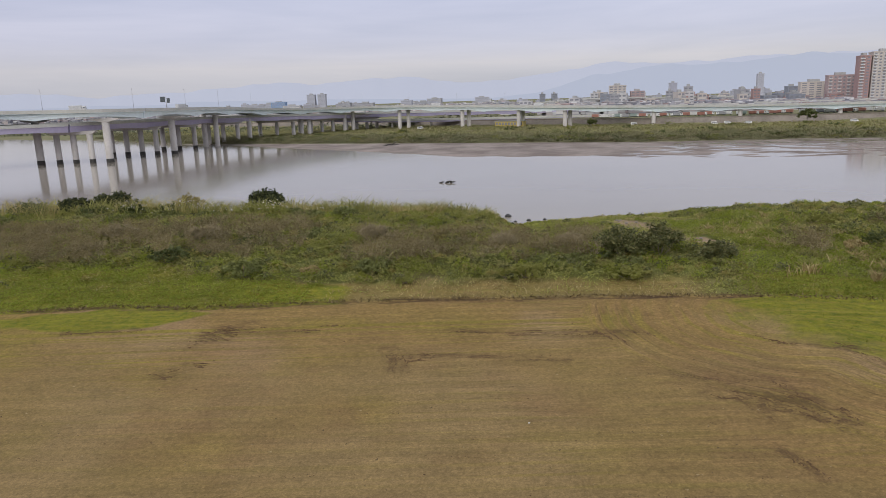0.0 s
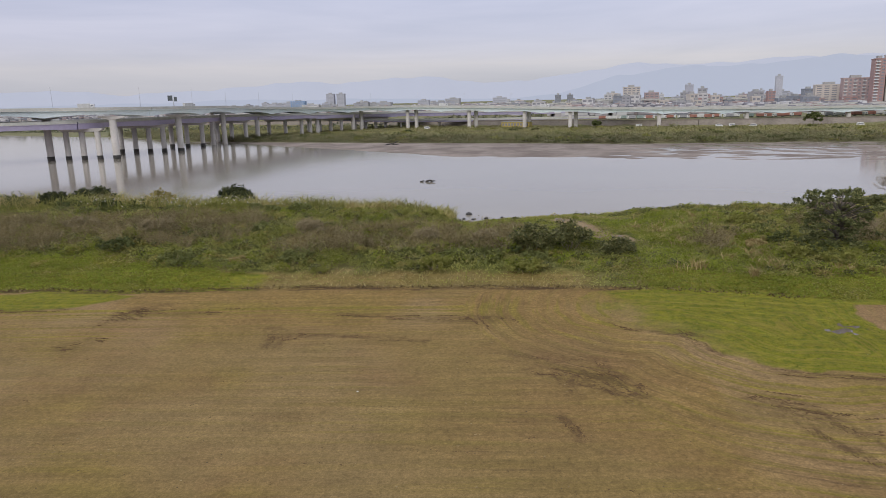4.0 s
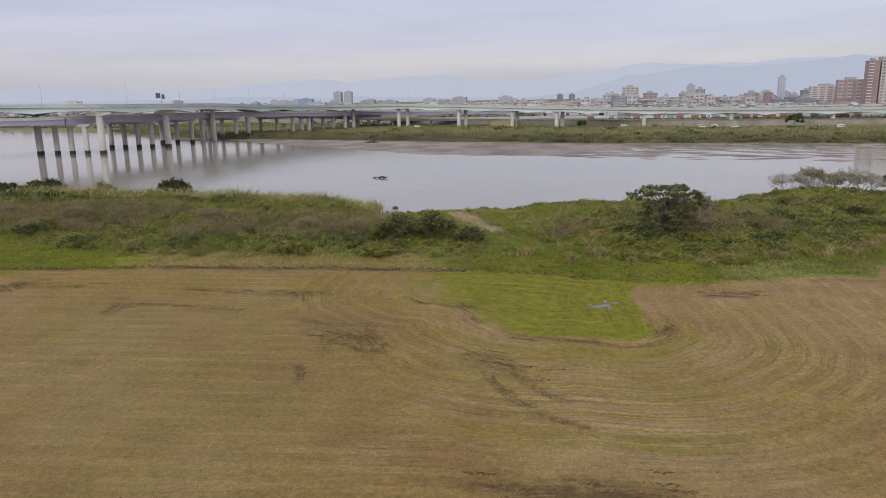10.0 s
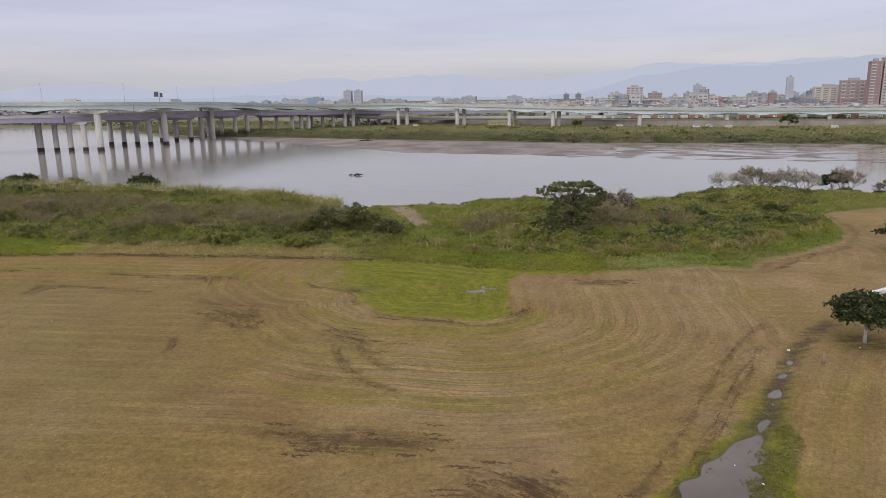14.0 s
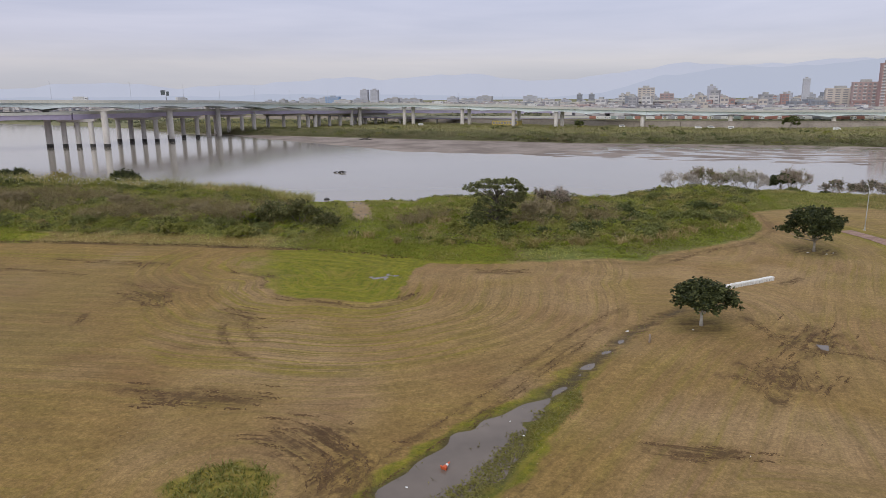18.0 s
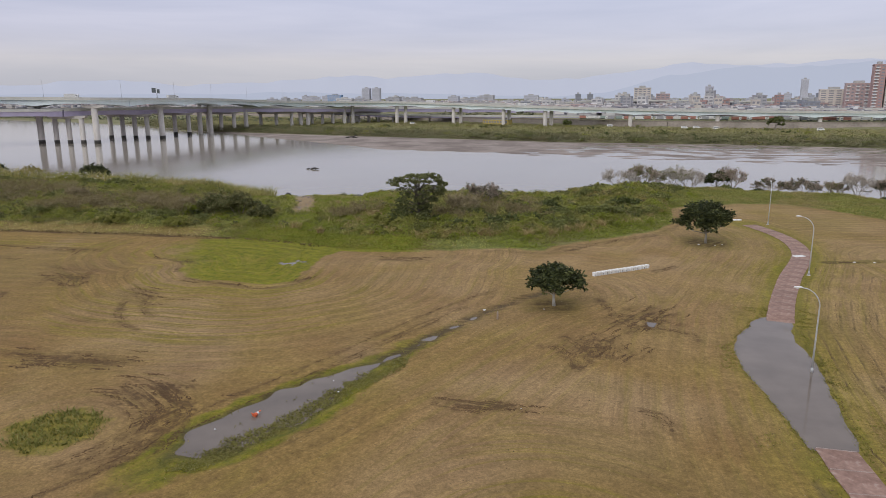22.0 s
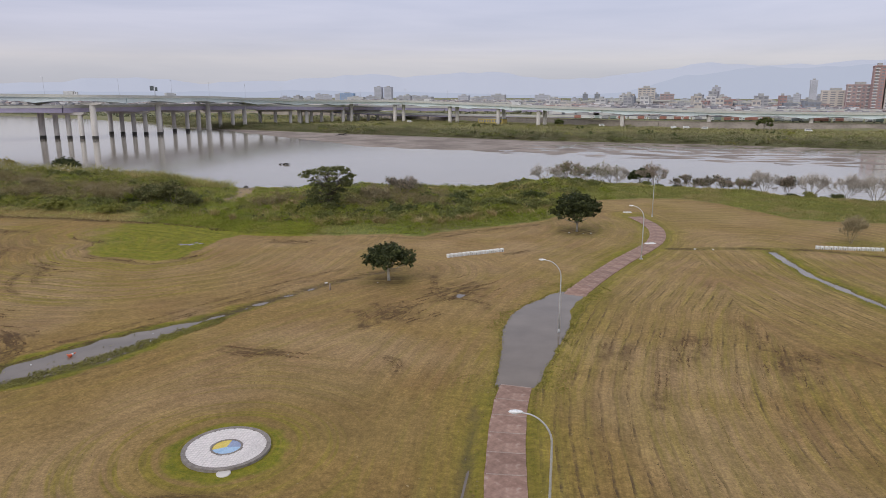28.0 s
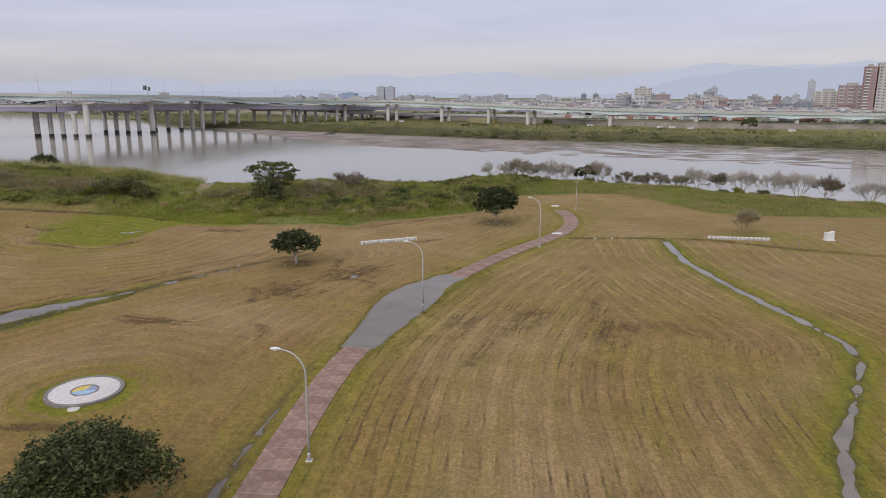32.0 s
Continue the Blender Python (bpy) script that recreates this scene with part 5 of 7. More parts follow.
high = deck("upper_viaduct", HIGH, 9.0, 2.3, 1.5, GIRDER, "long pale blue-green steel road viaduct over the river")
low = deck("lower_viaduct", LOW, 13.5, 2.7, 0.6, PURPLE, "long mauve steel road viaduct passing under the pale green one", 0.97)
ramp_deck = deck("lower_ramp", RAMP, 5.5, 1.5, 0.2, PURPLE, "low mauve ramp running down beyond the viaducts", 0.95, 30.0)


def pier(parent, x, y, top, radius, foot, cap=0.0, turn=0.0, tide=True, capz=1.6):
    """A round column with a tide stain where it meets the water, and a hammer head where it has one."""
    bm = bmesh.new()
    tube(bm, [(x, y, foot - 2.5), (x, y, foot + 0.9 if tide else foot), (x, y, top)], [radius, radius, radius], 18)
    c = part("column", bm, CONCRETE, parent)
    if tide:
        bm = bmesh.new()
        tube(bm, [(x, y, foot - 1.5), (x, y, foot + 1.9)], [radius * 1.06, radius * 1.02], 18)
        part("tide_mark", bm, STAIN, c, "black tide stain")
    if cap:
        bm = bmesh.new()
        prof = [(-cap, 0), (cap, 0), (cap, -0.7), (radius * 1.1, -capz), (-radius * 1.1, -capz), (-cap, -0.7)]
        f = [[bm.verts.new((u, w, z)) for u, z in prof] for w in (-radius, radius)]
        bm.faces.new(f[0])
        bm.faces.new(f[1][::-1])
        for q in range(6):
            bm.faces.new((f[0][q], f[1][q], f[1][(q + 1) % 6], f[0][(q + 1) % 6]))
        bmesh.ops.transform(bm, matrix=Matrix.Translation((x, y, top)) @ Matrix.Rotation(radians(turn), 4, "Z"), verts=bm.verts)
        bmesh.ops.recalc_face_normals(bm, faces=bm.faces)
        part("pier_cap", bm, CONCRETE, c)


def under(line, x, y):
    """Height of the road of a viaduct nearest to a place."""
    q = min(along(line, 6.0), key=lambda p: (p.x - x) ** 2 + (p.y - y) ** 2)
    return q.z


for x, y, turn in ((-214.6, 326.5, 40), (-180.5, 328.6, 15), (-168.5, 376, 5), (-300, 278, 70), (-400, 246, 70)):
    pier(high, x, y, under(HIGH, x, y) - 4.4, 1.75, WATER, 6.2, turn)
for x, y in ((-172, 431), (-165.5, 434), (-157, 474), (-134, 530), (-129, 534), (-107, 567), (-101, 573), (-63, 585), (-56, 590), (-9.5, 575), (-4, 581), (36, 556), (40, 564), (71, 541), (76, 548), (138, 536), (205, 541), (280, 541), (345, 536), (420, 530), (500, 525)):
    pier(high, x, y, under(HIGH, x, y) - 3.9, 1.6, -3.6, 0, 0, False)
# bents of the lower viaduct: place of the first and of the last column, how many, foot
for x0, y0, x1, y1, count, foot in ((-205.7, 327.6, -189.4, 328.6, 3, WATER), (-203, 374, -178, 375, 4, WATER), (-192, 414, -174, 419, 3, WATER), (-180, 458, -162, 464, 3, -4), (-160, 508, -138, 520, 3, -4), (-140, 548, -116, 562, 4, -4), (-110, 590, -86, 608, 4, -4), (-272, 246, -254, 262, 4, WATER), (-340, 212, -322, 230, 4, WATER)):
    cx, cy, dx, dy = (x0 + x1) / 2, (y0 + y1) / 2, x1 - x0, y1 - y0
    beam = under(LOW, cx, cy) - 4.1
    for k in range(count):
        u = k / (count - 1)
        pier(low, x0 + dx * u, y0 + dy * u, beam - 1.2, 1.4, foot, 0, 0, foot == WATER)
    half = math.hypot(dx, dy) / 2
    bm = bmesh.new()
    prof = [(-half - 3.4, 0), (half + 3.4, 0), (half + 3.4, -0.7), (half + 1.2, -1.7), (-half - 1.2, -1.7), (-half - 3.4, -0.7)]
    f = [[bm.verts.new((u, w, z)) for u, z in prof] for w in (-1.4, 1.4)]
    bm.faces.new(f[0])
    bm.faces.new(f[1][::-1])
    for q in range(6):
        bm.faces.new((f[0][q], f[1][q], f[1][(q + 1) % 6], f[0][(q + 1) % 6]))
    bmesh.ops.recalc_face_normals(bm, faces=bm.faces)
    bmesh.ops.transform(bm, matrix=Matrix.Translation((cx, cy, beam)) @ Matrix.Rotation(math.atan2(dy, dx), 4, "Z"), verts=bm.verts)
    part("crossbeam", bm, CONCRETE, low)
for x, y in ((-104, 594), (-72, 606), (-38, 613), (0, 618), (36, 620), (72, 622), (110, 621)):
    pier(ramp_deck, x, y, under(RAMP, x, y) - 2.6, 0.9, -3.8, 3.6, 90, False, 1.0)

# sign gantry and lamp masts on the viaduct
g = thing("sign_mast", pose(-171, 378, 20.2), "roadside sign panels on a mast on the viaduct", "road sign")
bm = bmesh.new()
tube(bm, [(0, 0, -1.2), (0, 0, 6.5)], [0.25, 0.18], 8)
part("mast", bm, STEEL, g)
SIGN = surface("green_sign", (0.07, 0.085, 0.09), (0.1, 0.115, 0.12), 1.0, 0.5, 0.05)
for x0, x1, z0, z1 in ((-3.2, -0.4, 3.4, 6.4), (0.5, 2.2, 3.0, 5.6)):
    bm = bmesh.new()
    box(bm, x0, x1, -0.35, -0.2, z0, z1, 0.03)
    part("panel", bm, SIGN, g, "dark weathered sign panel")


def mast_lamp():
    t = thing("highway_lamp", Matrix(), "slim grey highway lamp mast on the viaduct", "street lamp", "lamps on the viaduct")
    bm = bmesh.new()
    tube(bm, [(0, 0, -1.2), (0, 0, 6), (0, 0, 9.0), (0, 0.6, 9.8), (0, 1.8, 10.0)], [0.07, 0.06, 0.05, 0.045, 0.04], 6)
    part("pole", bm, STEEL, t)
    bm = bmesh.new()
    box(bm, -0.15, 0.15, 1.5, 2.4, 9.9, 10.08, 0.03)
    part("lamp_head", bm, LAMP_HEAD, t)
    return t


first = None
for k, p in enumerate(along(HIGH, 42.0)):
    if -460 < p.x < 420:
        m = pose(p.x + 6, p.y + 6, p.z - 0.05, 0, 0, 200)
        if first is None:
            first = mast_lamp()
            first.matrix_basis = m
        else:
            copy_thing(first, m)

# ---- levee, far bank ----
lv = thing("levee", Matrix(), "long grey-brown concrete flood wall along the far bank", "flood wall", kind="structure")
pts = along([(*p, 0) for p in LEVEE_LINE[1:-1]], 30.0)
for a, b in zip(pts, pts[1:]):
    bm = bmesh.new()
    sweep(bm, [a, b], [(6, -6), (1.0, 0.3), (1.0, 1.3), (0.2, 1.3), (-1, 0.4), (-3, 0.2), (-3, -6)])
    bmesh.ops.recalc_face_normals(bm, faces=bm.faces)
    part("wall_panel", bm, LEVEE, lv)

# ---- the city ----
# distance haze is put into these wall colours, most in haze and mist
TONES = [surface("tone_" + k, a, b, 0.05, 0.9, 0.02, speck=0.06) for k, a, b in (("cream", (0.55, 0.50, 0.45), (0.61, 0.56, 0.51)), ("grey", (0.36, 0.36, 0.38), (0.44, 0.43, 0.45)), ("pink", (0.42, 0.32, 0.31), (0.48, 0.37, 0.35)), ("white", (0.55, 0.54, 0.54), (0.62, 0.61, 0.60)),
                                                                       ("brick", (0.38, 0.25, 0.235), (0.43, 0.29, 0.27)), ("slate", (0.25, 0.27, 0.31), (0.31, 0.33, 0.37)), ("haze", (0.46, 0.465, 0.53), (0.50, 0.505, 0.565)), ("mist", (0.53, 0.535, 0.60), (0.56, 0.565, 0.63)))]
# window greys lifted for distance haze, the second one more
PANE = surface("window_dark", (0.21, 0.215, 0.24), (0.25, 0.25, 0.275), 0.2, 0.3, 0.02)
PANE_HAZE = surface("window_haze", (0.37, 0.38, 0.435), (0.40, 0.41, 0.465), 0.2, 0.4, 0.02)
ROOF = surface("roof_grey", (0.33, 0.33, 0.33), (0.42, 0.42, 0.41), 0.1, 0.9, 0.1)


def building(x, y, w, d, h, turn, tone, label, floors=None, pane=None, z=0.0, name="apartment_building", fine=False):
    """A block of flats: walls, windows to each storey that can be seen, balconies, parapet, roof hut."""
    h, base = h + z, z
    t = thing(name, pose(x, y, 0.3, 0, 0, turn), label, "building", "city beyond the river")
    bm = bmesh.new()
    box(bm, -w / 2, w / 2, -d / 2, d / 2, -0.5, h)
    part("wall", bm, tone, t)
    bm = bmesh.new()
    box(bm, -w / 2 - 0.3, w / 2 + 0.3, -d / 2 - 0.3, d / 2 + 0.3, h, h + 1.0)
    part("parapet", bm, tone, t)
    bm = bmesh.new()
    box(bm, -w * 0.22, w * 0.16, -d * 0.2, d * 0.25, h + 1.0, h + 3.6)
    part("roof_hut", bm, ROOF, t)
    floors = floors or max(int((h - base) / 3.3), 1)
    pane = pane or PANE
    bays = max(int(w / 4.2), 2) if fine else max(min(int(w / 5), 4), 2)
    first = None
    for k in range(floors):
        z0, z1 = base + (h - base) * (k + 0.38) / floors, base + (h - base) * (k + 0.82) / floors
        if fine == 0 and y > 1000:
            bm = bmesh.new()
            box(bm, -w * 0.44, w * 0.44, -d / 2 - 0.12, -d / 2 + 0.2, z0, z1)
            part("window_band", bm, pane, t)
            continue
        for j in range(bays):
            u = -w / 2 + w * (j + 0.5) / bays
            if first is None:
                bm = bmesh.new()
                box(bm, -w / bays * (0.24 if fine else 0.32), w / bays * (0.24 if fine else 0.32), -d / 2 - 0.12, -d / 2 + 0.2, 0, z1 - z0)
                first = part("window", bm, pane, t)
                first.matrix_basis = Matrix.Translation((u, 0, z0))
                if fine:
                    bm = bmesh.new()
                    box(bm, -w / bays * 0.42, w / bays * 0.42, -d / 2 - 1.1, -d / 2 - 0.05, -0.9, 0.1)
                    ledge = part("balcony", bm, TONES[3], t)
                    ledge.matrix_basis = Matrix.Translation((u, 0, z0))
            else:
                shared("window", first, t, Matrix.Translation((u, 0, z0)))
                if fine and j % 2 == 0:
                    shared("balcony", ledge, t, Matrix.Translation((u, 0, z0)))
    return t


# the tall red and white block and its neighbours
building(396, 731, 10, 16, 40.5, -14, TONES[4], "tall brick-red apartment tower with pale balconies", 14, fine=True, z=8)
building(415, 727, 26, 18, 44, -14, TONES[0], "tall cream apartment tower with rows of balconies", 15, fine=True, z=8)
building(397, 775, 26, 16, 25, -14, TONES[2], "broad brick-pink apartment block", 7, fine=True, z=6)
building(384, 805, 30, 16, 19, -14, TONES[0], "cream stepped apartment block in the city", 8, z=6)
building(455, 735, 30, 18, 40, -14, TONES[2], "pink apartment tower beside the red tower", 12, z=8)
for dx in (0, 20):
    building(116 + dx, 1180, 9, 10, 12, 0, TONES[5], "one of a pair of dark slender towers", 5, z=9)
for dx in (0, 26):
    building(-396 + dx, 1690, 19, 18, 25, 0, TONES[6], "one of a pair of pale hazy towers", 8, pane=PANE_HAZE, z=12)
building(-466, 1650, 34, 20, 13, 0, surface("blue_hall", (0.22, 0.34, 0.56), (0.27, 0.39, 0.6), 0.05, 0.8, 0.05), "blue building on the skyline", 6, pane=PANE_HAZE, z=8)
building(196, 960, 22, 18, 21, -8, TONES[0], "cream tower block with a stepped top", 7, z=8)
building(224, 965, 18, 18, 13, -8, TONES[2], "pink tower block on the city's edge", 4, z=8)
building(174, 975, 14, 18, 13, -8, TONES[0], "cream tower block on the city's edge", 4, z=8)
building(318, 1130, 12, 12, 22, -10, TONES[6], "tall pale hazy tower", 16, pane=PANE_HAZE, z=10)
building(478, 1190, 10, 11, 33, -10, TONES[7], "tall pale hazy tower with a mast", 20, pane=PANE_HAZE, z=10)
rng = random.Random(12)
for k in range(190):
    px = rng.random() ** 0.8
    depth = rng.choice((800, 880, 960, 1080, 1250, 1450))
    ang = -2 + px * 32
    x, y = 60 + math.tan(radians(ang)) * depth, depth + rng.uniform(-30, 30)
    tall = rng.random() < 0.13
    h = (rng.uniform(10, 17) if tall else rng.uniform(2, 6)) * (0.7 + 0.5 * px)
    w = rng.uniform(8, 14) if tall else rng.uniform(8, 18)
    # far blocks take the paler copies with haze painted in
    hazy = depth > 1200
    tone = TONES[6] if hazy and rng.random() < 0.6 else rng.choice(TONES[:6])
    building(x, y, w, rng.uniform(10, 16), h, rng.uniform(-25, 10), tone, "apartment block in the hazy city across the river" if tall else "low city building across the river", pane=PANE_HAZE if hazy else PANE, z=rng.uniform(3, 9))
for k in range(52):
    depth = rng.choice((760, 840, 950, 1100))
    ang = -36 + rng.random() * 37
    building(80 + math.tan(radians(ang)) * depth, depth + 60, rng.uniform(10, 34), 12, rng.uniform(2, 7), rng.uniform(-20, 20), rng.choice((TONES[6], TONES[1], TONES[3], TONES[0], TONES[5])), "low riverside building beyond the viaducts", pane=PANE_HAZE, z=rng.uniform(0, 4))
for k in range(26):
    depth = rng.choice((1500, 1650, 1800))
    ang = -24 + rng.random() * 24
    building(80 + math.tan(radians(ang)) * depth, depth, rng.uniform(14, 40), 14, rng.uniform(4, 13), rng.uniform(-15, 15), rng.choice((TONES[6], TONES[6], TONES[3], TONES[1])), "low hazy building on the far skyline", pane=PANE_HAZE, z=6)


# the small houses between them: storeys, eaves and roofs stacked with their own tones
r = np.random.RandomState(40)
k = 4600
ang = np.radians(np.where(r.uniform(size=k) < 0.58, r.uniform(0, 31, k), r.uniform(-44, 0, k)))
dep = np.where(ang > 0, r.choice([680, 720, 770, 830, 900, 980, 1070], k), r.choice([860, 930, 1020, 1130, 1260, 1400], k)) + r.uniform(-22, 22, k)
hx, hy = 70 + np.tan(ang) * dep, dep
wide, tall = r.uniform(1.6, 5.0, k), r.uniform(3.0, 6.5, k) + r.choice([0, 0, 0, 1, 3], k) + (dep - 680) * 0.011
level = np.zeros(k)
v, f = [], []
sgn = np.array([(-1, -1, 0), (1, -1, 0), (1, 1, 0), (-1, 1, 0), (-1, -1, 1), (1, -1, 1), (1, 1, 1), (-1, 1, 1)])
for j in range(8):
    step_h = r.uniform(0.5, 1.1, k) if j % 2 else r.uniform(1.1, 2.2, k)
    live = level < tall
    w = wide * (r.uniform(0.94, 1.06, k) if j < 5 else r.uniform(0.4, 1.0, k))
    off = r.uniform(-0.5, 0.5, k)
    n0 = int(live.sum())
    v.append(np.stack([(hx + off)[live, None] + sgn[:, 0] * w[live, None], hy[live, None] + sgn[:, 1] * (3.0 + 0.1 * (j % 2)), level[live, None] - 0.6 * (j == 0) + sgn[:, 2] * step_h[live, None]], -1).reshape(-1, 3))
    f.append((np.arange(n0)[:, None, None] * 8 + np.array([(4, 5, 6, 7), (0, 1, 5, 4), (1, 2, 6, 5), (2, 3, 7, 6), (3, 0, 4, 7)])).reshape(-1, 4) + sum(len(q) for q in v[:-1]))
    level = np.where(live, level + step_h, level)
tagged(raw("city_houses", np.concatenate(v), np.concatenate(f), leafy("house_mix", ((0.0, (0.20, 0.205, 0.24)), (0.18, (0.34, 0.335, 0.36)), (0.36, (0.47, 0.45, 0.45)), (0.5, (0.66, 0.66, 0.68)), (0.6, (0.44, 0.33, 0.31)), (0.72, (0.26, 0.255, 0.29)), (0.85, (0.50, 0.45, 0.42)), (1.0, (0.74, 0.74, 0.75))), 0.9, 0.0, 0.01)), "crowded small houses and sheds of the city", "city", kind="stuff")


# ---- hills ----
def hill(name, dist, a0, a1, heights, tone, label, seed):
    """A ridge of folded hills far off."""
    r = np.random.RandomState(seed)
    k = 260
    ang = np.radians(np.linspace(a0, a1, k))
    base = np.interp(np.linspace(0, 1, k), np.linspace(0, 1, len(heights)), heights)
    t = np.linspace(0, 1, k)
    rough = sum(np.sin(t * f + p) * q for f, p, q in zip((23, 41, 67, 113, 190, 310), r.uniform(0, 6.28, 6), (18, 15, 11, 8, 6, 4)))
    top = np.maximum(base + 0.55 * rough * dist / 4500 * np.minimum(base / 80, 1), 2)
    v, f = [], []
    for j, q in enumerate((0, 0.35, 0.7, 1.0)):
        rr = dist + 500 * q
        wob = 1 + 0.12 * np.sin(t * 60 + j * 2)
        v.append(np.stack([80 + rr * np.sin(ang), rr * np.cos(ang), np.where(q == 1.0, top, top * q * wob * 0.9) - (10 if q == 0 else 0)], -1))
    v = np.concatenate(v)
    for j in range(3):
        for i in range(k - 1):
            f.append((j * k + i, j * k + i + 1, (j + 1) * k + i + 1, (j + 1) * k + i))
    return tagged(raw(name, v, f, tone, smooth=True), label, "hills", kind="structure")


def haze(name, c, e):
    """Far off through much air: haze put into a pale, nearly even, glowing tone."""
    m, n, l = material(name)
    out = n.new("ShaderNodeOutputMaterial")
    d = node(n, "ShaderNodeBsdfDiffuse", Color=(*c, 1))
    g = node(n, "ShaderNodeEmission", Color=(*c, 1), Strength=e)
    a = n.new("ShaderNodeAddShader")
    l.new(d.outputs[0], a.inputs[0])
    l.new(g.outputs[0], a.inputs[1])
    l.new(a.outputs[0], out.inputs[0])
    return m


# the air's haze is painted into both ridges as colour and glow
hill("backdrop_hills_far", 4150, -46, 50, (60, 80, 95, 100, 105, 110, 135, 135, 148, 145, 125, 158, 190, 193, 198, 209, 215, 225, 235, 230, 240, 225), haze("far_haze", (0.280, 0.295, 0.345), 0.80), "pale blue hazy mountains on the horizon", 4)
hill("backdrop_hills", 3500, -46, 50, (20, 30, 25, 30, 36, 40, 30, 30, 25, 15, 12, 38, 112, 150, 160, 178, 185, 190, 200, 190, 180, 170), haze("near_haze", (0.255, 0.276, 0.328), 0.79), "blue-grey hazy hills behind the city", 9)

# a farther ramp, haze put into its pale tone
deck("far_viaduct", [(-20, 990, 10.0), (40, 965, 10.2), (80, 950, 10.8), (112, 945, 13.0), (160, 945, 14.6), (260, 945, 13.5), (420, 930, 11.5), (800, 900, 10)], 6.0, 1.6, 0.3, TONES[3], "pale far-off road ramp in front of the city", 0.85, 90.0)


# ---- wild growth on the near bank ----
def scatter(seed, count, x0, x1, y0, y1, keep):
    """Random places in a rectangle, kept with the chance that keep(x, y) gives."""
    r = np.random.RandomState(seed)
    x, y = r.uniform(x0, x1, count), r.uniform(y0, y1, count)
    ok = r.uniform(size=count) < np.clip(keep(x, y), 0, 1)
    return x[ok], y[ok], r


def to_shore(x, y):
    return line_y(SHORE, x) - y


def dirt_way(x, y):
    return to_line([(22, 118), (25.5, 110.5), (29, 102.5), (30.8, 95), (33, 90)], x, y)[0]


def blades(name, x, y, r, height, width, lean, mat, label, category, z=None):
    """Upright pointed blades, each bent once."""
    k = len(x)
    z = land(x, y) - 0.05 if z is None else z
    a, b = r.uniform(0, 6.283, k), r.uniform(0, 6.283, k)
    h = height * r.uniform(0.55, 1.15, k)
    w = width * r.uniform(0.6, 1.3, k)
    l1, l2 = lean * h * r.uniform(0.1, 0.5, k), lean * h * r.uniform(0.5, 1.6, k)
    ca, sa, cb, sb = np.cos(a), np.sin(a), np.cos(b), np.sin(b)
    p0 = np.stack([x - cb * w / 2, y - sb * w / 2, z], -1)
    p1 = np.stack([x + cb * w / 2, y + sb * w / 2, z], -1)
    p2 = np.stack([x + ca * l1 + cb * w * 0.6, y + sa * l1 + sb * w * 0.6, z + h * 0.62], -1)
    p3 = np.stack([x + ca * l1 - cb * w * 0.6, y + sa * l1 - sb * w * 0.6, z + h * 0.62], -1)
    p4 = np.stack([x + ca * l2, y + sa * l2, z + h * r.uniform(0.85, 1.0, k)], -1)
    v = np.stack([p0, p1, p2, p3, p4, p4 + 0.001], 1).reshape(-1, 3)
    i = np.arange(k)[:, None] * 6
    f = np.concatenate([i + np.array([0, 1, 2, 3]), i + np.array([3, 2, 4, 5])])
    return tagged(raw(name, v, f, mat), label, category, kind="stuff")


def herbs(name, x, y, r, height, size, mat, label, per=6, spread=0.35):
    """Low leafy plants: a handful of leaves round each place."""
    k = len(x)
    c = np.stack([np.repeat(x, per), np.repeat(y, per), np.zeros(k * per)], -1)
    c[:, :2] += r.normal(size=(k * per, 2)) * spread
    c[:, 2] = land(c[:, 0], c[:, 1]) + height(c[:, 0], c[:, 1]) * r.uniform(0.3, 1.08, k * per)
    v, f = cards(r, c, size, 6.0)
    return tagged(raw(name, v, f, mat), label, "undergrowth", kind="stuff")


def cleared(x, y):
    return ease(1.5, 2.8, dirt_way(x, y))


def weed_height(x, y):
    inner = ease(1.5, 10, past_edge(x, y))
    hump = 1.25 * (1 - np.abs(ripple(x, y, 9, 51))) ** 2 + 0.7 * (1 - np.abs(ripple(x, y, 4.2, 49))) ** 2
    return np.maximum((0.2 + inner * (0.1 + 0.78 * hump)) * (1 - 0.6 * lime_strip(x, y)) * (1 - 0.45 * low_green(x, y)) * (1 - 0.65 * ease(7.5, 4.0, np.hypot((x - 22) * 0.8, y - 80.5))) * (1 - 0.7 * ease(4, 9, x) * ease(40, 34, x) * ease(98, 106, y)) * (1 - 0.6 * ease(98, 110, x)) * (1 - 0.55 * ease(100, 112, y) * ease(28, 36, x) * ease(98, 88, x)), 0.12)


# leafy ground cover over the whole bank
x, y, r = scatter(61, 135000, -95, 190, 60, 150, lambda x, y: ease(0.2, 2.0, past_edge(x, y) + 0.6 * ripple(x, y, 5, 30)) * ease(1, 5, to_shore(x, y)) * cleared(x, y) * (1 - 0.85 * lime_strip(x, y)) * (1 - 0.6 * low_green(x, y)) * (1 - 0.9 * straw_strip(x, y)) * (0.75 + 0.4 * ripple(x, y, 8, 52)) * np.where(x > 108, 0.6, 1))
herbs("weed_cover", x, y, r, weed_height, 0.17, WEED, "dense green weeds and creepers over the river bank", 7, 0.4)
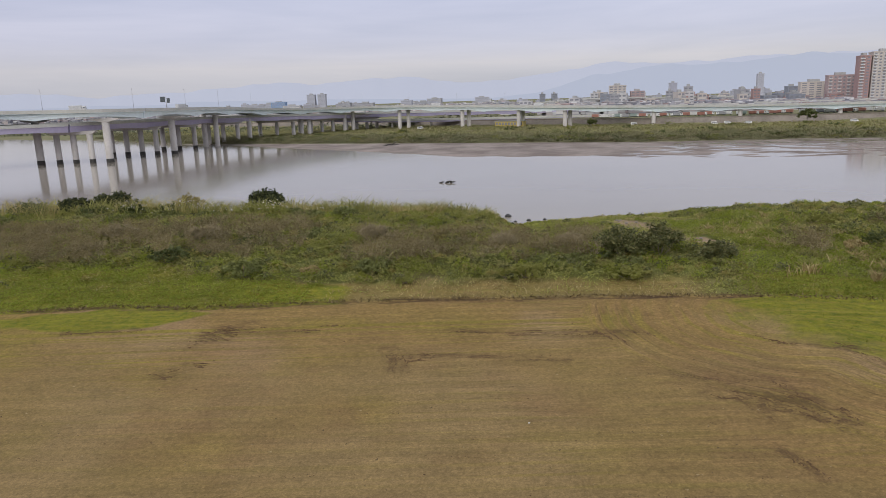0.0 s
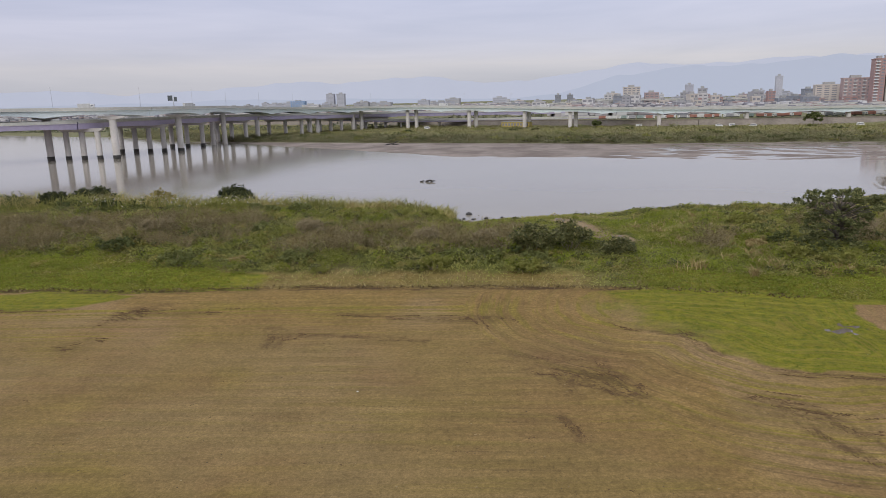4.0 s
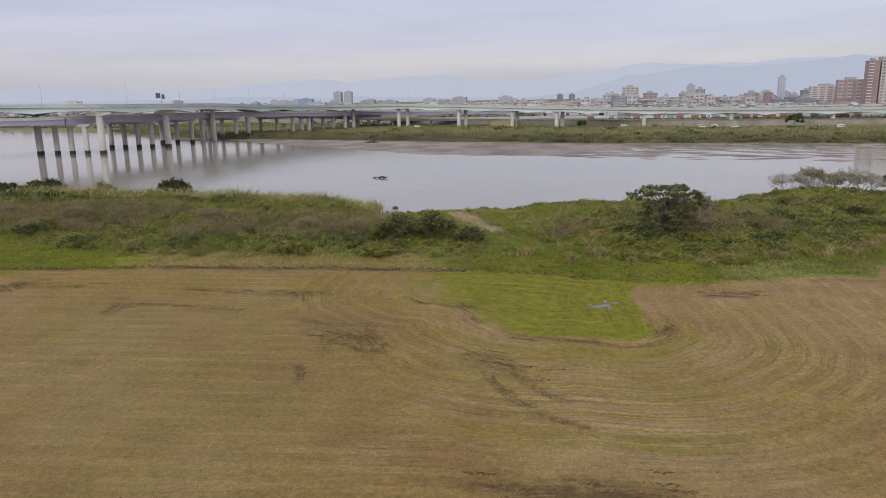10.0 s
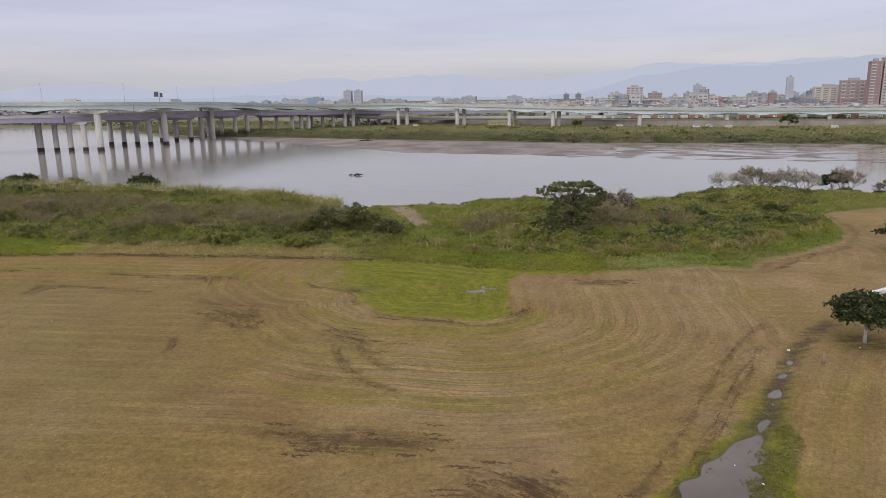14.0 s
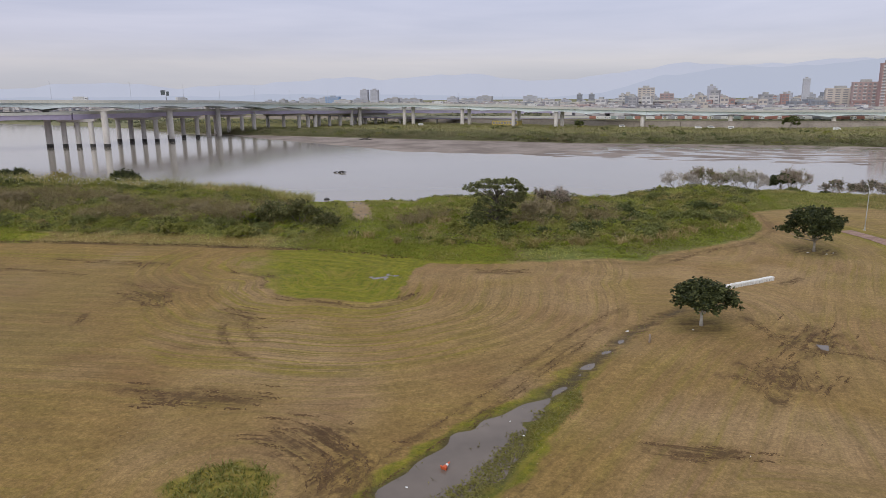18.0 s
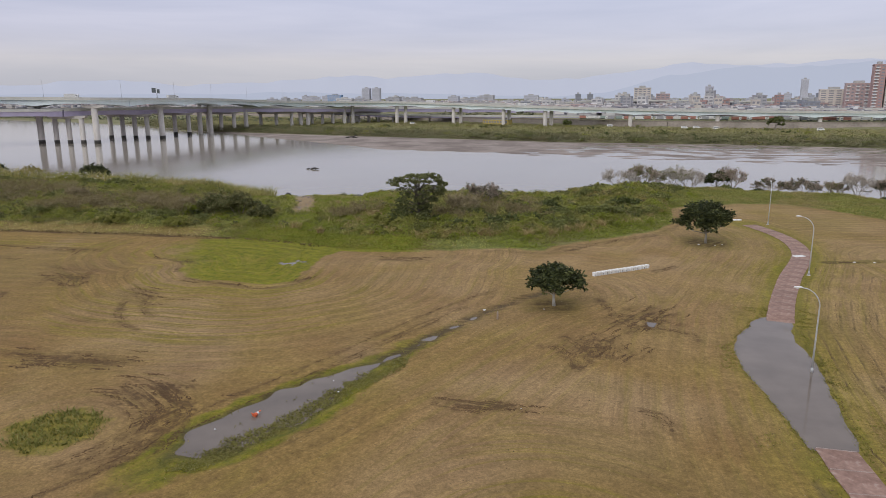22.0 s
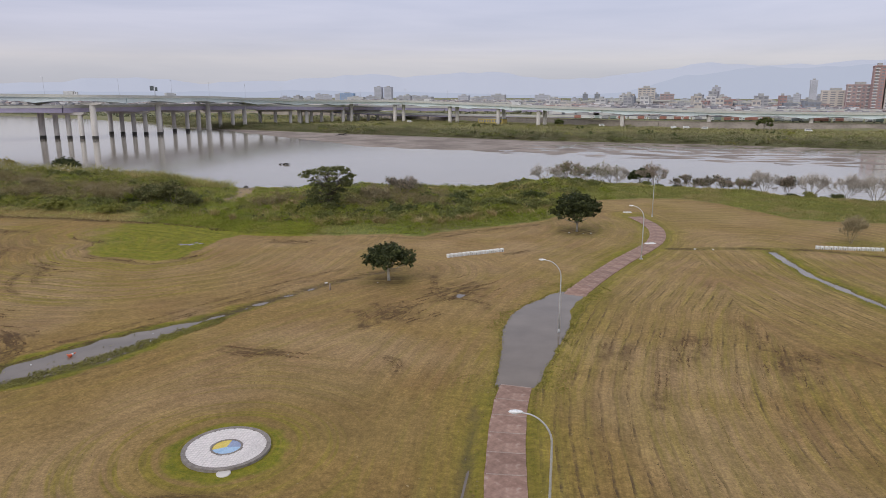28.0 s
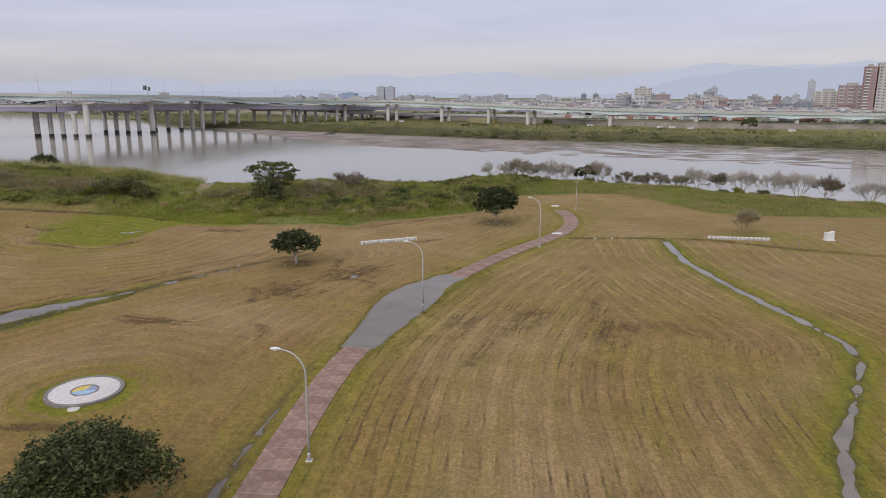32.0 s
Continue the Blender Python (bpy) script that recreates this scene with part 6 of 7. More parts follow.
# fresh green creepers, in drifts
x, y, r = scatter(62, 70000, -70, 110, 60, 140, lambda x, y: ease(0.1, 0.5, ripple(x, y, 26, 53) + 0.25 * ripple(x, y, 7, 54) + 1.4 * lime_strip(x, y) + 0.9 * low_green(x, y) - 1.2 * straw_strip(x, y)) * ease(0.2, 1.5, past_edge(x, y)) * ease(3, 8, to_shore(x, y)) * cleared(x, y))
herbs("creepers", x, y, r, lambda x, y: weed_height(x, y) + 0.12, 0.14, LUSH, "bright green creepers along the edge of the field", 7, 0.4)
# dry grass
x, y, r = scatter(63, 90000, -75, 180, 60, 140, lambda x, y: ease(0.25, 0.75, ripple(x, y, 20, 55) + 0.3 * ripple(x, y, 5, 56) + 1.2 * straw_strip(x, y) - 0.8 * lime_strip(x, y) + np.where((x > 100), 0.15, 0)) * ease(0.0, 0.8, past_edge(x, y)) * ease(4, 10, to_shore(x, y)) * cleared(x, y) * 1.0)
blades("dry_grass", x, y, r, 0.42, 0.055, 1.3, STRAW, "tufts of dry straw-coloured grass", "dry grass")
x, y, r = scatter(76, 50000, 34, 112, 70, 132, lambda x, y: ease(0.1, 0.5, ripple(x, y, 12, 66) + 0.4 * ripple(x, y, 4, 67)) * ease(3, 9, past_edge(x, y)) * ease(4, 10, to_shore(x, y)) * cleared(x, y) * ease(108, 100, y) * 0.6)
blades("tall_dry_grass", x, y, r, 1.3, 0.09, 0.6, STRAW, "stands of tall straw-coloured grass on the bank", "dry grass")
x, y, r = scatter(64, 70000, 96, 190, 84, 146, lambda x, y: ease(0.0, 1.5, past_edge(x, y)) * ease(1, 4, to_shore(x, y)))
blades("rough_grass", x, y, r, 0.5, 0.1, 1.3, REED, "rough yellow-green grass along the bank", "grass")


def reed_zone(x, y):
    a = ease(0, 4, x + 98) * (1 - 0.55 * ease(-30, -42, x)) * ease(0, 1.5, 5 - x) * ease(0, 5, y - 120) * ease(0, 3, 147 - y)
    b = ease(0, 6, x - 38) * ease(0, 10, 100 - x) * ease(0, 6, y - 100 - 0.1 * (60 - x)) * ease(0, 3, to_shore(x, y) - 3)
    c = ease(0, 6, x - 62) * ease(0, 8, 108 - x) * ease(0, 6, past_edge(x, y) - 11) * ease(0, 3, to_shore(x, y) - 4)
    d = ease(0, 5, x - 36) * ease(0, 4, 53 - x) * ease(0, 5, y - 86)
    return np.maximum(np.maximum(a, b), np.maximum(c * 0.28, d * 0.5))


x, y, r = scatter(65, 165000, -98, 112, 74, 150, lambda x, y: reed_zone(x, y) * (0.75 + 0.5 * ripple(x, y, 7, 57)))
blades("reeds", x, y, r, (2.1 + 0.5 * ripple(x, y, 11, 58)) * np.interp(x, (-98, -40, -22, -5, 3, 8, 14, 58, 82, 98), (1.95, 1.95, 1.8, 1.6, 1.5, 0.5, 0.3, 0.34, 0.34, 0.5)), 0.12, 0.6, REED, "tall green reeds along the river's edge", "reeds")
x, y, r = scatter(66, 1500, -70, -18, 118, 140, lambda x, y: ease(0, 6, to_shore(x, y) - 8) * 0.5)
z = land(x, y) + r.uniform(2.0, 3.6, len(x))
v, f = cards(r, np.stack([x, y, z], -1), 0.24, 0.2)
tagged(raw("reed_plumes", v, f, PLUME), "pale feathery plumes above the riverside reeds", "plumes", kind="stuff")


x, y, r = scatter(75, 9000, -52, 52, 62, 69, lambda x, y: ease(-0.5, 0.1, past_edge(x, y)) * ease(1.3, 0.5, past_edge(x, y)))
blades("edge_grass", x, y, r, 0.3, 0.1, 1.3, leafy("dead_edge", ((0.0, (0.10, 0.07, 0.035)), (0.6, (0.17, 0.125, 0.06)), (1.0, (0.27, 0.21, 0.11))), 0.8, 0.2, 0.3), "dead brown grass fringing the mown field", "dry grass")

# tussocks of coarse grass
x, y, r = scatter(78, 1500, 36, 106, 68, 124, lambda x, y: ease(5, 9, past_edge(x, y)) * ease(12, 20, to_shore(x, y)) * ease(108, 98, y) * cleared(x, y) * (0.35 + 0.6 * ripple(x, y, 12, 76)))
for name, pick, mat, lab in (("straw_tussocks", r.uniform(size=len(x)) < 0.45, STRAW, "straw-coloured tussocks of coarse grass on the bank"), ("green_tussocks", None, REED, "yellow-green tussocks of coarse grass on the bank")):
    if pick is not None:
        chosen = pick
    else:
        pick = ~chosen
    k = int(pick.sum())
    ang, q = r.uniform(0, 6.283, k * 60), np.sqrt(r.uniform(0, 1, k * 60)) * np.repeat(r.uniform(0.4, 0.9, k), 60)
    blades(name, np.repeat(x[pick], 60) + np.cos(ang) * q, np.repeat(y[pick], 60) + np.sin(ang) * q, r, np.repeat(r.uniform(0.8, 1.6, k), 60), 0.085, 0.8, mat, lab, "tussocks")

# brambles: small leafy humps over the weeds
x, y, r = scatter(77, 5200, -95, 108, 66, 140, lambda x, y: (1 - 0.85 * low_green(x, y)) * (1 - ease(3, 8, x) * ease(42, 36, x) * ease(94, 100, y)) * ease(2.5, 6, past_edge(x, y)) * ease(9, 14, to_shore(x, y)) * cleared(x, y) * (1 - lime_strip(x, y)) * (1 - straw_strip(x, y)) * (0.5 + 0.6 * ripple(x, y, 13, 74)))
k = len(x)
rad = np.repeat(r.uniform(0.45, 1.15, k), 46)
d = r.normal(size=(k * 46, 3))
d /= np.linalg.norm(d, axis=1)[:, None]
d[:, 2] = np.abs(d[:, 2])
c = np.stack([np.repeat(x, 46), np.repeat(y, 46), np.repeat(land(x, y) + 0.55 * weed_height(x, y), 46)], -1) + d * rad[:, None] * np.array([1, 1, 0.75]) * r.uniform(0.7, 1.05, (k * 46, 1))
v, f = cards(r, c, 0.17, 1.2)
tagged(raw("brambles", v, f, leafy("bramble_leaves", ((0.0, (0.15, 0.165, 0.05)), (0.6, (0.195, 0.21, 0.062)), (1.0, (0.25, 0.255, 0.085))), 0.55, 0.3, 0.2, (0.33, 0.25, 0.12), (0.54, 0.68))), "small bramble humps among the weeds of the bank", "brambles", kind="stuff")

# darker and brighter humps among them
for name, seed, count, mat, size, lab in (("dark_humps", 88, 1500, LEAF_CREEPER, 0.19, "dark leafy humps of creeper among the weeds"), ("bright_humps", 89, 1800, LUSH, 0.17, "bright green leafy humps among the weeds"), ("dry_humps", 90, 1100, LEAF_OCHRE, 0.17, "withered yellowish humps among the weeds")):
    x, y, r = scatter(seed, count * 4, -95, 108, 66, 138, lambda x, y: (1 - 0.9 * low_green(x, y) * (seed != 89)) * (1 - 0.9 * ease(3, 8, x) * ease(42, 36, x) * ease(92, 98, y)) * ease(3.0, 6, past_edge(x, y)) * ease(9, 14, to_shore(x, y)) * cleared(x, y) * (1 - 0.9 * lime_strip(x, y)) * (1 - straw_strip(x, y)) * ease(-0.1, 0.5, ripple(x, y, 11, seed) + 0.4 * ripple(x, y, 4, seed + 1)) * 0.5)
    k = len(x)
    rad = np.repeat(r.uniform(0.5, 1.3, k), 60)
    d = r.normal(size=(k * 60, 3))
    d /= np.linalg.norm(d, axis=1)[:, None]
    d[:, 2] = np.abs(d[:, 2])
    c = np.stack([np.repeat(x, 60), np.repeat(y, 60), np.repeat(land(x, y) + 0.6 * weed_height(x, y), 60)], -1) + d * rad[:, None] * np.array([1, 1, 0.8]) * r.uniform(0.7, 1.05, (k * 60, 1))
    v, f = cards(r, c, size, 1.5)
    tagged(raw(name, v, f, mat), lab, "undergrowth", kind="stuff")


# leafless thicket
def thicket_zone(x, y):
    a = ease(0, 5, -24 - x) * ease(0, 5, y - 82) * ease(0, 6, 113 - y)
    b = ease(0, 4, x + 19) * ease(0, 3, 19 - x) * ease(0, 4, y - 76) * ease(0, 6, 102 - y)
    c = ease(0, 3, x - 59) * ease(0, 5, 79 - x) * ease(0, 4, past_edge(x, y) - 17) * ease(0, 6, 104 - y)
    d = ease(0, 3, x - 37) * ease(0, 3, 49 - x) * ease(0, 4, y - 80) * ease(0, 5, 94 - y)
    return np.maximum(np.maximum(a, b), np.maximum(c, d * 0.8))


x, y, r = scatter(67, 1900, -100, 82, 72, 114, lambda x, y: thicket_zone(x, y) * 0.75)
per = 130
k = len(x) * per
sx, sy = np.repeat(x, per), np.repeat(y, per)
tall = np.repeat(r.uniform(0.8, 1.15, len(x)) * (2.5 + 0.9 * ripple(x, y, 9, 65)), per)
ang, q = r.uniform(0, 6.283, k), np.sqrt(r.uniform(0, 1, k))
low_z = r.uniform(0, 0.72, k)
rad = 1.7 * q * (0.25 + low_z)
b0 = np.stack([sx + np.cos(ang) * rad, sy + np.sin(ang) * rad, land(sx, sy) + low_z * tall], -1)
dirn = np.stack([np.cos(ang) * 0.35 + r.normal(0, 0.35, k), np.sin(ang) * 0.35 + r.normal(0, 0.35, k), r.uniform(0.45, 1.1, k)], -1)
b1 = b0 + dirn * (0.36 * tall)[:, None] * r.uniform(0.5, 1.1, k)[:, None]
w = np.stack([-np.sin(ang + 1.2), np.cos(ang + 1.2), np.zeros(k)], -1) * (0.016 + 0.02 * r.uniform(size=k))[:, None]
v = np.stack([b0 - w, b0 + w, b1], 1).reshape(-1, 3)
tagged(raw("thicket", v, np.arange(k * 3).reshape(-1, 3), TWIG_BROWN), "leafless grey-brown shrubs in a tangled thicket", "thicket", kind="stuff")
# their sparse last leaves
pick = r.randint(0, k, 150000)
v, f = cards(r, b1[pick] + r.normal(size=(150000, 3)) * 0.12, 0.12, 0.8)
tagged(raw("thicket_leaves", v, f, leafy("withered_leaves", ((0.0, (0.17, 0.14, 0.055)), (0.5, (0.235, 0.19, 0.085)), (1.0, (0.31, 0.25, 0.13))), 0.7, 0.3, 0.1)), "sparse withered leaves on the leafless thicket", "leaves", kind="stuff")

# leafy shrubs that fill the bank, each a plant of its own
rng = random.Random(21)
shrubs = []
for seed, kind_ in ((41, LEAF_MID), (42, WEED), (43, LEAF_MID), (44, LEAF_BUSH)):
    shrubs.append(bush("shrub", 0, -400 - seed, 2.1, 4.6, "low green leafy shrub in the bank's undergrowth", kind_, 0.21, 1100, seed, 0.8, "shrubs on the bank", 0))
used, tries = 0, 0
while used < 285 and tries < 6000:
    tries += 1
    x, y = (rng.uniform(-90, 108), rng.uniform(66, 140)) if rng.random() < 0.6 else (rng.uniform(36, 100), rng.uniform(70, 104))
    pe, sh = float(past_edge(x, y)), float(to_shore(x, y))
    if pe < 5.5 + 4.0 * (62 < x < 112) or sh < 12 or float(lime_strip(np.float64(x), np.float64(y))) > 0.3 or float(dirt_way(x, y)) < 4 or (2 < x < 46 and y > 92) or (30 < x < 86 and y > 102) or 30 < x < 51 or (22 < x < 31 and y < 83):
        continue
    if rng.random() > 0.35 + 0.65 * float(ease(0.0, 0.5, ripple(np.float64(x), np.float64(y), 18, 59))):
        continue
    src = shrubs[rng.choice((0, 0, 1, 1, 1, 2, 3)) if y < 100 else rng.choice((1, 1, 0, 2))]
    s = rng.uniform(0.55, 1.3)
    m = pose(x, y, float(land(x, y)) - 0.05, 0, 0, rng.uniform(0, 360)) @ Matrix.Diagonal((s, s, s * rng.uniform(0.75, 1.1), 1))
    if used < len(shrubs):
        shrubs[used].matrix_basis = m
    else:
        c = copy_thing(src, m)
        c.matrix_basis = m
    used += 1

# a taller leafy line of them towards the river
river_shrubs = [bush("riverside_shrub", 0, -500 - seed, 3.0, 6.0, "leafy green shrub on the crest of the bank", kind_, 0.24, 1500, seed, 0.85, "shrubs along the river", 0) for seed, kind_ in ((141, LEAF_MID), (142, WEED), (143, LEAF_BUSH))]
for k in range(46):
    x = -92 + k * 2.05 + rng.uniform(-1.5, 1.5)
    y = float(line_y(SHORE, x)) - rng.uniform(16, 34)
    s = rng.uniform(0.75, 1.3) * (0.8 if x > -20 else 1)
    m = pose(x, y, float(land(x, y)) - 0.05, 0, 0, rng.uniform(0, 360)) @ Matrix.Diagonal((s, s, s * rng.uniform(0.75, 1.05), 1))
    if k < 3:
        river_shrubs[k].matrix_basis = m
    else:
        copy_thing(river_shrubs[rng.choice((0, 0, 1, 1, 2))], m).matrix_basis = m

for k in range(26):
    x = 108 + k * 2.7 + rng.uniform(-1, 1)
    y = float(line_y(SHORE, x)) - rng.uniform(8, 15)
    s = rng.uniform(0.3, 0.6)
    m = pose(x, y, float(land(x, y)) - 0.05, 0, 0, rng.uniform(0, 360)) @ Matrix.Diagonal((s, s, s, 1))
    copy_thing(river_shrubs[rng.choice((0, 1, 2))], m).matrix_basis = m

# the larger ones, one by one
for x, y, h, w, leaf, seed, lab in ((18.6, 83.2, 5.3, 7.8, LEAF_CREEPER, 71, "large dark bush hung with creepers"), (23.8, 82.6, 5.0, 7.4, LEAF_CREEPER, 72, "large dark bush hung with creepers"), (14.6, 81.5, 2.6, 4.4, LUSH, 73, "bright green leafy bush beside the creepers"), (29.8, 78.6, 3.3, 5.0, LEAF_CREEPER, 74, "round dark bush beside the dirt way"),
                                   (60.5, 81.0, 1.9, 3.6, LEAF_BUSH, 75, "dark bush under the umbrella-shaped tree"), (66.5, 84.2, 2.3, 4.6, LEAF_BUSH, 76, "dark green bush among dry shrubs"), (72.5, 88.5, 2.2, 4.4, LEAF_BUSH, 77, "dark green bush among dry shrubs"), (80.0, 102.0, 2.4, 6.0, LEAF_MID, 78, "broad dark bush on the bank"),
                                   (73.0, 93.5, 2.6, 5.2, LEAF_BUSH, 79, "dark green bush on the bank"), (2.0, 79.0, 1.8, 4.0, LEAF_MID, 80, "low dark bush at the thicket's foot"), (9.0, 78.5, 1.8, 3.6, LEAF_MID, 81, "low dark bush at the thicket's foot"), (-9.0, 100.5, 1.6, 5.2, LEAF_MID, 82, "low spreading green bush"),
                                   (-26.0, 108.0, 1.6, 5.2, LEAF_MID, 83, "low spreading green bush"), (-57.3, 130.0, 5.6, 7.4, LEAF_OCHRE, 84, "rounded yellow-ochre bush at the river's edge"), (-89.0, 128.0, 4.8, 9.0, LEAF_BUSH, 85, "dark green bush by the river"), (-66.0, 124.0, 3.6, 6.4, LEAF_BUSH, 92, "dark green bush by the river"), (-20.0, 76.2, 1.7, 2.3, STRAW, 86, "straw-coloured clump at the thicket's edge"),
                                   (48.5, 83.5, 1.9, 2.6, STRAW, 87, "straw-coloured clump of reeds"), (93.0, 112.0, 1.9, 4.6, REED, 88, "tall pale green clump of cane"), (98.0, 118.0, 1.9, 4.6, REED, 89, "tall pale green clump of cane"), (86.0, 100.0, 2.4, 4.2, REED, 90, "tall pale green clump of cane"), (90.0, 96.0, 1.8, 4.2, WEED, 91, "broad green bush by the field")):
    bush("bush", x, y, h, w, lab, leaf, 0.21 if leaf is not REED else 0.26, 3600 if leaf is LEAF_CREEPER else 1500, seed, 1.05 if leaf is LEAF_CREEPER else 0.8)

# bare and half-bare trees along the water
for x, y, h, w, tw, lf, count, seed, lab in ((95.0, 134.5, 4.6, 7.0, TWIG_PALE, None, 0, 1, "leafless pale shrub at the water's edge"), (101.0, 136.0, 5.0, 7.0, TWIG, LEAF_MID, 900, 2, "sparsely leaved riverside tree"), (106.5, 136.8, 5.2, 7.5, TWIG_PALE, LEAF_MID, 800, 3, "sparsely leaved riverside tree"),
                                             (111.5, 137.0, 4.6, 6.0, TWIG_PALE, None, 0, 4, "leafless pale shrub at the water's edge"), (120.5, 137.5, 5.6, 6.0, TWIG, LEAF_MID, 350, 5, "thin half-bare tree behind the dark tree"), (128.5, 132.5, 3.4, 7.0, TWIG, LEAF_DARK, 800, 6, "low sparsely leaved riverside tree"),
                                             (134.5, 131.0, 3.6, 7.0, TWIG, LEAF_DARK, 900, 7, "low sparsely leaved riverside tree"), (140.0, 128.5, 3.2, 5.5, TWIG, LEAF_MID, 500, 8, "low sparsely leaved riverside tree"), (143.5, 125.0, 4.8, 5.5, TWIG_PALE, None, 0, 9, "leafless pale riverside shrub"), (148.0, 124.0, 4.6, 3.5, TWIG, LEAF_DARK, 700, 10, "narrow dark riverside tree"),
                                             (152.5, 122.0, 4.6, 6.0, TWIG_PALE, None, 0, 11, "leafless pale riverside shrub"), (158.0, 117.5, 4.8, 6.5, TWIG_PALE, None, 0, 12, "leafless pale riverside shrub"), (163.0, 116.0, 5.0, 7.0, TWIG_PALE, None, 0, 13, "leafless pale riverside shrub"), (168.5, 115.0, 4.8, 5.0, TWIG, LEAF_DARK, 900, 14, "leaning half-bare riverside tree"),
                                             (176.0, 113.0, 4.2, 6.0, TWIG_PALE, None, 0, 15, "leafless pale riverside shrub"), (63.8, 88.5, 4.9, 6.5, TWIG_BROWN, None, 0, 16, "leafless dark shrub beside the umbrella-shaped tree"), (66.0, 100.5, 4.4, 8.5, TWIG, LEAF_DARK, 700, 17, "sparsely leaved shrub above the reeds"), (142.6, 71.6, 4.4, 5.2, TWIG_BROWN, None, 0, 18, "dead bare shrub behind the white blocks"),
                                             (-14.0, 90.0, 3.6, 5.0, TWIG, None, 0, 19, "leafless shrub standing above the thicket"), (4.0, 86.0, 3.5, 5.0, TWIG, None, 0, 20, "leafless shrub standing above the thicket"), (12.5, 84.0, 3.2, 4.6, TWIG_PALE, None, 0, 21, "leafless shrub standing above the thicket"), (-40.0, 94.0, 3.4, 6.0, TWIG, None, 0, 22, "leafless shrub standing above the thicket"),
                                             (-55.0, 98.0, 3.4, 6.0, TWIG, None, 0, 23, "leafless shrub standing above the thicket")):
    bare_tree("bare_tree", x, y, h * (1 if y < 110 else 1.18 if x < 122 else 1.12 if x < 150 else 1.3), w * (1 if y < 110 else 1.45 if x < 122 else 1.2), lab, TWIG_BROWN if x < 20 else tw, seed, lf, count, 0.22)

# ---- tufts on the mown field ----
def mown(x, y):
    clear = (to_line(PATH_LINE, x, y)[0] > 1.5) & (np.hypot(x - 80.6, y + 2.4) > 3.0) & (land(x, y) > -0.14)
    return np.where((past_edge(x, y) < 0) & clear, 1.0, 0.0)


x, y, r = scatter(68, 70000, -55, 165, -14, 112, lambda x, y: mown(x, y) * 0.75)
blades("hay", x, y, r, 0.07, 0.16, 2.2, leafy("cut_hay", ((0.0, (0.10, 0.07, 0.035)), (0.45, (0.20, 0.14, 0.065)), (1.0, (0.36, 0.28, 0.15))), 0.8, 0.2, 0.2), "scattered wisps of cut dry grass", "hay")


def greener(x, y):
    a = ease(-0.2, 0.4, within(LUSH_PATCH, x, y)) * 0.9 * (1 - 0.8 * ease(34, 24, x + 0.35 * (y - 55) + 2.5 * ripple(x, y, 8, 79)))
    s, q = to_line(SWALE, x, y)
    b = ease(0.8, 0.0, s - swale_half(q) - 0.1) * ease(17, 23, q) * np.interp(q, (0, 40, 55, 70), (0.7, 0.9, 0.35, 0.1))
    c = ease(0.6, -0.3, np.hypot(x - 47.3, y - 5.6) - 3.0) * 0.8
    d = np.maximum(ease(3.0, 1.3, to_line(PATH_LINE, x, y)[0]), ease(2.4, 0.8, to_line(CREEK, x, y)[0])) * 0.5
    e = ease(-0.3, 0.6, within(GREEN_LEFT, x, y)) * 0.8
    return np.maximum(np.maximum(np.maximum(a, b), np.maximum(c, d)), e) * (land(x, y) > -0.3) * mown(x, y)


x, y, r = scatter(69, 260000, -50, 150, -14, 92, lambda x, y: greener(x, y) * (0.35 + 0.65 * ease(-0.3, 0.5, ripple(x * 0.25, y, 2.4, 64))))
blades("fresh_grass", x, y, r, 0.13, 0.07, 1.0, leafy("fresh_blades", ((0.0, (0.125, 0.14, 0.014)), (0.6, (0.19, 0.20, 0.022)), (1.0, (0.27, 0.255, 0.052))), 0.6, 0.35, 0.2), "short fresh green grass in the wet hollows", "grass")

x, y, r = scatter(72, 60000, 54, 68, 2, 24, lambda x, y: ease(-0.2, 1.2, 0.7 * ripple(x, y, 3.2, 63) - 0.55 + 1.7 * ease(-0.2, 1.6, (x - np.interp(y, [p[1] for p in SWALE], [p[0] for p in SWALE])) * 0.85)) * ease(2.6, 1.8, to_line(SWALE, x, y)[0] - 0.2))
blades("ditch_grass", x, y, r, 0.14, 0.07, 1.5, leafy("ditch_blades", ((0.0, (0.16, 0.155, 0.034)), (1.0, (0.27, 0.24, 0.075))), 0.6, 0.3, 0.2), "green grass standing in the flooded ditch", "grass", np.maximum(land(x, y) - 0.05, -0.2))

x, y, r = scatter(79, 5200, 43, 52, 1, 10, lambda x, y: ease(0.5, -0.6, np.hypot(x - 47.3, y - 5.6) - 3.0 + 0.6 * ripple(x, y, 2.5, 82)) * (0.6 + 0.6 * ripple(x, y, 1.7, 83)))
blades("hump_grass", x, y, r, 0.34, 0.06, 1.0, leafy("hump_blades", ((0.0, (0.13, 0.14, 0.03)), (0.6, (0.19, 0.19, 0.045)), (1.0, (0.29, 0.27, 0.10))), 0.7, 0.35, 0.3), "rough green grass on a small hump in the field", "grass")

x, y, r = scatter(80, 60000, 92, 106, 5, 41, lambda x, y: ease(-0.14, -0.09, land(x, y)) * ease(0.0, -0.04, land(x, y)) * (to_line(FLOOD, x, y)[0] < 4.5) * (to_line(PATH_LINE, x, y)[0] > 1.35) * (0.5 + 0.6 * ripple(x, y, 1.6, 86)))
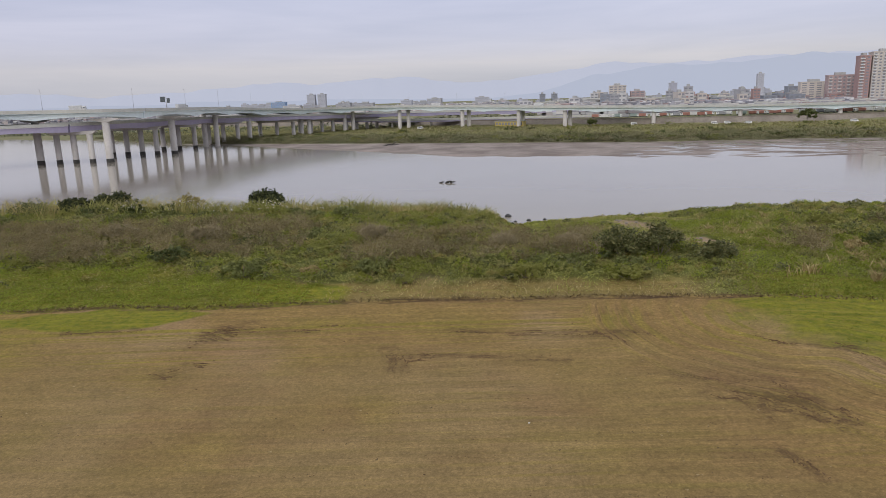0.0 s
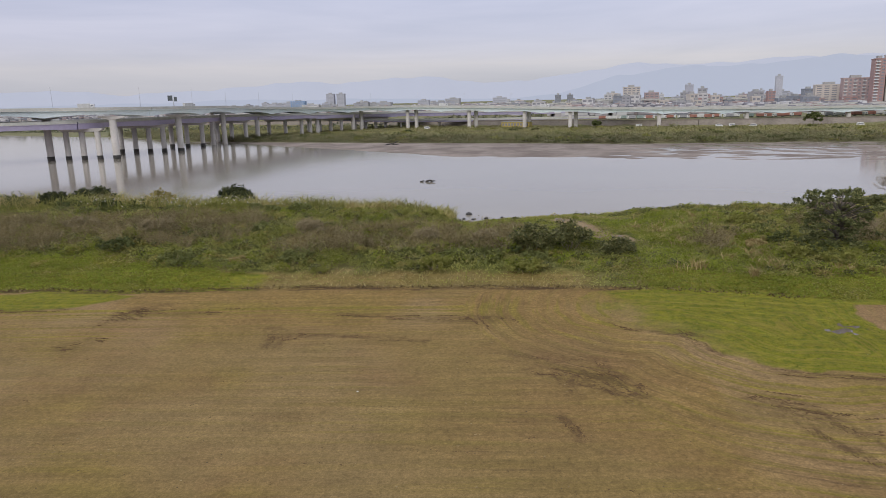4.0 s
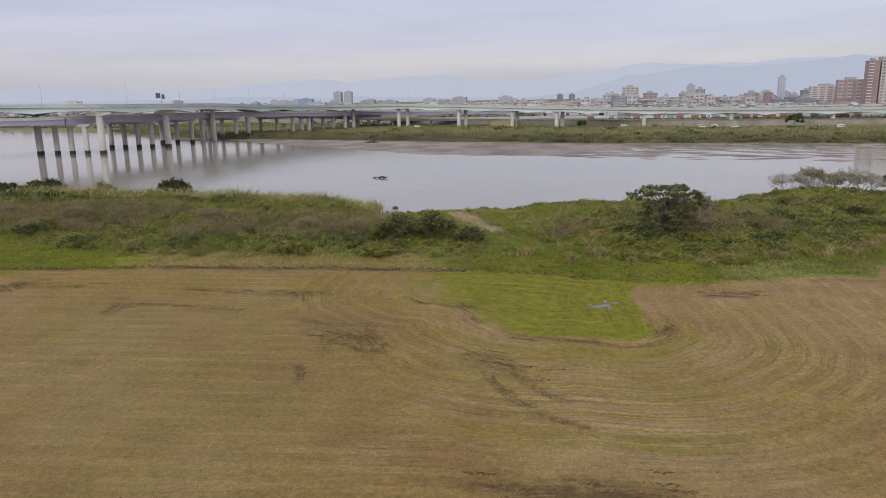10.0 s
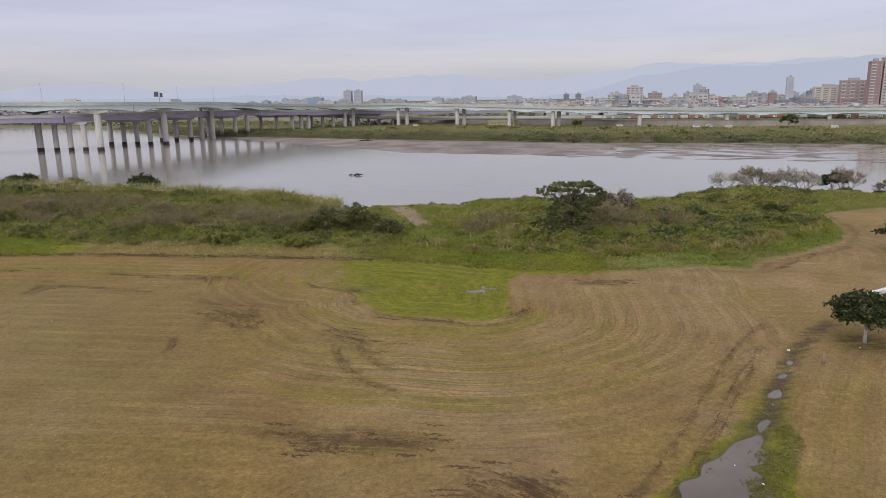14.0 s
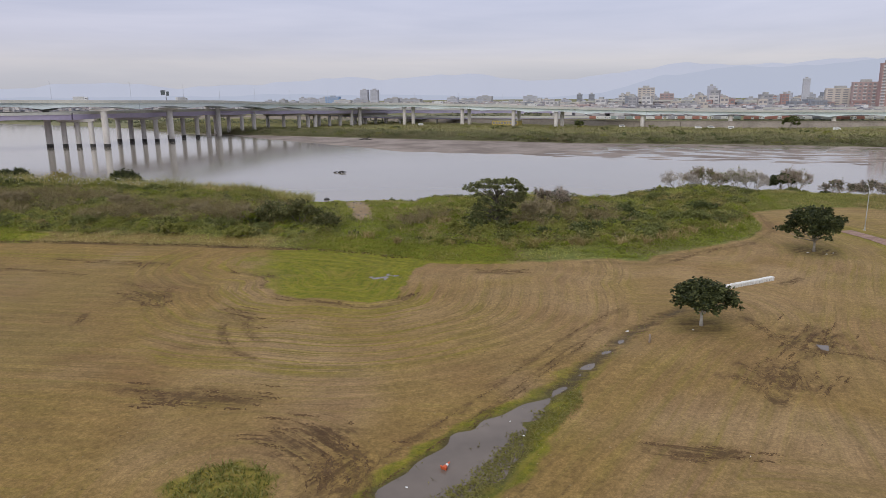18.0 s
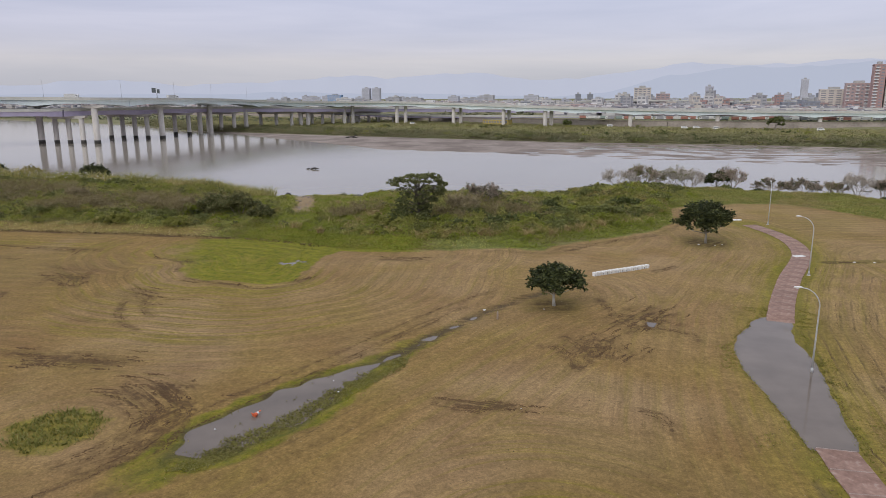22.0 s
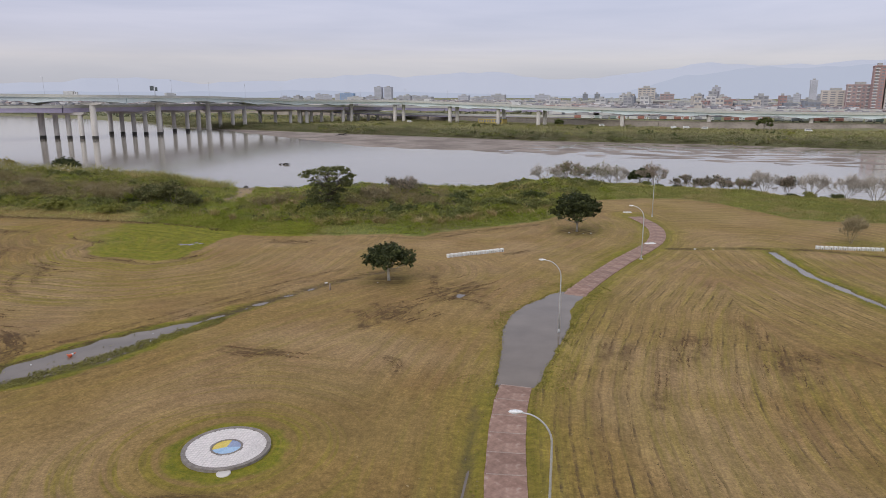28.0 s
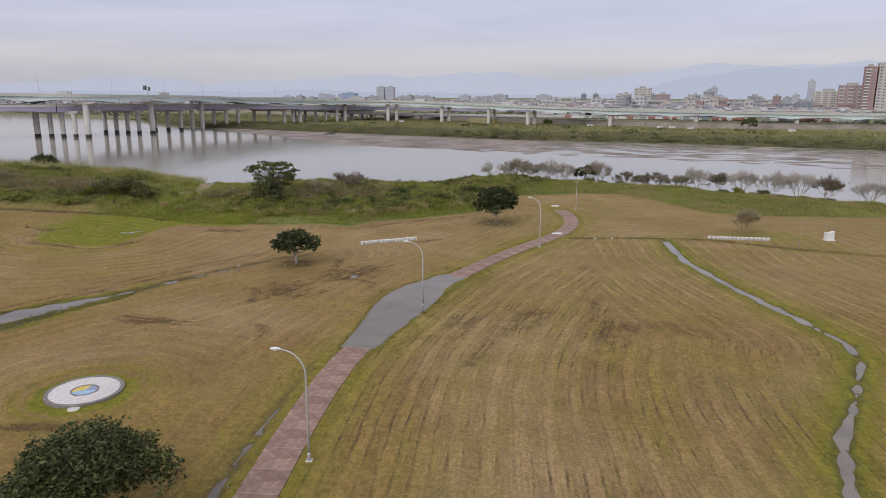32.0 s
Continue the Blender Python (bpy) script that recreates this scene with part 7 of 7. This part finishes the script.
blades("flood_fringe", x, y, r, 0.14, 0.05, 1.3, leafy("fringe_blades", ((0.0, (0.15, 0.15, 0.025)), (0.6, (0.22, 0.21, 0.04)), (1.0, (0.30, 0.26, 0.08))), 0.7, 0.35, 0.3), "short grass fringing the flooded path", "grass")

x, y, r = scatter(83, 150000, 54, 143, -30, 66, lambda x, y: np.maximum((to_line(CREEK, x, y)[0] < 1.9) * 1.0, (to_line(SWALE, x, y)[0] < 3.6) * 0.55) * ease(-0.26, -0.19, land(x, y)) * ease(-0.02, -0.1, land(x, y)) * (0.55 + 0.6 * ripple(x, y, 1.8, 87)))
blades("bank_fringe", x, y, r, 0.17, 0.05, 1.3, leafy("drain_blades", ((0.0, (0.14, 0.125, 0.035)), (0.6, (0.22, 0.20, 0.05)), (1.0, (0.31, 0.26, 0.10))), 0.7, 0.35, 0.3), "short grass fringing the drain and the ditch", "grass")

# ---- ruts and churned clods: crumbs of dark earth along the mower's rows ----
slope_y, slope_x = np.gradient(mow, gy, gx)


def row_step(x, y):
    """Direction of the mower's row at a place."""
    j, i = int(np.clip(np.searchsorted(gy, y), 1, len(gy) - 2)), int(np.clip(np.searchsorted(gx, x), 1, len(gx) - 2))
    d = math.hypot(slope_x[j, i], slope_y[j, i]) or 1.0
    return -slope_y[j, i] / d, slope_x[j, i] / d


r = np.random.RandomState(90)
spots = []
for sx, sy, a, b, turn, k in SOIL:
    c, s = math.cos(radians(turn)), math.sin(radians(turn))
    for j in range(int(4 + 5 * b * k)):
        q, w0 = r.uniform(-a, a), r.normal(0, b * 0.45)
        px, py, length = sx + q * c - w0 * s, sy + q * s + w0 * c, r.uniform(0.8, 4.0) * min(1.0, a / 3.5)
        follow = sx > 103 or sx < 54
        dx, dy = (c, s)
        wide = r.uniform(0.04, 0.13)
        for step in range(int(length / 0.07)):
            if follow:
                ex, ey = row_step(px, py)
                if ex * dx + ey * dy < 0 and step:
                    ex, ey = -ex, -ey
                dx, dy = ex, ey
            px, py = px + dx * 0.07, py + dy * 0.07
            fade = math.sin(math.pi * (step + 0.5) / (length / 0.07))
            if r.uniform() < 0.35 + 0.5 * fade:
                o = r.normal(0, wide)
                spots.append((px - dy * o, py + dx * o, r.uniform(0.03, 0.11) * (0.5 + fade), math.atan2(dy, dx) + r.normal(0, 0.4)))
for line_, wheels, gap in TRACKS:
    for q in range(wheels):
        pts = along([(*p, 0) for p in beside(line_, (q - (wheels - 1) / 2) * gap)], 0.06)
        start, stop = r.uniform(0, 0.25) * len(pts), (1 - r.uniform(0, 0.25)) * len(pts)
        wide = r.uniform(0.04, 0.09)
        for i in range(1, len(pts)):
            fade = max(0.0, min(1.0, (i - start) / 12, (stop - i) / 12)) * (0.55 + 0.45 * math.sin(i * 0.07 + 5 * q))
            if r.uniform() < 0.75 * fade:
                d = pts[i] - pts[i - 1]
                o = r.normal(0, wide)
                ang_ = math.atan2(d.y, d.x)
                spots.append((pts[i].x - math.sin(ang_) * o, pts[i].y + math.cos(ang_) * o, r.uniform(0.03, 0.09) * (0.6 + 0.6 * fade), ang_ + r.normal(0, 0.4)))
# rows of crumbs between two passes of the mower
path_y, path_x = [p[1] for p in PATH_LINE], [p[0] for p in PATH_LINE]
seam_y, seam_x = [p[1] for p in SEAM[4::-1]], [p[0] for p in SEAM[4::-1]]
for n_ in range(1, 37):
    for y in np.arange(-20, 44, 0.07):
        x = float(np.interp(y, path_y, path_x)) + n_ * 1.025 + 0.08 * math.sin(y * 0.6 + n_) + 0.04 * math.sin(y * 1.9 + 2 * n_)
        if y > 20.3 and x > np.interp(y, seam_y, seam_x):
            break
        if r.uniform() < 0.6 * max(0.0, math.sin(y * 0.23 + n_ * 2.3) + 0.35 * math.sin(y * 1.1 + n_) + 0.35):
            spots.append((x + r.normal(0, 0.05), y, r.uniform(0.02, 0.055), 1.57 + r.normal(0, 0.3)))
for n_ in range(2, 33):
    for x in np.arange(-48, 22, 0.1):
        if r.uniform() < 0.16 * max(0.0, math.sin(x * 0.23 + n_ * 1.7) + 0.5 * math.sin(x * 0.9 + n_) - 0.2):
            spots.append((x, 66.3 - n_ * 2.05 + 0.1 * math.sin(x * 0.4 + n_) + r.normal(0, 0.1), r.uniform(0.025, 0.085), r.normal(0, 0.5)))
spots = np.array(spots)
cx, cy, size, turn = spots.T
cz = land(cx, cy)
ok = (cz > -0.14) & (to_line(PATH_LINE, cx, cy)[0] > 1.6) & (past_edge(cx, cy) < 0.5)
cx, cy, cz, size, turn = cx[ok], cy[ok], cz[ok], size[ok], turn[ok]
k = len(cx)
ring = []
for q in range(4):
    a = turn + q * math.pi / 2 + r.normal(0, 0.3, k)
    far_ = size * r.uniform(0.6, 1.3, k) * (1.7 if q % 2 == 0 else 0.8)
    ring.append(np.stack([cx + np.cos(a) * far_, cy + np.sin(a) * far_, cz - 0.01], -1))
top = np.stack([cx + r.normal(0, 0.2, k) * size, cy + r.normal(0, 0.2, k) * size, cz + 0.012 + size * r.uniform(0.1, 0.45, k)], -1)
rv = np.stack([*ring, top], 1).reshape(-1, 3)
rf = (np.arange(k)[:, None, None] * 5 + np.array([(0, 1, 4), (1, 2, 4), (2, 3, 4), (3, 0, 4)])).reshape(-1, 3)
SOIL_WET = surface("wet_soil", (0.085, 0.052, 0.027), (0.15, 0.095, 0.05), 0.9, 0.8, 0.6, fine=6.0)
for q in SOIL_WET.node_tree.nodes:
    if q.type == "BSDF_PRINCIPLED":
        q.inputs["Specular IOR Level"].default_value = 0.08
tagged(raw("churned_soil", rv, rf, SOIL_WET), "broken ruts of dark churned soil in the mown field", "soil", kind="stuff")

# ---- far bank growth ----
r = np.random.RandomState(70)
x = r.uniform(-330, 430, 170000)
y = line_y(FAR_VEG, x) + 55 * r.uniform(0, 1, len(x)) ** 1.3
keep_ = r.uniform(size=len(x)) < np.clip(0.8 + 0.4 * ripple(x, y, 30, 60), 0, 1)
x, y = x[keep_], y[keep_]
hgt = 0.8 + 2.6 * (1 - np.abs(ripple(x, y, 26, 61))) ** 2
c = np.stack([x, y, land(x, y) + hgt * r.uniform(0.15, 1.0, len(x))], -1)
v, f = cards(r, c, 0.46, 3.4)
tagged(raw("far_scrub", v, f, leafy("far_scrub_leaves", ((0.0, (0.165, 0.168, 0.085)), (0.6, (0.205, 0.205, 0.102)), (1.0, (0.25, 0.24, 0.125))), 0.7, 0.3, 0.02, (0.25, 0.215, 0.12), (0.46, 0.62))), "green scrub on the far river bank", "scrub", kind="stuff")
x = r.uniform(-330, 520, 90000)
y = line_y(FAR_VEG, x) + 30 + r.uniform(0, 1, len(x)) * np.maximum(line_y(LEVEE_LINE, x) - line_y(FAR_VEG, x) - 40, 10)
c = np.stack([x, y, land(x, y) + (0.5 + 0.9 * (1 - np.abs(ripple(x, y, 40, 78))) ** 2) * r.uniform(0.1, 1.0, len(x))], -1)
v, f = cards(r, c, 0.75, 3.0)
tagged(raw("far_grass", v, f, leafy("far_grass_blades", ((0.0, (0.25, 0.25, 0.095)), (0.6, (0.30, 0.288, 0.12)), (1.0, (0.35, 0.325, 0.15))), 0.8, 0.3, 0.02, (0.30, 0.25, 0.15), (0.46, 0.66))), "rough grass between the far scrub and the flood wall", "grass", kind="stuff")
rng = random.Random(5)
for k in range(260):
    x = rng.uniform(-150, 420)
    y = float(line_y(FAR_VEG, x)) + (rng.uniform(2, 20) if k < 130 else rng.uniform(10, 60) if k < 225 else rng.uniform(60, 150))
    bush("far_bush", x, y, rng.uniform(2.0, 4.2) * (0.8 if k < 130 else 1), rng.uniform(6, 15), "dark green bush on the far bank", rng.choice((LEAF_MID, LEAF_MID, LEAF_BUSH, LEAF_BUSH, LEAF_CREEPER, WEED)), 0.42, 300, 300 + k, 0.8, "bushes on the far bank")

x, y, r = scatter(71, 60000, -700, 60, 560, 860, lambda x, y: ease(14, 3, np.abs(y - np.interp(x, (-700, -400, -200, 60), (760, 660, 610, 660)))))
c = np.stack([x, y, land(x, y) + (4.5 + 2.0 * ripple(x, y, 40, 62)) * r.uniform(0.0, 1.0, len(x))], -1)
v, f = cards(r, c, 1.3, 1.0)
tagged(raw("far_trees", v, f, leafy("far_tree_leaves", ((0.0, (0.09, 0.105, 0.06)), (1.0, (0.19, 0.2, 0.12))), 0.7, 0.2, 0.02)), "dark hazy belt of trees beyond the viaducts", "trees", kind="stuff")

# ---- odds and ends ----
WOOD = surface("wet_driftwood", (0.03, 0.027, 0.024), (0.05, 0.045, 0.04), 1.0, 0.6, 0.5)
dw = thing("driftwood", pose(-8.5, 210, WATER, 0, 0, -10) @ Matrix.Diagonal((1, 1, 0.7, 1)), "dark driftwood stranded in the shallow river", "driftwood")
for i, (a, b, ra) in enumerate((((-2.6, 0, 0.1), (-1.0, 0.2, 0.45), 0.3), ((-0.8, 0, 0.3), (1.4, 0.3, 0.75), 0.45), ((0.6, 0.2, 0.25), (2.7, 0, 0.5), 0.3), ((-2.9, 0.3, -0.2), (-2.2, 0.1, 0.5), 0.12))):
    bm = bmesh.new()
    a, b = Vector(a), Vector(b)
    tube(bm, [a - Vector((0, 0, 0.5)), a.lerp(b, 0.3), a.lerp(b, 0.7) + Vector((0, 0, 0.15)), b], [ra * 0.6, ra, ra * 0.9, ra * 0.3], 8)
    part("log", bm, WOOD, dw)
dw2 = thing("driftwood", pose(-48, 392, -4.7, 0, 0, 8), "dark snag lying on the far mud flat", "driftwood")
for a, b, ra in (((-4.5, 0, 0.1), (2.0, 0.4, 0.9), 0.4), ((0.5, 0, 0.5), (3.5, 0.5, 1.9), 0.3), ((-1, 0.4, 0), (4.4, 0.2, 0.3), 0.35)):
    bm = bmesh.new()
    a, b = Vector(a), Vector(b)
    tube(bm, [a - Vector((0, 0, 0.4)), a.lerp(b, 0.4), b], [ra * 0.7, ra, ra * 0.3], 7)
    part("log", bm, WOOD, dw2)
for x, y, s in ((4.5, 138.0, 0.8), (2.6, 137.4, 0.5), (6.5, 140.2, 0.4), (7.4, 146.0, 0.75), (5.2, 136.2, 0.45), (8.6, 139.4, 0.4), (11.5, 140.6, 0.5), (15.0, 141.5, 0.4)):
    bm = bmesh.new()
    bmesh.ops.create_icosphere(bm, subdivisions=2, radius=s)
    for q in bm.verts:
        q.co *= 1 + 0.25 * noise.noise(q.co * 2.2 / s + Vector((x, y, 0)))
        q.co.z *= 0.65
    o = part("rock", bm, STAIN)
    o.matrix_basis = pose(x, y, max(float(land(x, y)), WATER) + 0.15 * s)
    tagged(o, "dark boulder at the water's edge", "rock", "boulders at the inlet")

ORANGE = surface("orange_plastic", (0.62, 0.10, 0.03), (0.7, 0.14, 0.05), 3.0, 0.5, 0.1)
cone = thing("traffic_cone", pose(59.4, 9.8, -0.12, 0, 72, 60) @ Matrix.Diagonal((0.85, 0.85, 0.85, 1)), "orange traffic cone with a white band tipped over in the puddle", "traffic cone")
for name, z0, z1, r0, r1, mm in (("body", 0.03, 0.32, 0.2, 0.13, ORANGE), ("band", 0.32, 0.5, 0.13, 0.09, WHITE), ("tip", 0.5, 0.75, 0.09, 0.035, ORANGE)):
    bm = bmesh.new()
    tube(bm, [(0, 0, z0), (0, 0, z1)], [r0, r1], 14)
    part(name, bm, mm, cone)
bm = bmesh.new()
box(bm, -0.24, 0.24, -0.24, 0.24, -0.02, 0.035, 0.01)
part("base_plate", bm, ORANGE, cone)
for x, y, s in ((72.9, 36.0, 0.35), (57.6, 7.6, 0.16), (64.0, 14.6, 0.18), (3.5, 37.8, 0.14), (63.0, 16.5, 0.12), (119.0, 63.3, 0.4), (121.5, 63.5, 0.35), (101.0, 71.8, 0.3), (103.2, 71.2, 0.25), (104.4, 72.0, 0.25), (79.0, 36.9, 0.18), (77.8, 13.5, 0.1)):
    bm = bmesh.new()
    bmesh.ops.create_icosphere(bm, subdivisions=1, radius=s * 0.6)
    for q in bm.verts:
        q.co = Vector((q.co.x * (1 + 0.4 * noise.noise(q.co * 5 + Vector((x, 0, 0)))), q.co.y * 0.7, q.co.z * 0.3))
    o = part("litter", bm, WHITE)
    o.matrix_basis = pose(x, y, max(float(land(x, y)), -0.17) + 0.03, 0, 0, x * 50)
    tagged(o, "pale scrap of litter lying on the ground", "litter", "litter on the field")

for x, y, w, d, turn, lab in ((111.6, 93.6, 1.5, 0.7, 20, "pale concrete slab at the path's end"), (113.0, 66.0, 1.6, 0.8, 25, "pale concrete patch across the path")):
    bm = bmesh.new()
    box(bm, -w / 2, w / 2, -d / 2, d / 2, -0.1, 0.1, 0.02)
    o = part("slab", bm, WHITE)
    o.matrix_basis = pose(x, y, float(land(x, y)) + 0.03, 0, 0, turn)
    tagged(o, lab, "slab")

cab = thing("utility_cabinet", pose(154.6, 69.9, float(land(154.6, 69.9)), 0, 0, 12) @ Matrix.Diagonal((0.66, 0.7, 0.8, 1)), "white utility cabinet with a taller panel on a concrete plinth", "cabinet")
for name, x0, x1, y0, y1, z0, z1, mm in (("plinth", -1.1, 1.1, -0.8, 0.8, -0.1, 0.18, WHITE), ("body", -1.0, 0.1, -0.55, 0.55, 0.18, 1.45, WHITE), ("panel", 0.2, 1.0, -0.35, 0.35, 0.18, 1.8, LAMP_HEAD), ("roof", -1.06, 0.16, -0.6, 0.6, 1.45, 1.52, LAMP_HEAD)):
    bm = bmesh.new()
    box(bm, x0, x1, y0, y1, z0, z1, 0.02)
    part(name, bm, mm, cab)
bm = bmesh.new()
box(bm, -0.8, -0.1, -0.58, -0.55, 0.4, 1.3)
part("door", bm, LAMP_HEAD, cab)
rng = random.Random(33)
line = along([(22.6, 116.5, 0), (25.5, 110.5, 0), (29, 102.5, 0), (30.8, 95, 0), (32.4, 91, 0)], 1.1)
for p in line:
    for k in range(1):
        x, y, s = p.x + rng.uniform(-2.2, 2.2), p.y + rng.uniform(-0.8, 0.8), rng.uniform(0.12, 0.36)
        bm = bmesh.new()
        bmesh.ops.create_icosphere(bm, subdivisions=1, radius=s)
        for q in bm.verts:
            q.co *= 1 + 0.35 * noise.noise(q.co * 3 + Vector((x, y, 0)))
            q.co.z *= 0.6
        o = part("stone", bm, LEVEE)
        o.matrix_basis = pose(x, y, float(land(x, y)) + 0.1 * s)
        tagged(o, "grey-brown rubble stone lying on the dirt way", "stone", "stones on the dirt way")
bm = bmesh.new()
tube(bm, [(0, 0, -0.2), (0, 0, 0.95), (0, 0, 1.0)], [0.11, 0.1, 0.06], 10)
o = part("bollard", bm, TWIG)
o.matrix_basis = pose(147.9, 61.6, float(land(147.9, 61.6)))
tagged(o, "short dark wooden bollard beside the dirt track", "bollard")
bm = bmesh.new()
tube(bm, [(0, 0, -0.2), (0, 0, 0.75), (0, 0, 0.8)], [0.1, 0.09, 0.05], 10)
o = part("bollard", bm, TWIG)
o.matrix_basis = pose(74.5, 33.0, float(land(74.5, 33.0)))
tagged(o, "short dark wooden bollard beside the grassy ditch", "bollard")


# ---- vehicles parked behind the flood wall, and on the road ----
def truck(colour, long=7.0, tall=2.6, name="truck", label="parked truck with an orange load bed behind the flood wall", group="trucks behind the flood wall"):
    t = thing(name, Matrix(), label, name, group)
    bm = bmesh.new()
    box(bm, -long / 2, long / 2 - 1.9, -1.15, 1.15, 0.9, 0.9 + tall, 0.06)
    part("load_bed", bm, colour, t)
    bm = bmesh.new()
    box(bm, long / 2 - 1.8, long / 2, -1.1, 1.1, 0.7, 2.7, 0.15)
    c = part("cab", bm, WHITE, t)
    bm = bmesh.new()
    box(bm, long / 2 - 1.3, long / 2 - 0.4, -1.13, 1.13, 1.7, 2.4)
    part("side_window", bm, PANE, c)
    bm = bmesh.new()
    box(bm, -long / 2 + 0.2, long / 2 - 0.3, -0.5, 0.5, 0.5, 0.9)
    part("chassis", bm, DARK, t)
    for x in (-long / 2 + 1.2, long / 2 - 1.2):
        for s in (-1, 1):
            bm = bmesh.new()
            tube(bm, [(x, s * 0.75, 0.5), (x, s * 1.1, 0.5)], [0.5, 0.5], 12)
            part("wheel", bm, DARK, t)
    return t


paints = [surface("load_" + k, a, b, 0.5, 0.6, 0.1) for k, a, b in (("orange", (0.34, 0.15, 0.11), (0.4, 0.2, 0.16)), ("white", (0.62, 0.62, 0.6), (0.7, 0.7, 0.68)), ("green", (0.24, 0.3, 0.28), (0.3, 0.36, 0.33)), ("grey", (0.3, 0.3, 0.32), (0.38, 0.38, 0.4)))]
kinds = [truck(p, 7.5, 2.2, label=lab) for p, lab in zip(paints, ("parked truck with an orange load bed", "parked white box truck", "parked truck with a green load bed", "parked truck with a grey box"))]
rng = random.Random(8)
for k in range(44):
    x = 105 + k * 7.4 + rng.uniform(-2, 2)
    y = float(np.interp(x, (100, 180, 330, 600), (584, 570, 553, 518))) + rng.uniform(0, 8)
    j = 0 if rng.random() < 0.6 else rng.choice((1, 1, 2, 3))
    m = pose(x, y, float(land(x, y)) + 0.0, 0, 0, rng.uniform(-14, 4) + rng.choice((0, 180)))
    if k < 4:
        kinds[k].matrix_basis = m
    else:
        copy_thing(kinds[j], m)
for k, (x, y) in enumerate(((-192, 318), (-168, 390), (-30, 585), (52, 553))):
    q = min(along(HIGH, 6.0), key=lambda p: (p.x - x) ** 2 + (p.y - y) ** 2)
    o = copy_thing(kinds[1], pose(q.x, q.y, q.z - 1.12, 0, 0, (20, 65, -10, -20)[k]))
    tagged(o, "white box truck on the upper viaduct", "truck", "traffic on the viaduct")
def van(x, y, turn):
    t = thing("van", pose(x, y, float(land(x, y)), 0, 0, turn), "white van parked on the grass of the far bank", "van", "vans on the far bank")
    bm = bmesh.new()
    box(bm, -2.4, 1.5, -0.95, 0.95, 0.45, 2.2, 0.12)
    body = part("body", bm, WHITE, t)
    bm = bmesh.new()
    box(bm, 1.4, 2.5, -0.9, 0.9, 0.45, 1.25, 0.12)
    part("bonnet", bm, WHITE, t)
    for sgn in (-1, 1):
        bm = bmesh.new()
        box(bm, -1.9, 1.3, sgn * 0.94 - 0.03, sgn * 0.94 + 0.03, 1.35, 1.95)
        part("side_window", bm, PANE, body)
    bm = bmesh.new()
    box(bm, 1.46, 1.56, -0.8, 0.8, 1.3, 2.0)
    part("windscreen", bm, PANE, body)
    for u in (-1.5, 1.6):
        for sgn in (-1, 1):
            bm = bmesh.new()
            tube(bm, [(u, sgn * 0.7, 0.34), (u, sgn * 0.96, 0.34)], [0.34, 0.34], 12)
            part("wheel", bm, DARK, t)


for x, y, turn in ((122.4, 532, 5), (174.6, 508, -10), (183, 505, -8), (195, 499, 170), (-44, 564, 20), (262, 486, -6)):
    van(x, y, turn)
tree("tree", 236, 499, 10.5, 15.0, "lone dark round tree before the flood wall", LEAF_BUSH, 0.7, 1600, 51, 0.3, 0.25, 0.25, 0.8, 12, 5)
tree("tree", 88, 520, 7.0, 12.0, "low dark tree before the flood wall", LEAF_BUSH, 0.7, 1200, 52, 0.3, 0.25, 0.2, 0.8, 12, 5)
hall = thing("yellow_hall", pose(30, 566, -3.4, 0, 0, -20) @ Matrix.Diagonal((0.85, 0.85, 0.85, 1)), "long low yellow building beyond the far bank", "building")
YEL = surface("yellow_wall", (0.46, 0.36, 0.10), (0.54, 0.42, 0.14), 0.2, 0.8, 0.1)
bm = bmesh.new()
box(bm, -14, 14, -5, 5, 0, 5)
part("wall", bm, YEL, hall)
bm = bmesh.new()
box(bm, -14.6, 14.6, -5.6, 5.6, 5, 5.5)
part("roof", bm, ROOF, hall)
for k in range(9):
    bm = bmesh.new()
    box(bm, -13 + k * 3, -11.2 + k * 3, -5.1, -4.9, 1.6, 3.8)
    part("window", bm, PANE, hall)
